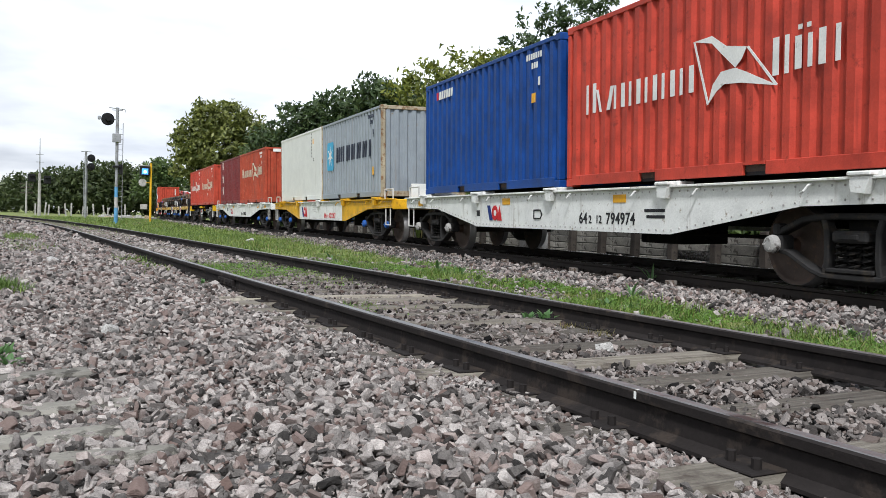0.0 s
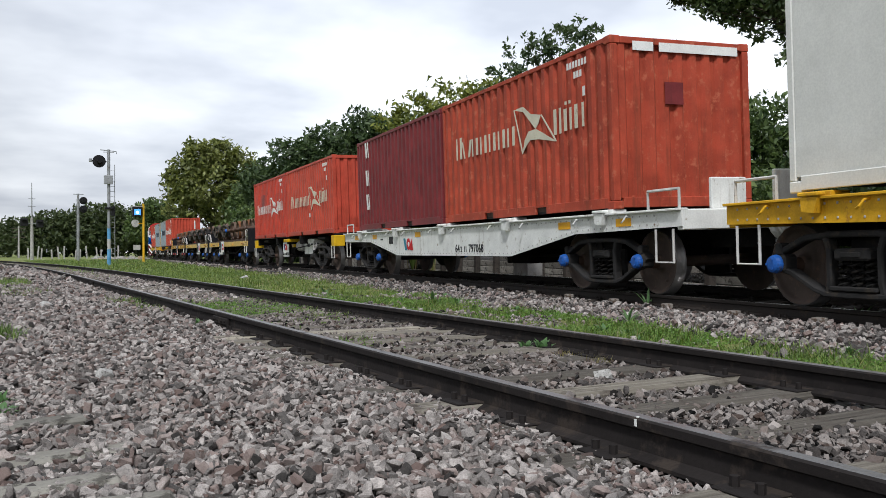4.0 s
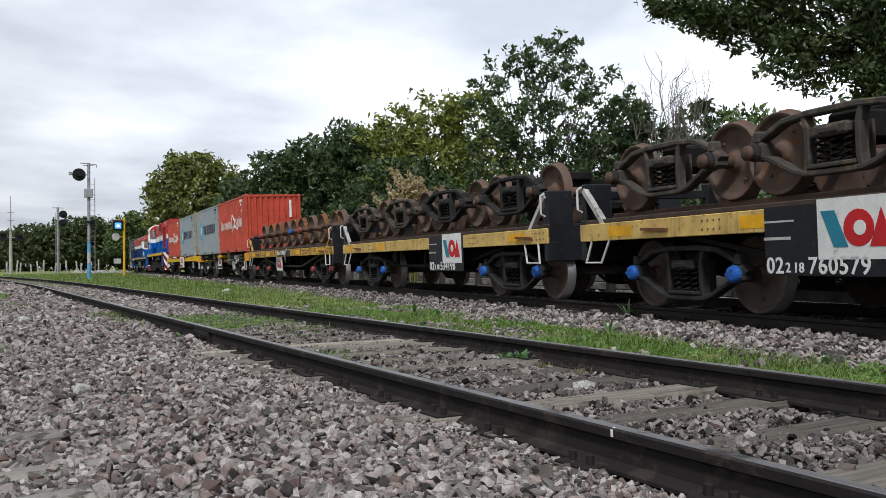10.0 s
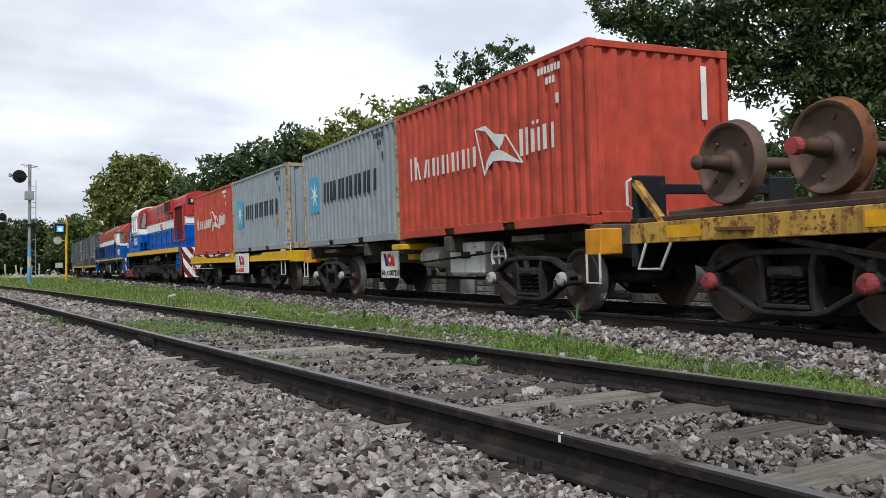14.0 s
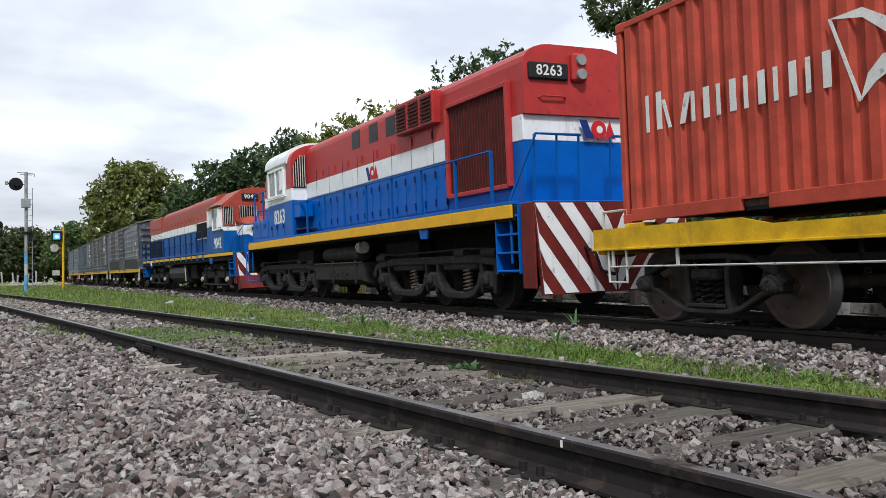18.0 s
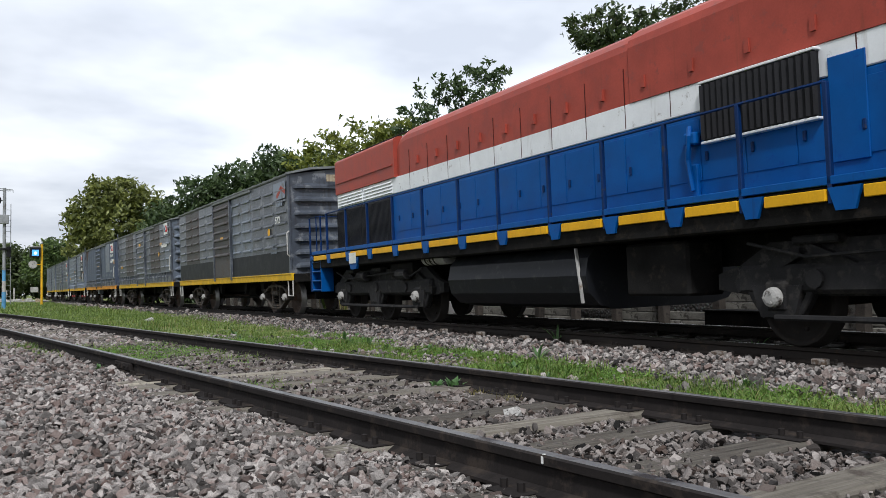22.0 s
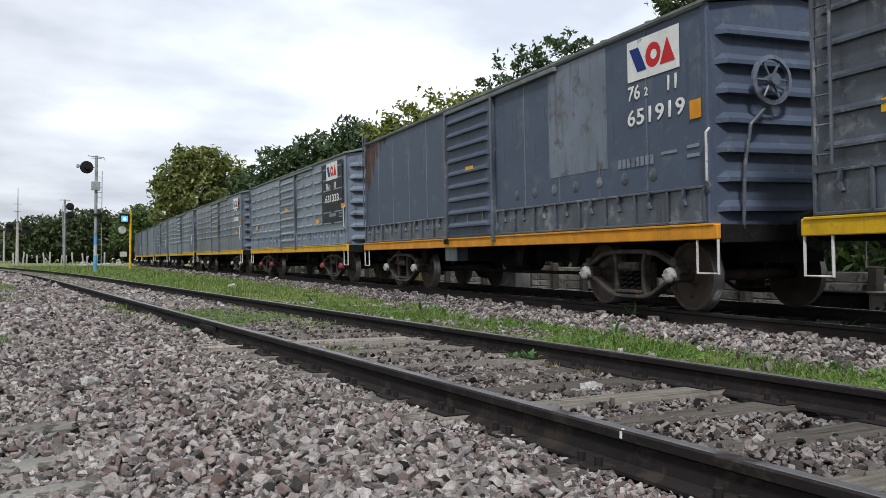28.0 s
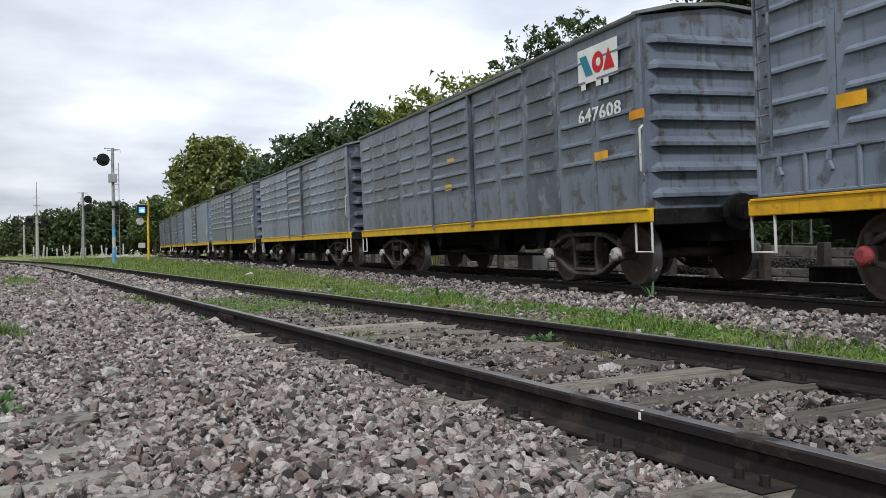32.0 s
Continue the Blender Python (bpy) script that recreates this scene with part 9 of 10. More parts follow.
def blades(n, area, hmin, hmax, w, keep):
    x0, x1, y0, y1 = area
    x, y = rng.uniform(x0, x1, n), rng.uniform(y0, y1, n)
    ok = keep(x, y); x, y = x[ok], y[ok]; n = len(x)
    a, lean = rng.uniform(0, 6.283, n), rng.uniform(0.2, 1.1, n)
    h = (hmin + (hmax - hmin) * rng.random(n) ** 1.6) * (0.35 + 1.1 * speckle(x, y, 0.45, 9) ** 1.5)
    z = ground_z(x, y) - 0.01
    dx, dy = np.cos(a), np.sin(a)
    px, py = -dy * w / 2, dx * w / 2
    def pt(f, side, wid):
        b = lean * h * f * f
        return np.stack([x + dx * b + px * side * wid, y + dy * b + py * side * wid, z + h * f * (1 - 0.25 * lean * f)], 1)
    V = np.stack([pt(0, -1, 1), pt(0, 1, 1), pt(0.5, -1, 0.75), pt(0.5, 1, 0.75), pt(1, 0, 0)], 1)
    F = np.array([(0, 1, 3), (0, 3, 2), (2, 3, 4)])
    return V.reshape(-1, 3), (F[None] + (np.arange(n) * 5)[:, None, None]).reshape(-1, 3)
def grass(name, label, specs, mat):
    vs, fs, k = [], [], 0
    for sp in specs:
        v, f = blades(*sp); vs.append(v); fs.append(f + k); k += len(v)
    tagged(new(name, mesh_from(name, np.concatenate(vs), np.concatenate(fs), [mat])), label, "grass", kind="stuff")
thick = lambda x, y: (rng.random(len(x)) < cover(x, y) ** 1.4) & (np.abs(np.abs(x - SIDING - bend(y)) - 0.872) > 0.06)
grass("grass", "short green grass growing between the tracks", [
    (80000, (3.9, 7.6, 1.5, 15.0), 0.03, 0.15, 0.010, thick),
    (30000, (3.9, 11.0, 15.0, 34.0), 0.06, 0.18, 0.018, thick),
    (26000, (3.0, 15.0, 34.0, 90.0), 0.08, 0.22, 0.04, thick),
    (16000, (2.2, 3.75, 5.0, 18.0), 0.03, 0.11, 0.009, thick),
    (6000, (-2.0, 3.75, 18.0, 60.0), 0.05, 0.14, 0.02, thick),
    (9000, (-9.0, 0.5, 6.0, 60.0), 0.06, 0.18, 0.02, thick),
    (6000, (1.2, 2.03, 10.0, 16.0), 0.07, 0.16, 0.010, thick),
    (4000, (-0.3, 1.2, 14.5, 20.5), 0.07, 0.17, 0.012, thick),
    (2600, (-0.25, 0.35, 7.9, 9.1), 0.10, 0.20, 0.010, lambda x, y: rng.random(len(x)) < np.exp(-((x - 0.05) / 0.16) ** 2 - ((y - 8.5) / 0.3) ** 2)),
    (1400, (0.2, 0.9, 21.0, 25.0), 0.10, 0.18, 0.014, lambda x, y: rng.random(len(x)) < 0.8),
    (260, (2.1, 2.5, 4.8, 5.6), 0.04, 0.09, 0.008, lambda x, y: rng.random(len(x)) < 0.7),
], M_GRASS)
# clover and other small broad leaves low in the turf
def low_leaves(n, area, size, keep):
    x, y = rng.uniform(area[0], area[1], n), rng.uniform(area[2], area[3], n)
    ok = keep(x, y); x, y = x[ok], y[ok]
    c = np.stack([x, y, ground_z(x, y) + 0.015 + 0.05 * speckle(x, y, 0.5, 11) * rng.random(len(x))], 1)
    return leaves(c, np.full(len(c), 0.02), 2, size)
clumpy = lambda x, y: (rng.random(len(x)) < cover(x, y) ** 1.2 * np.clip(speckle(x, y, 0.6, 12) * 2.2 - 0.5, 0, 1)) & off_rail(x, y)
sets = [low_leaves(60000, (3.9, 7.4, 1.5, 14.0), 0.019, clumpy), low_leaves(7000, (2.2, 3.75, 5.5, 15.0), 0.014, clumpy)]
tagged(new("clover", mesh_from("clover", np.concatenate([sets[0][0], sets[1][0]]), np.concatenate([sets[0][1], sets[1][1] + len(sets[0][0])]), [M_CLOVER])), "low clover and broad-leaved weeds among the grass", "grass", kind="stuff")
grass("dry_grass", "dry yellowish grass tufts along the rails", [
    (6000, (3.9, 8.0, 1.5, 24.0), 0.06, 0.20, 0.008, lambda x, y: rng.random(len(x)) < cover(x, y) * 0.6),
    (260, (3.62, 3.77, 4.55, 5.15), 0.07, 0.17, 0.006, lambda x, y: rng.random(len(x)) < 0.8),
    (7000, (-6.0, 14.0, 40.0, 95.0), 0.08, 0.2, 0.035, lambda x, y: rng.random(len(x)) < cover(x, y) * 0.5),
], M_DRYGRASS)
def weed(x, y, size, n, wide=0.35):
    t = thing("weed", "small leafy green weed growing in the ballast", "plant", "weeds by the rails")
    for k in range(n):
        a, e, L = rng.uniform(0, 360), rng.uniform(15, 80), size * rng.uniform(0.6, 1.1)
        g = Geo()
        v = [(0, 0, 0), (0.35 * L, -wide * L * 0.3, 0.03 * L), (0.4 * L, 0, 0.0), (0.35 * L, wide * L * 0.3, 0.03 * L), (0.75 * L, -wide * L * 0.22, -0.02 * L), (0.78 * L, 0, -0.05 * L), (0.75 * L, wide * L * 0.22, -0.02 * L), (L, 0, -0.16 * L)]
        g.add(v, [(0, 1, 2), (0, 2, 3), (1, 4, 5, 2), (2, 5, 6, 3), (4, 7, 5), (5, 7, 6)])
        part("leaf", g, M_WEED, t, at=pose(0, 0, 0.0, 0, 0, a) @ pose(0, 0, 0, 0, -e, 0))
    t.matrix_world = pose(x, y, float(ground_z(x, y)) - 0.01)
for x, y, s, n, w in ((3.70, 5.32, 0.13, 30, 0.8), (3.68, 5.52, 0.10, 20, 0.8), (7.95, 8.9, 0.30, 9, 0.22), (6.15, 7.2, 0.2, 10, 0.3), (2.36, 5.15, 0.09, 12, 0.6), (2.5, 5.3, 0.07, 8, 0.6), (8.2, 5.9, 0.28, 8, 0.2), (5.9, 10.6, 0.22, 12, 0.4), (6.3, 12.1, 0.24, 12, 0.35), (0.0, 4.5, 0.11, 34, 0.6), (0.05, 4.3, 0.09, 20, 0.6), (0.06, 4.75, 0.09, 18, 0.6), (1.9, 8.9, 0.1, 8, 0.6), (5.2, 14.0, 0.2, 10, 0.5)):
    weed(x, y, s, n, w)
for k in range(26):
    y = rng.uniform(2.6, 13.0)
    x = rng.uniform(4.0, float(line_x(y)) - 2.5)
    weed(x, y, rng.uniform(0.07, 0.15), int(rng.integers(9, 16)), rng.uniform(0.3, 0.7))

def branch(g, a, b, r0, r1, sway, seg=5):
    a, b = Vector(a), Vector(b)
    pts = []
    for i in range(seg + 1):
        f = i / seg
        p = a.lerp(b, f) + Vector(rng.normal(0, sway, 3)) * math.sin(math.pi * f)
        pts.append(p)
    for i in range(seg):
        f0, f1 = i / seg, (i + 1) / seg
        g.cyl(pts[i], pts[i + 1], r0 + (r1 - r0) * f0, 7, r0 + (r1 - r0) * f1, False)
    return pts
def tree(label, x, y, blobs, leaf, size, clusters, per, trunk_r=0.2, base=None, spread=0.55, cat="tree", name="tree", group="trees behind the railway", solid=0.5, fork_z=None):
    """Trunk, limbs to every lobe of the crown, and leaves in clumps. blobs: (dx, dy, z, radius across, radius up)."""
    t = thing(name, label, cat, group)
    z0 = float(ground_z(x, y)) - 0.1
    bx, by = base or (0, 0)
    g = Geo()
    low = min(b[2] - b[4] for b in blobs)
    fork = Vector((bx * 0.4, by * 0.4, fork_z or max(0.8, low * 0.8 + 0.2)))
    branch(g, (bx, by, 0), fork, trunk_r, trunk_r * 0.75, 0.08)
    cs, rs = [], []
    vol = np.array([b[3] * b[3] * b[4] for b in blobs]) ** 0.7
    for b, share in zip(blobs, vol / vol.sum()):
        c = Vector((b[0], b[1], b[2]))
        pts = branch(g, fork, c, trunk_r * 0.34, trunk_r * 0.05, 0.2)
        k = max(6, int(2.2 * clusters * share))
        d = rng.normal(0, 1, (k, 3)); d /= np.linalg.norm(d, axis=1)[:, None]
        rad = rng.random(k) ** (1 / 3) * (1 - solid) + solid * rng.uniform(0.75, 1.08, k)
        rad *= 1 + 0.22 * np.sin(3.1 * d[:, 0] + 5.3 * d[:, 2] + b[0]) * np.sin(4.3 * d[:, 1] + 2.2 * d[:, 2])
        p = np.array(c) + d * rad[:, None] * np.array([b[3], b[3], b[4]])
        cs.append(p); rs.append(np.full(k, spread) * rng.uniform(0.5, 1.2, k))
        for q in p[::max(1, k // 5)]:
            branch(g, pts[3], q, trunk_r * 0.1, trunk_r * 0.03, 0.08, 3)
    part("trunk", g, M_BARK, t)
    cs = np.concatenate(cs); cs[:, 2] = np.maximum(cs[:, 2], 0.25)
    V, F = leaves(cs, np.concatenate(rs), int(per * 0.63), size)
    part("crown", mesh_from("crown", V, F, [leaf]), None, t)
    t.matrix_world = pose(x, y, z0)
    return t
def polar(az, d):
    return d * math.sin(radians(az)), d * math.cos(radians(az))
def up(el, d):
    return 0.75 + d * math.tan(radians(el))
# tall airy tree
d = 42; x, y = polar(36.5, d)
tree("tall dark-leaved tree with an open airy crown", x, y, [(-1.6, 1.2, 9.3, 1.9, 1.9), (0.5, -0.4, 11.5, 0.9, 0.8), (-0.9, 0.7, 11.0, 0.8, 0.7), (0.3, -0.2, 10.6, 1.4, 1.4), (1.7, -1.1, 9.6, 1.5, 1.4), (3.0, -2.2, 8.2, 1.3, 1.1), (-0.2, 0, 7.3, 2.7, 1.8), (-2.0, 1.3, 6.2, 2.0, 1.8), (1.6, -1.2, 6.0, 2.2, 1.8), (0, 0, 4.0, 3.2, 1.8)], M_LEAFDARK, 0.15, 210, 42, 0.2, spread=0.52)
# yellowing tree
d = 52; x, y = polar(29.3, d)
tree("broad tree with yellowing autumn leaves", x, y, [(-2.2, 1.4, 8.6, 2.1, 2.0), (0, 0, 9.6, 2.0, 1.7), (1.7, -1, 9.2, 2.2, 2.0), (-1.0, 0, 6.4, 3.2, 2.4), (2.2, -1, 6.2, 2.6, 2.4), (0, 0, 3.8, 3.6, 2.2)], M_LEAFYEL, 0.2, 420, 26, 0.26, spread=0.7)
# dense dark trees
for az, d, el, r in ((24.8, 58, 9.5, 3.0), (22.2, 62, 8.5, 3.2), (19.6, 64, 7.5, 2.9), (17.6, 68, 6.0, 2.6)):
    x, y = polar(az, d); h = up(el, d)
    tree("dense dark green tree", x, y, [(-1.3, 0.8, h - 1.6, r * 0.75, 1.6), (1.2, -0.6, h - 1.9, r * 0.75, 1.7), (0, 0, h - 3.6, r, 2.4), (0, 0, h * 0.3, r * 1.1, h * 0.3)], M_LEAFDARK, 0.22, 420, 24, 0.25, spread=0.7)
x, y = polar(26.6, 46); tree("dark bushy tree beside the pampas grass", x, y, [(0, 0, 4.6, 2.4, 2.0), (1.5, -1, 3.2, 2.2, 2.4), (-1.6, 1, 3.0, 2.0, 2.2)], M_LEAFDARK, 0.2, 260, 24, 0.2)
# plane tree at the bend
d = 96; x, y = polar(13.0, d)
tree("large plane tree with thinning green and yellow leaves", x, y, [(-2.6, 0.6, 8.6, 2.2, 2.4), (-1.2, 0.3, 11.0, 2.0, 1.9), (0.8, -0.2, 11.2, 2.2, 1.9), (2.8, -0.5, 10.0, 2.0, 1.8), (3.6, -0.8, 7.6, 1.8, 2.0), (0, 0, 8.0, 3.6, 2.6), (-2.8, 0.6, 6.0, 2.0, 1.6), (1.5, 0, 5.4, 3.0, 2.0)], M_LEAFPLANE, 0.30, 460, 26, 0.35, spread=0.85)
x, y = polar(16.4, 92); tree("dark green tree beyond the bend", x, y, [(0, 0, 7.6, 2.2, 2.0), (-1.4, 0, 5.6, 2.4, 2.4), (1.5, 0, 5.0, 2.4, 2.6)], M_LEAFMID, 0.28, 240, 24, 0.3, spread=0.8)
x, y = polar(9.2, 128); tree("green tree near the level crossing", x, y, [(0, 0, 6.6, 2.0, 2.0), (1.6, 0, 5.4, 2.0, 2.4), (-1.4, 0, 4.6, 1.8, 2.2)], M_LEAFMID, 0.3, 200, 22, 0.3, spread=0.8)
# mid trees towards the wheels' background, and a bare one
for az, d, el, r, lf in ((41.8, 44, 10.7, 1.7, M_LEAFDARK), (46.6, 45, 10.2, 1.6, M_LEAFDARK), (49.4, 43, 9.6, 1.8, M_LEAFMID), (52.5, 44, 8.6, 2.4, M_LEAFDARK), (56.5, 40, 9.5, 2.6, M_LEAFDARK)):
    x, y = polar(az, d); h = up(el, d)
    tree("dark green tree behind the railway", x, y, [(0, 0, h - 1.3, r * 0.8, 1.4), (0.7, -0.6, h - 2.8, r, 1.6), (-0.8, 0.6, h - 3.2, r, 1.8), (0, 0, 2.6, r * 1.5, 2.4)], lf, 0.2, 240, 22, 0.18, spread=0.55)
d = 41; x, y = polar(44.3, d)
t = thing("bare_tree", "bare leafless tree with thin grey twigs", "tree", "trees behind the railway")
g = Geo()
for k in range(22):
    a, r = rng.uniform(0, 6.283), rng.uniform(0.3, 2.1)
    pts = branch(g, (0.15 * math.cos(a), 0.15 * math.sin(a), 0), (r * math.cos(a), r * math.sin(a), rng.uniform(8.6, 10.3) - 0.8 * r), 0.05, 0.012, 0.34, 7)
    for j in range(9):
        q = pts[3 + j % 5]
        mid = branch(g, q, q + Vector((rng.normal(0, 0.55), rng.normal(0, 0.55), rng.uniform(0.5, 1.4))), 0.016, 0.006, 0.12, 3)
        branch(g, mid[1], mid[1] + Vector((rng.normal(0, 0.4), rng.normal(0, 0.4), rng.uniform(0.2, 0.7))), 0.009, 0.004, 0.06, 2)
part("bare_crown", g, M_TWIG, t); t.matrix_world = pose(x, y, -0.2)
# overhanging tree
d = 25; x, y = polar(58, d)
HANG = [(-3.61, 4.52, 8.32, 0.75, 0.56), (-2.95, 3.84, 7.77, 0.75, 0.56), (-2.29, 3.1, 7.29, 0.83, 0.63), (-1.66, 2.35, 6.58, 0.83, 0.63), (-1.17, 1.72, 5.89, 0.75, 0.56), (-0.96, 1.43, 6.87, 1.0, 0.75), (-0.48, 0.73, 6.18, 0.92, 0.69), (0.04, -0.06, 6.24, 1.0, 0.75), (-0.18, 0.28, 5.52, 0.83, 0.63), (0.25, -0.4, 5.3, 1.0, 0.75), (-0.32, 0.51, 7.52, 1.0, 0.75), (-1.85, 2.58, 7.79, 0.83, 0.63)]
tree("large spreading tree whose branches overhang the line", x, y, [(-3.4, 4.3, 8.3, 1.0, 0.7), (-2.7, 3.6, 8.0, 1.0, 0.8), (-1.9, 2.7, 7.5, 1.0, 0.8), (-1.35, 2.0, 6.6, 0.55, 0.8), (-0.7, 1.1, 7.5, 1.2, 1.0), (0.0, 0.4, 6.0, 0.9, 0.9), (-1.4, 2.0, 8.6, 1.5, 0.9), (-0.2, 0.4, 8.7, 2.0, 1.2), (0.3, 0, 6.8, 1.3, 1.7), (0.2, 0.1, 5.0, 1.2, 1.2), (1.2, -0.6, 9.0, 2.2, 1.6), (1.8, -1.0, 7.0, 2.0, 2.2), (1.4, -0.8, 4.4, 2.0, 2.0), (2.6, -1.6, 5.5, 2.2, 2.4), (0.8, -0.3, 3.0, 1.8, 1.6), (-0.5, 1.0, 10.0, 2.5, 1.0)] + HANG, M_LEAFSHADE, 0.1, 900, 50, 0.2, base=(1.2, -0.6), spread=0.42, fork_z=5.5)
# shrubs that close the view under the crowns
for i, az in enumerate((15.5, 18.0, 20.5, 23.0, 31.0, 33.5, 36.0, 38.5, 41.0, 43.5, 46.0, 48.5, 51.0, 54.0, 57.0, 61.0)):
    d = 62 - max(0, az - 18) * 0.75; x, y = polar(az, d)
    tree("dense dark shrub under the trees", x, y, [(0, 0, 2.2, 2.3, 1.9), (1.4, -0.8, 1.3, 1.8, 1.3), (-1.4, 0.8, 1.3, 1.8, 1.3)], M_LEAFDARK if i % 3 else M_LEAFMID, 0.2, 150, 20, 0.12, spread=0.6, cat="shrub", name="shrub", group="shrubs behind the railway")
# far tree belt beyond the level crossing
for i, (az, d, el, r) in enumerate(((-3.5, 190, 1.1, 6), (-1.5, 185, 1.15, 6), (0.4, 180, 1.4, 6), (2.2, 165, 2.1, 5.5), (3.8, 160, 2.5, 5.5), (5.2, 165, 2.4, 5.0), (6.3, 160, 3.1, 4.6), (7.6, 165, 2.7, 5.0), (9.0, 170, 2.5, 5.0), (10.5, 180, 2.4, 6.0))):
    x, y = polar(az, d); h = up(el, d)
    tree("broad dark tree in the far tree belt", x, y, [(0, 0, h - 1.6, r * 0.7, 1.7), (r * 0.5, 0, h * 0.5, r * 0.8, h * 0.45), (-r * 0.5, 0, h * 0.5, r * 0.8, h * 0.42)], M_LEAFFAR, 0.42, 170, 20, 0.3, spread=1.1, group="far tree belt")
# pampas grass
def pampas(x, y, n, h):
    t = thing("pampas_grass", "tall pampas grass with pale feathery plumes", "plant", "pampas grass")
    g = Geo()
    for k in range(70):
        a, r, hh = rng.uniform(0, 6.283), rng.uniform(0.3, 1.3), rng.uniform(0.5, 0.75) * h
        b = (r * math.cos(a), r * math.sin(a), hh * rng.uniform(0.7, 1.0))
        w = Vector((-math.sin(a), math.cos(a), 0)) * 0.03
        m = Vector((0.4 * b[0], 0.4 * b[1], hh * 0.75))
        g.add([w, -w, m - w * 0.8, m + w * 0.8, b], [(0, 1, 2, 3), (3, 2, 4)])
    part("blades", g, M_GRASS, t)
    for k in range(n):
        a, r = rng.uniform(0, 6.283), rng.uniform(0.1, 1.1)
        top = Vector((r * math.cos(a), r * math.sin(a), h * rng.uniform(0.72, 1.0)))
        low = Vector((top.x * 0.5, top.y * 0.5, top.z - 0.8))
        part("stem", Geo().cyl((top.x * 0.2, top.y * 0.2, 0), low, 0.012, 5), M_DRYGRASS, t)
        c = np.array([low.lerp(top, f) for f in np.linspace(0, 1, 7)])
        V, F = leaves(c, np.array([0.07, 0.12, 0.15, 0.15, 0.13, 0.09, 0.04]), 26, 0.09)
        part("plume", mesh_from("plume", V, F, [M_PLUME]), None, t, "pale feathery plume")
    t.matrix_world = pose(x, y, float(ground_z(x, y)) - 0.05)
for az, n, h, d in ((24.7, 3, 3.2, 31), (26.2, 8, 3.9, 31), (27.6, 12, 4.3, 31), (29.2, 9, 4.0, 32)):
    pampas(*polar(az, d), n, h)

# ---- signals, poles, fence, trackside ----
M_GALV = surf("galvanised_steel", (0.30, 0.31, 0.32), 0.55, metal=0.4, stain=(0.18, 0.16, 0.14), amount=0.3)
M_CONC = surf("grey_concrete", (0.36, 0.35, 0.33), 0.85, stain=(0.22, 0.2, 0.18), amount=0.35)
M_SIGBLACK = surf("signal_black", (0.012, 0.012, 0.013), 0.5, bump=0)
M_SKYPAINT = surf("light_blue_paint", (0.10, 0.28, 0.48), 0.6, stain=(0.3, 0.3, 0.3), amount=0.25)
M_POSTYEL = surf("yellow_post_paint", (0.62, 0.36, 0.02), 0.6, stain=(0.3, 0.18, 0.04), amount=0.2)
M_OLDPLANK = surf("old_grey_planks", (0.20, 0.19, 0.165), 0.9, var=0.35, scale=4, fine=60, stain=(0.07, 0.065, 0.055), amount=0.45, each=0.4, bump=0.5)
lamp = bpy.data.materials.new("blue_signal_lamp"); lamp.use_nodes = True
_b = lamp.node_tree.nodes["Principled BSDF"]; _b.inputs["Base Color"].default_value = (0.05, 0.25, 0.8, 1); _b.inputs["Emission Color"].default_value = (0.12, 0.42, 1.0, 1); _b.inputs["Emission Strength"].default_value = 0.9
lampw = bpy.data.materials.new("white_signal_lamp"); lampw.use_nodes = True
_b = lampw.node_tree.nodes["Principled BSDF"]; _b.inputs["Emission Color"].default_value = (0.45, 0.75, 1.0, 1); _b.inputs["Emission Strength"].default_value = 1.2
for x, y, L, w, a in ((0.12, 3.95, 0.5, 0.13, 6), (0.20, 3.38, 0.55, 0.15, -4), (0.16, 2.92, 0.42, 0.13, 3), (0.30, 2.62, 0.36, 0.10, -9)):
    b = new("buried_board", Geo().box(-L / 2, L / 2, -w / 2, w / 2, -0.05, 0.012, 0.012).mesh("buried_board", M_OLDPLANK))
    b.matrix_world = pose(x, y, float(ground_z(x, y)) + 0.012, 1.5, -1, a)
    tagged(b, "flat grey weathered board half buried in gravel", "board", "buried boards")
def disc(parent, x, y, z, r, mat=M_SIGBLACK):
    p = part("signal_head", Geo().lathe([(0.0, 0.06), (r * 0.9, 0.06), (r, 0.02), (r, -0.02), (r * 0.9, -0.05), (0.0, -0.05)], 24, (x, y, z)), mat, parent, "black round signal head")
    part("hood", Geo().cyl((x, y - 0.05, z), (x, y - 0.38, z), r * 0.38, 14, r * 0.36), mat, p)
    part("back_case", Geo().box(x - r * 0.5, x + r * 0.5, y + 0.05, y + 0.3, z - r * 0.5, z + r * 0.5, 0.03), mat, p)
def ladder(parent, x, y, z0, z1, mat):
    g = Geo().tube([(x - 0.14, y, z0), (x - 0.14, y, z1)], 0.02).tube([(x + 0.14, y, z0), (x + 0.14, y, z1)], 0.02)
    for k in range(int((z1 - z0) / 0.3)):
        g.tube([(x - 0.14, y, z0 + 0.15 + 0.3 * k), (x + 0.14, y, z0 + 0.15 + 0.3 * k)], 0.012, 5)
    part("ladder", g, mat, parent)
s = thing("railway_signal", "grey steel signal mast with round black head and blue base", "railway signal", "signals along the line")
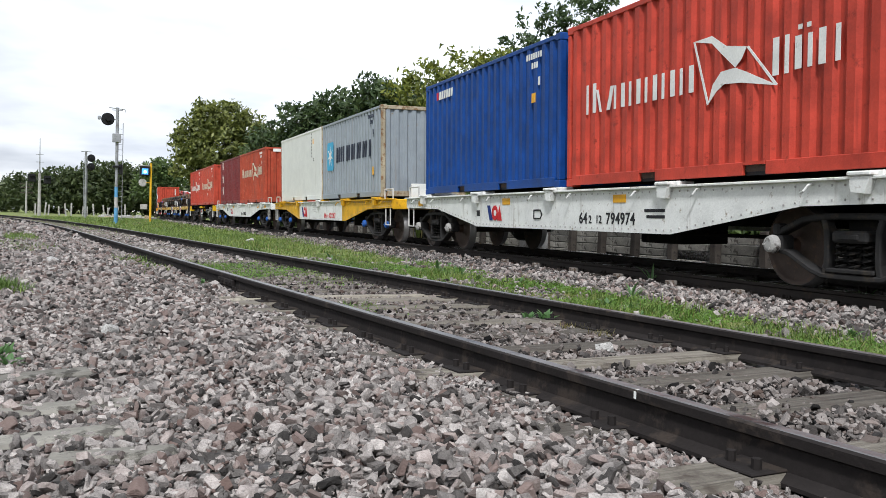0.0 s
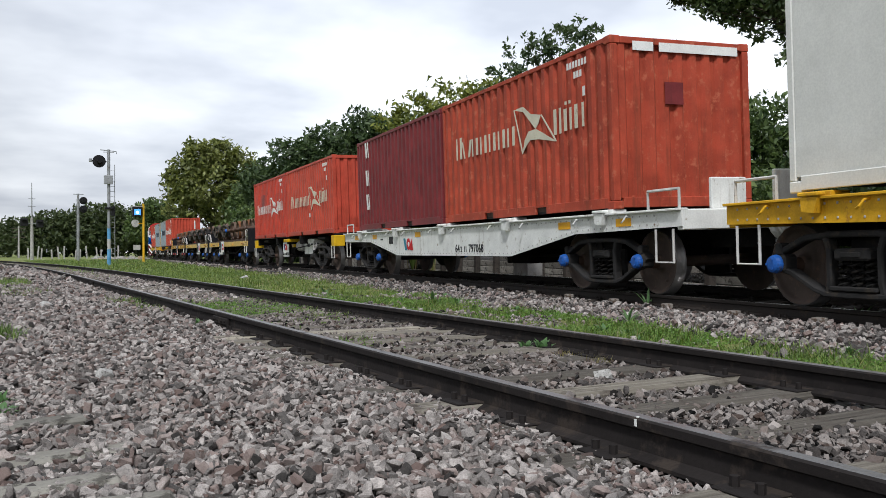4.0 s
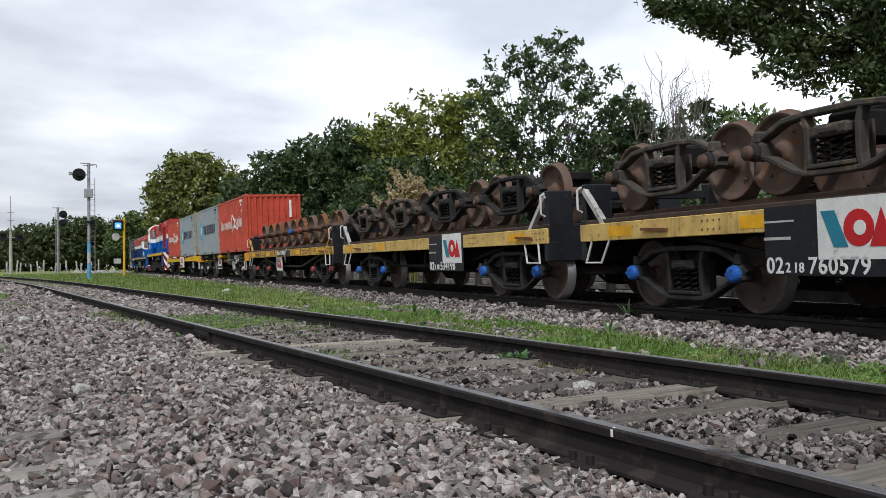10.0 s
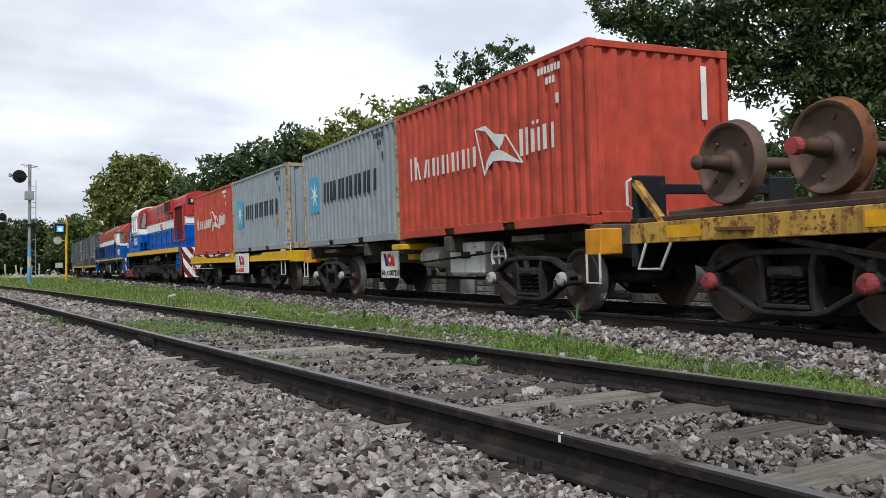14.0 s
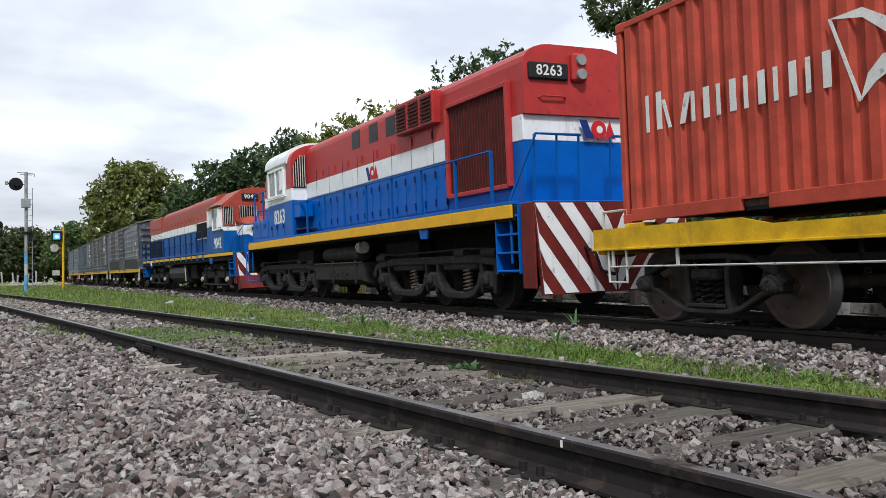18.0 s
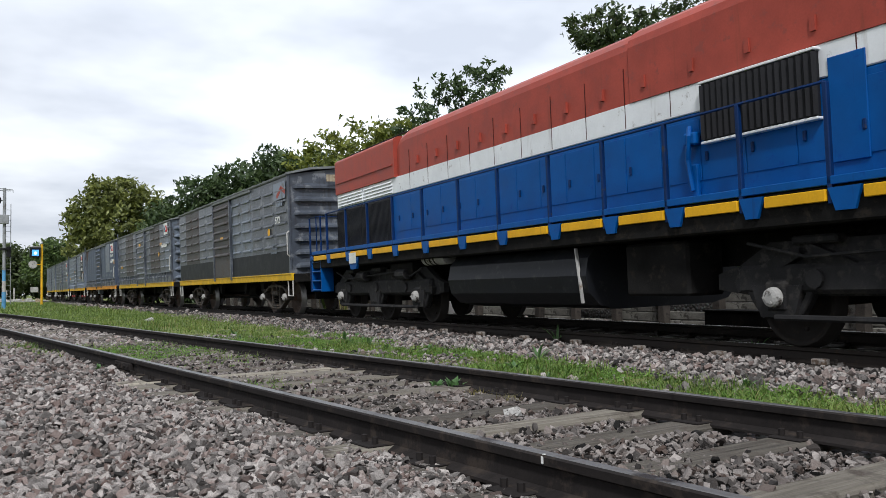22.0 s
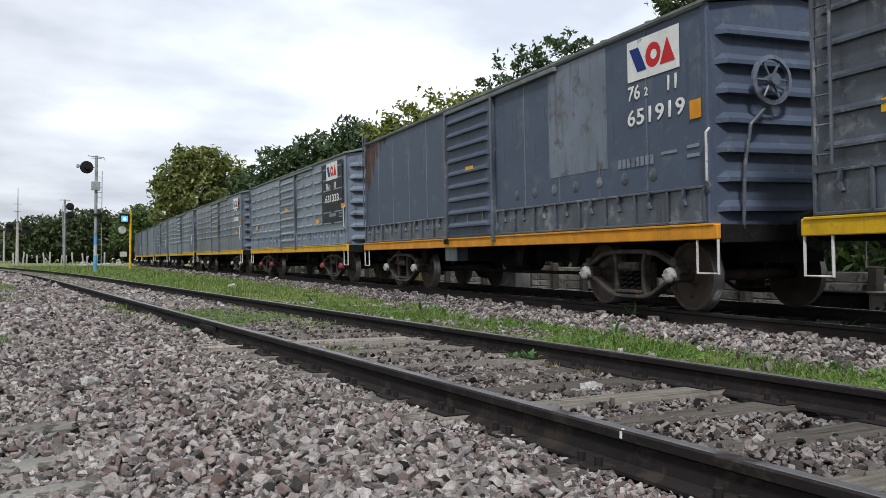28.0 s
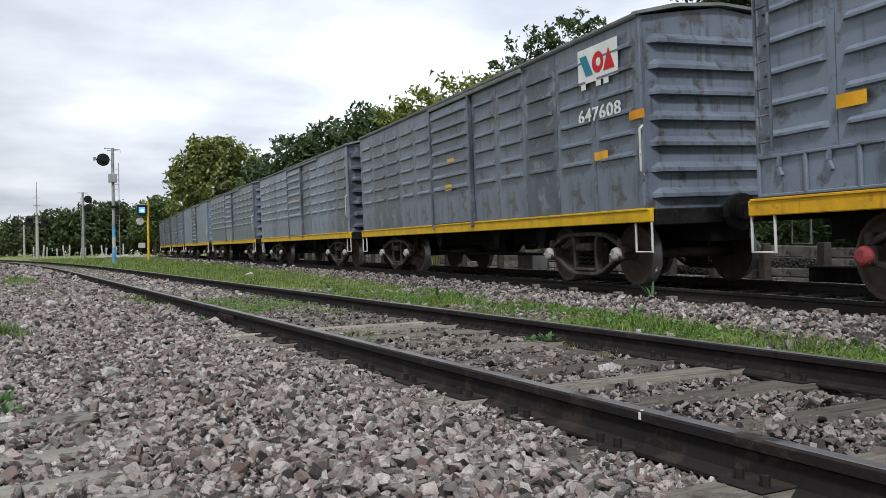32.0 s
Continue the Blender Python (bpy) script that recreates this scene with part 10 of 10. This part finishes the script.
part("mast", Geo().cyl((0, 0, 2.2), (0, 0, 6.75), 0.085, 12), M_GALV, s); part("mast_base", Geo().cyl((0, 0, 0), (0, 0, 1.0), 0.11, 12), M_SKYPAINT, s, "light blue painted base"); part("mast_band", Geo().cyl((0, 0, 1.0), (0, 0, 1.6), 0.10, 12), M_CAPWHITE, s, "white painted band"); part("mast_band", Geo().cyl((0, 0, 1.6), (0, 0, 2.2), 0.095, 12), M_SKYPAINT, s)
disc(s, -0.52, -0.05, 6.05, 0.36)
part("side_lamp", Geo().box(-1.05, -0.9, -0.1, 0.1, 6.0, 6.2, 0.02), M_GALV, s); part("bracket", Geo().tube([(0, 0, 6.05), (-1.0, 0, 6.08)], 0.03), M_GALV, s)
part("relay_box", Geo().box(-0.26, 0.2, -0.22, 0.02, 4.75, 5.25, 0.02), M_GALV, s); part("top_bar", Geo().tube([(-0.45, 0, 6.72), (0.42, 0, 6.66)], 0.025).tube([(-0.3, 0, 6.6), (0.3, 0, 6.6)], 0.02).tube([(0.42, 0, 6.66), (0.42, 0, 6.5)], 0.015), M_GALV, s)
part("clamp", Geo().box(-0.22, 0.22, -0.18, 0.16, 3.3, 3.42, 0.02).box(0.12, 0.32, -0.1, 0.1, 2.9, 3.5, 0.03), M_SIGBLACK, s); ladder(s, 0.2, 0.16, 0.3, 5.9, M_GALV)
part("footing", Geo().box(-0.35, 0.35, -0.35, 0.35, -0.35, 0.05, 0.03), M_CONC, s); s.matrix_world = pose(6.2, 52.2, -0.2)
s = thing("railway_signal", "slim grey signal mast with two round black heads", "railway signal", "signals along the line")
part("mast", Geo().cyl((0, 0, 0), (0, 0, 5.95), 0.09, 12), M_GALV, s); part("top_bar", Geo().tube([(-0.4, 0, 5.9), (0.45, 0, 5.9)], 0.03), M_GALV, s)
for z in (5.35, 4.6):
    disc(s, 0.42, -0.05, z, 0.33); part("bracket", Geo().tube([(0, 0, z), (0.35, 0, z)], 0.03), M_GALV, s)
ladder(s, 0.0, 0.2, 0.2, 5.5, M_GALV); part("footing", Geo().box(-0.3, 0.3, -0.3, 0.3, -0.3, 0.05, 0.03), M_CONC, s); s.matrix_world = pose(7.0, 80.0, -0.2)
s = thing("crossing_signal", "tall concrete pole with two black box lamps", "signal", "signals along the line")
part("pole", Geo().cyl((0, 0, 0), (0, 0, 4.6), 0.19, 12, 0.14), M_CONC, s); part("upper_pole", Geo().cyl((0, 0, 4.6), (0, 0, 8.3), 0.07, 8, 0.03), M_GALV, s); part("arm", Geo().tube([(-0.9, -0.1, 4.0), (0.9, -0.1, 3.95)], 0.04), M_GALV, s); part("top_arm", Geo().tube([(-0.35, 0, 6.6), (0.35, 0, 6.6)], 0.03).tube([(-0.35, 0, 5.8), (0.35, 0, 5.8)], 0.03), M_GALV, s)
for x, z in ((-0.75, 4.1), (0.75, 3.95)):
    h = part("lamp_box", Geo().box(x - 0.36, x + 0.36, -0.35, 0.1, z - 0.42, z + 0.42, 0.04), M_SIGBLACK, s)
    part("visor", Geo().box(x - 0.25, x + 0.25, -0.6, -0.35, z + 0.2, z + 0.25), M_SIGBLACK, h)
s.matrix_world = pose(4.2, 99.6, -0.25)
s = thing("signal_post", "yellow steel post with lit blue lamp and white disc", "signal", "signals along the line")
part("post", Geo().cyl((0, 0, 0), (0, 0, 4.75), 0.085, 12), M_POSTYEL, s)
h = part("lamp_box", Geo().box(-0.85, -0.12, -0.25, 0.1, 3.75, 4.5, 0.04), M_SIGBLACK, s)
part("blue_lamp", Geo().box(-0.72, -0.25, -0.27, -0.25, 3.85, 4.3, 0.02), lamp, h, "lit blue lamp"); part("white_lamp", Geo().cyl((-0.48, -0.285, 4.05), (-0.48, -0.27, 4.05), 0.12, 14), lampw, h)
part("top_plate", Geo().box(-0.95, -0.1, -0.2, 0.05, 4.5, 4.56), M_CONC, s)
part("round_sign", Geo().lathe([(0.0, 0.02), (0.3, 0.02), (0.3, -0.02), (0.2, -0.025), (0.0, -0.02)], 22, (-0.62, 0, 3.2)), M_CAPWHITE, s, "white round disc"); part("bracket", Geo().tube([(0, 0, 3.2), (-0.4, 0, 3.2)], 0.03).tube([(0, 0, 4.1), (-0.2, 0, 4.1)], 0.04), M_POSTYEL, s)
part("low_box", Geo().box(-0.75, -0.25, -0.15, 0.2, 1.1, 1.5, 0.02), M_CONC, s)
s.matrix_world = pose(10.9, 70.2, -0.3)
def utility_pole(x, y, h, arms):
    p = thing("utility_pole", "distant wooden utility pole with cross arms", "pole", "poles in the distance")
    part("pole", Geo().cyl((0, 0, 0), (0, 0, h), 0.16, 10, 0.1), M_CONC, p)
    for z in arms:
        part("cross_arm", Geo().box(-0.9, 0.9, -0.06, 0.06, z, z + 0.12, 0.01), M_BARK, p)
        for k in (-0.8, -0.3, 0.3, 0.8):
            part("insulator", Geo().cyl((k, 0, z + 0.12), (k, 0, z + 0.3), 0.05, 8), M_SIGBLACK, p)
    p.matrix_world = pose(x, y, -0.3)
utility_pole(*polar(1.7, 142), 5.0, (4.5, 4.0, 3.2)); utility_pole(*polar(0.2, 185), 5.6, (5.2, 4.6)); utility_pole(*polar(4.4, 210), 10.5, (9.0,))
# concrete post fence by the crossing
for k in range(13):
    az = 2.2 + k * 0.42 + 0.12 * math.sin(k * 2.3); d = 118 + 3 * math.sin(k)
    p = thing("fence_post", "leaning white concrete fence post in the grass", "fence post", "fence posts by the crossing")
    h = 1.5 + 0.25 * math.sin(k * 1.7)
    part("post", Geo().box(-0.09, 0.09, -0.09, 0.09, 0, h, 0.02), M_CAPWHITE, p)
    x, y = polar(az, d); p.matrix_world = pose(x, y, -0.25, 0, 6 * math.sin(k * 1.3), 0)
for k in range(16):
    az = 6.0 + k * 0.19; d = 108 + 4 * math.sin(k * 2.1); x, y = polar(az, d)
    p = thing("rubble_block", "pale broken concrete block lying by the crossing", "rubble", "rubble by the crossing")
    w, h = 0.5 + 0.25 * math.sin(k * 3.1), 0.28 + 0.15 * math.sin(k * 1.9)
    part("block", Geo().box(-w, w, -0.3, 0.3, 0, h, 0.06), (M_CONC, M_CAPWHITE, M_RUSTPOST, M_CONC)[k % 4], p); p.matrix_world = pose(x, y, -0.25, 0, 8 * math.sin(k), 25 * k)
# old plank wall of a loading bank behind the line
def beside(s, off):
    p, q = on_line(s), on_line(s + 0.2); d = (q - p).normalized()
    return p.x + d.y * off, p.y - d.x * off, math.degrees(math.atan2(d.y, d.x))
wall = tagged(new("plank_bank"), "old grey plank wall holding a low loading bank", "retaining wall", kind="structure")
plank = [Geo().box(-0.68, 0.68, -0.03, 0.03, 0, h, 0.012).mesh("plank", M_OLDPLANK) for h in (0.17, 0.20, 0.15)]
post = Geo().box(-0.09, 0.09, -0.08, 0.08, -0.1, 0.82, 0.015).mesh("wall_post", M_WOODDK)
for i in range(34):
    s = 1.0 + i * 1.4
    x, y, a = beside(s, 3.4)
    part("wall_post", post, None, wall, at=pose(*beside(s - 0.7, 3.28)[:2], -0.25, 0, 1.5 * math.sin(i), a))
    z = -0.25
    for k in range(4):
        if (i * 7 + k * 3) % 11 == 0:
            z += 0.19; continue
        part("plank", plank[(i + k) % 3], None, wall, at=pose(x, y, z, 1.5 * math.sin(i + k), 0.8 * math.sin(i * 2.1 + k), a)); z += (0.17, 0.20, 0.15)[(i + k) % 3] + 0.012
x, y, a = beside(25, 4.9)
part("bank_fill", Geo().box(-25, 25, -1.4, 1.4, -0.3, 0.38, 0.1), gme.materials[0], wall, at=pose(x, y, 0, 0, 0, a))
for s, w, h, m in ((7.6, 0.26, 0.34, M_CAPWHITE), (8.6, 0.75, 0.3, M_BLACK), (19.0, 0.4, 0.5, M_CONC)):
    b = thing("trackside_box", "low trackside equipment box beside the main line", "equipment box", "trackside boxes")
    part("case", Geo().box(-w, w, -0.22, 0.22, 0, h, 0.02), m, b); part("lid", Geo().box(-w - 0.02, w + 0.02, -0.24, 0.24, h, h + 0.03, 0.01), m, b)
    x, y, a = beside(s, 2.4); b.matrix_world = pose(x, y, float(ground_z(x, y)) + 0.0, 0, 0, a)

# ---- what moves: the train, and its wheels ----
def motions():
    marks = [k * 0.5 for k in range(65)]
    for ob, s, half, local in MOVERS:
        walk(ob, [(t, car_pose(s - gone(t), half) @ local) for t in marks])
    turning = {}
    ticks = [k / 15 for k in range(481)]
    for ob, x in SPIN:
        key = round(x, 3)
        if key not in turning:
            walk(ob, [(t, pose(x, 0, WHEEL_R, 0, math.degrees(-gone(t) / WHEEL_R), 0)) for t in ticks])
            turning[key] = ob
        else:
            lead = turning[key].animation_data
            ob.rotation_mode = "QUATERNION"
            keys = ob.animation_data_create()
            keys.action = lead.action
            keys.action_slot = lead.action_slot
motions()
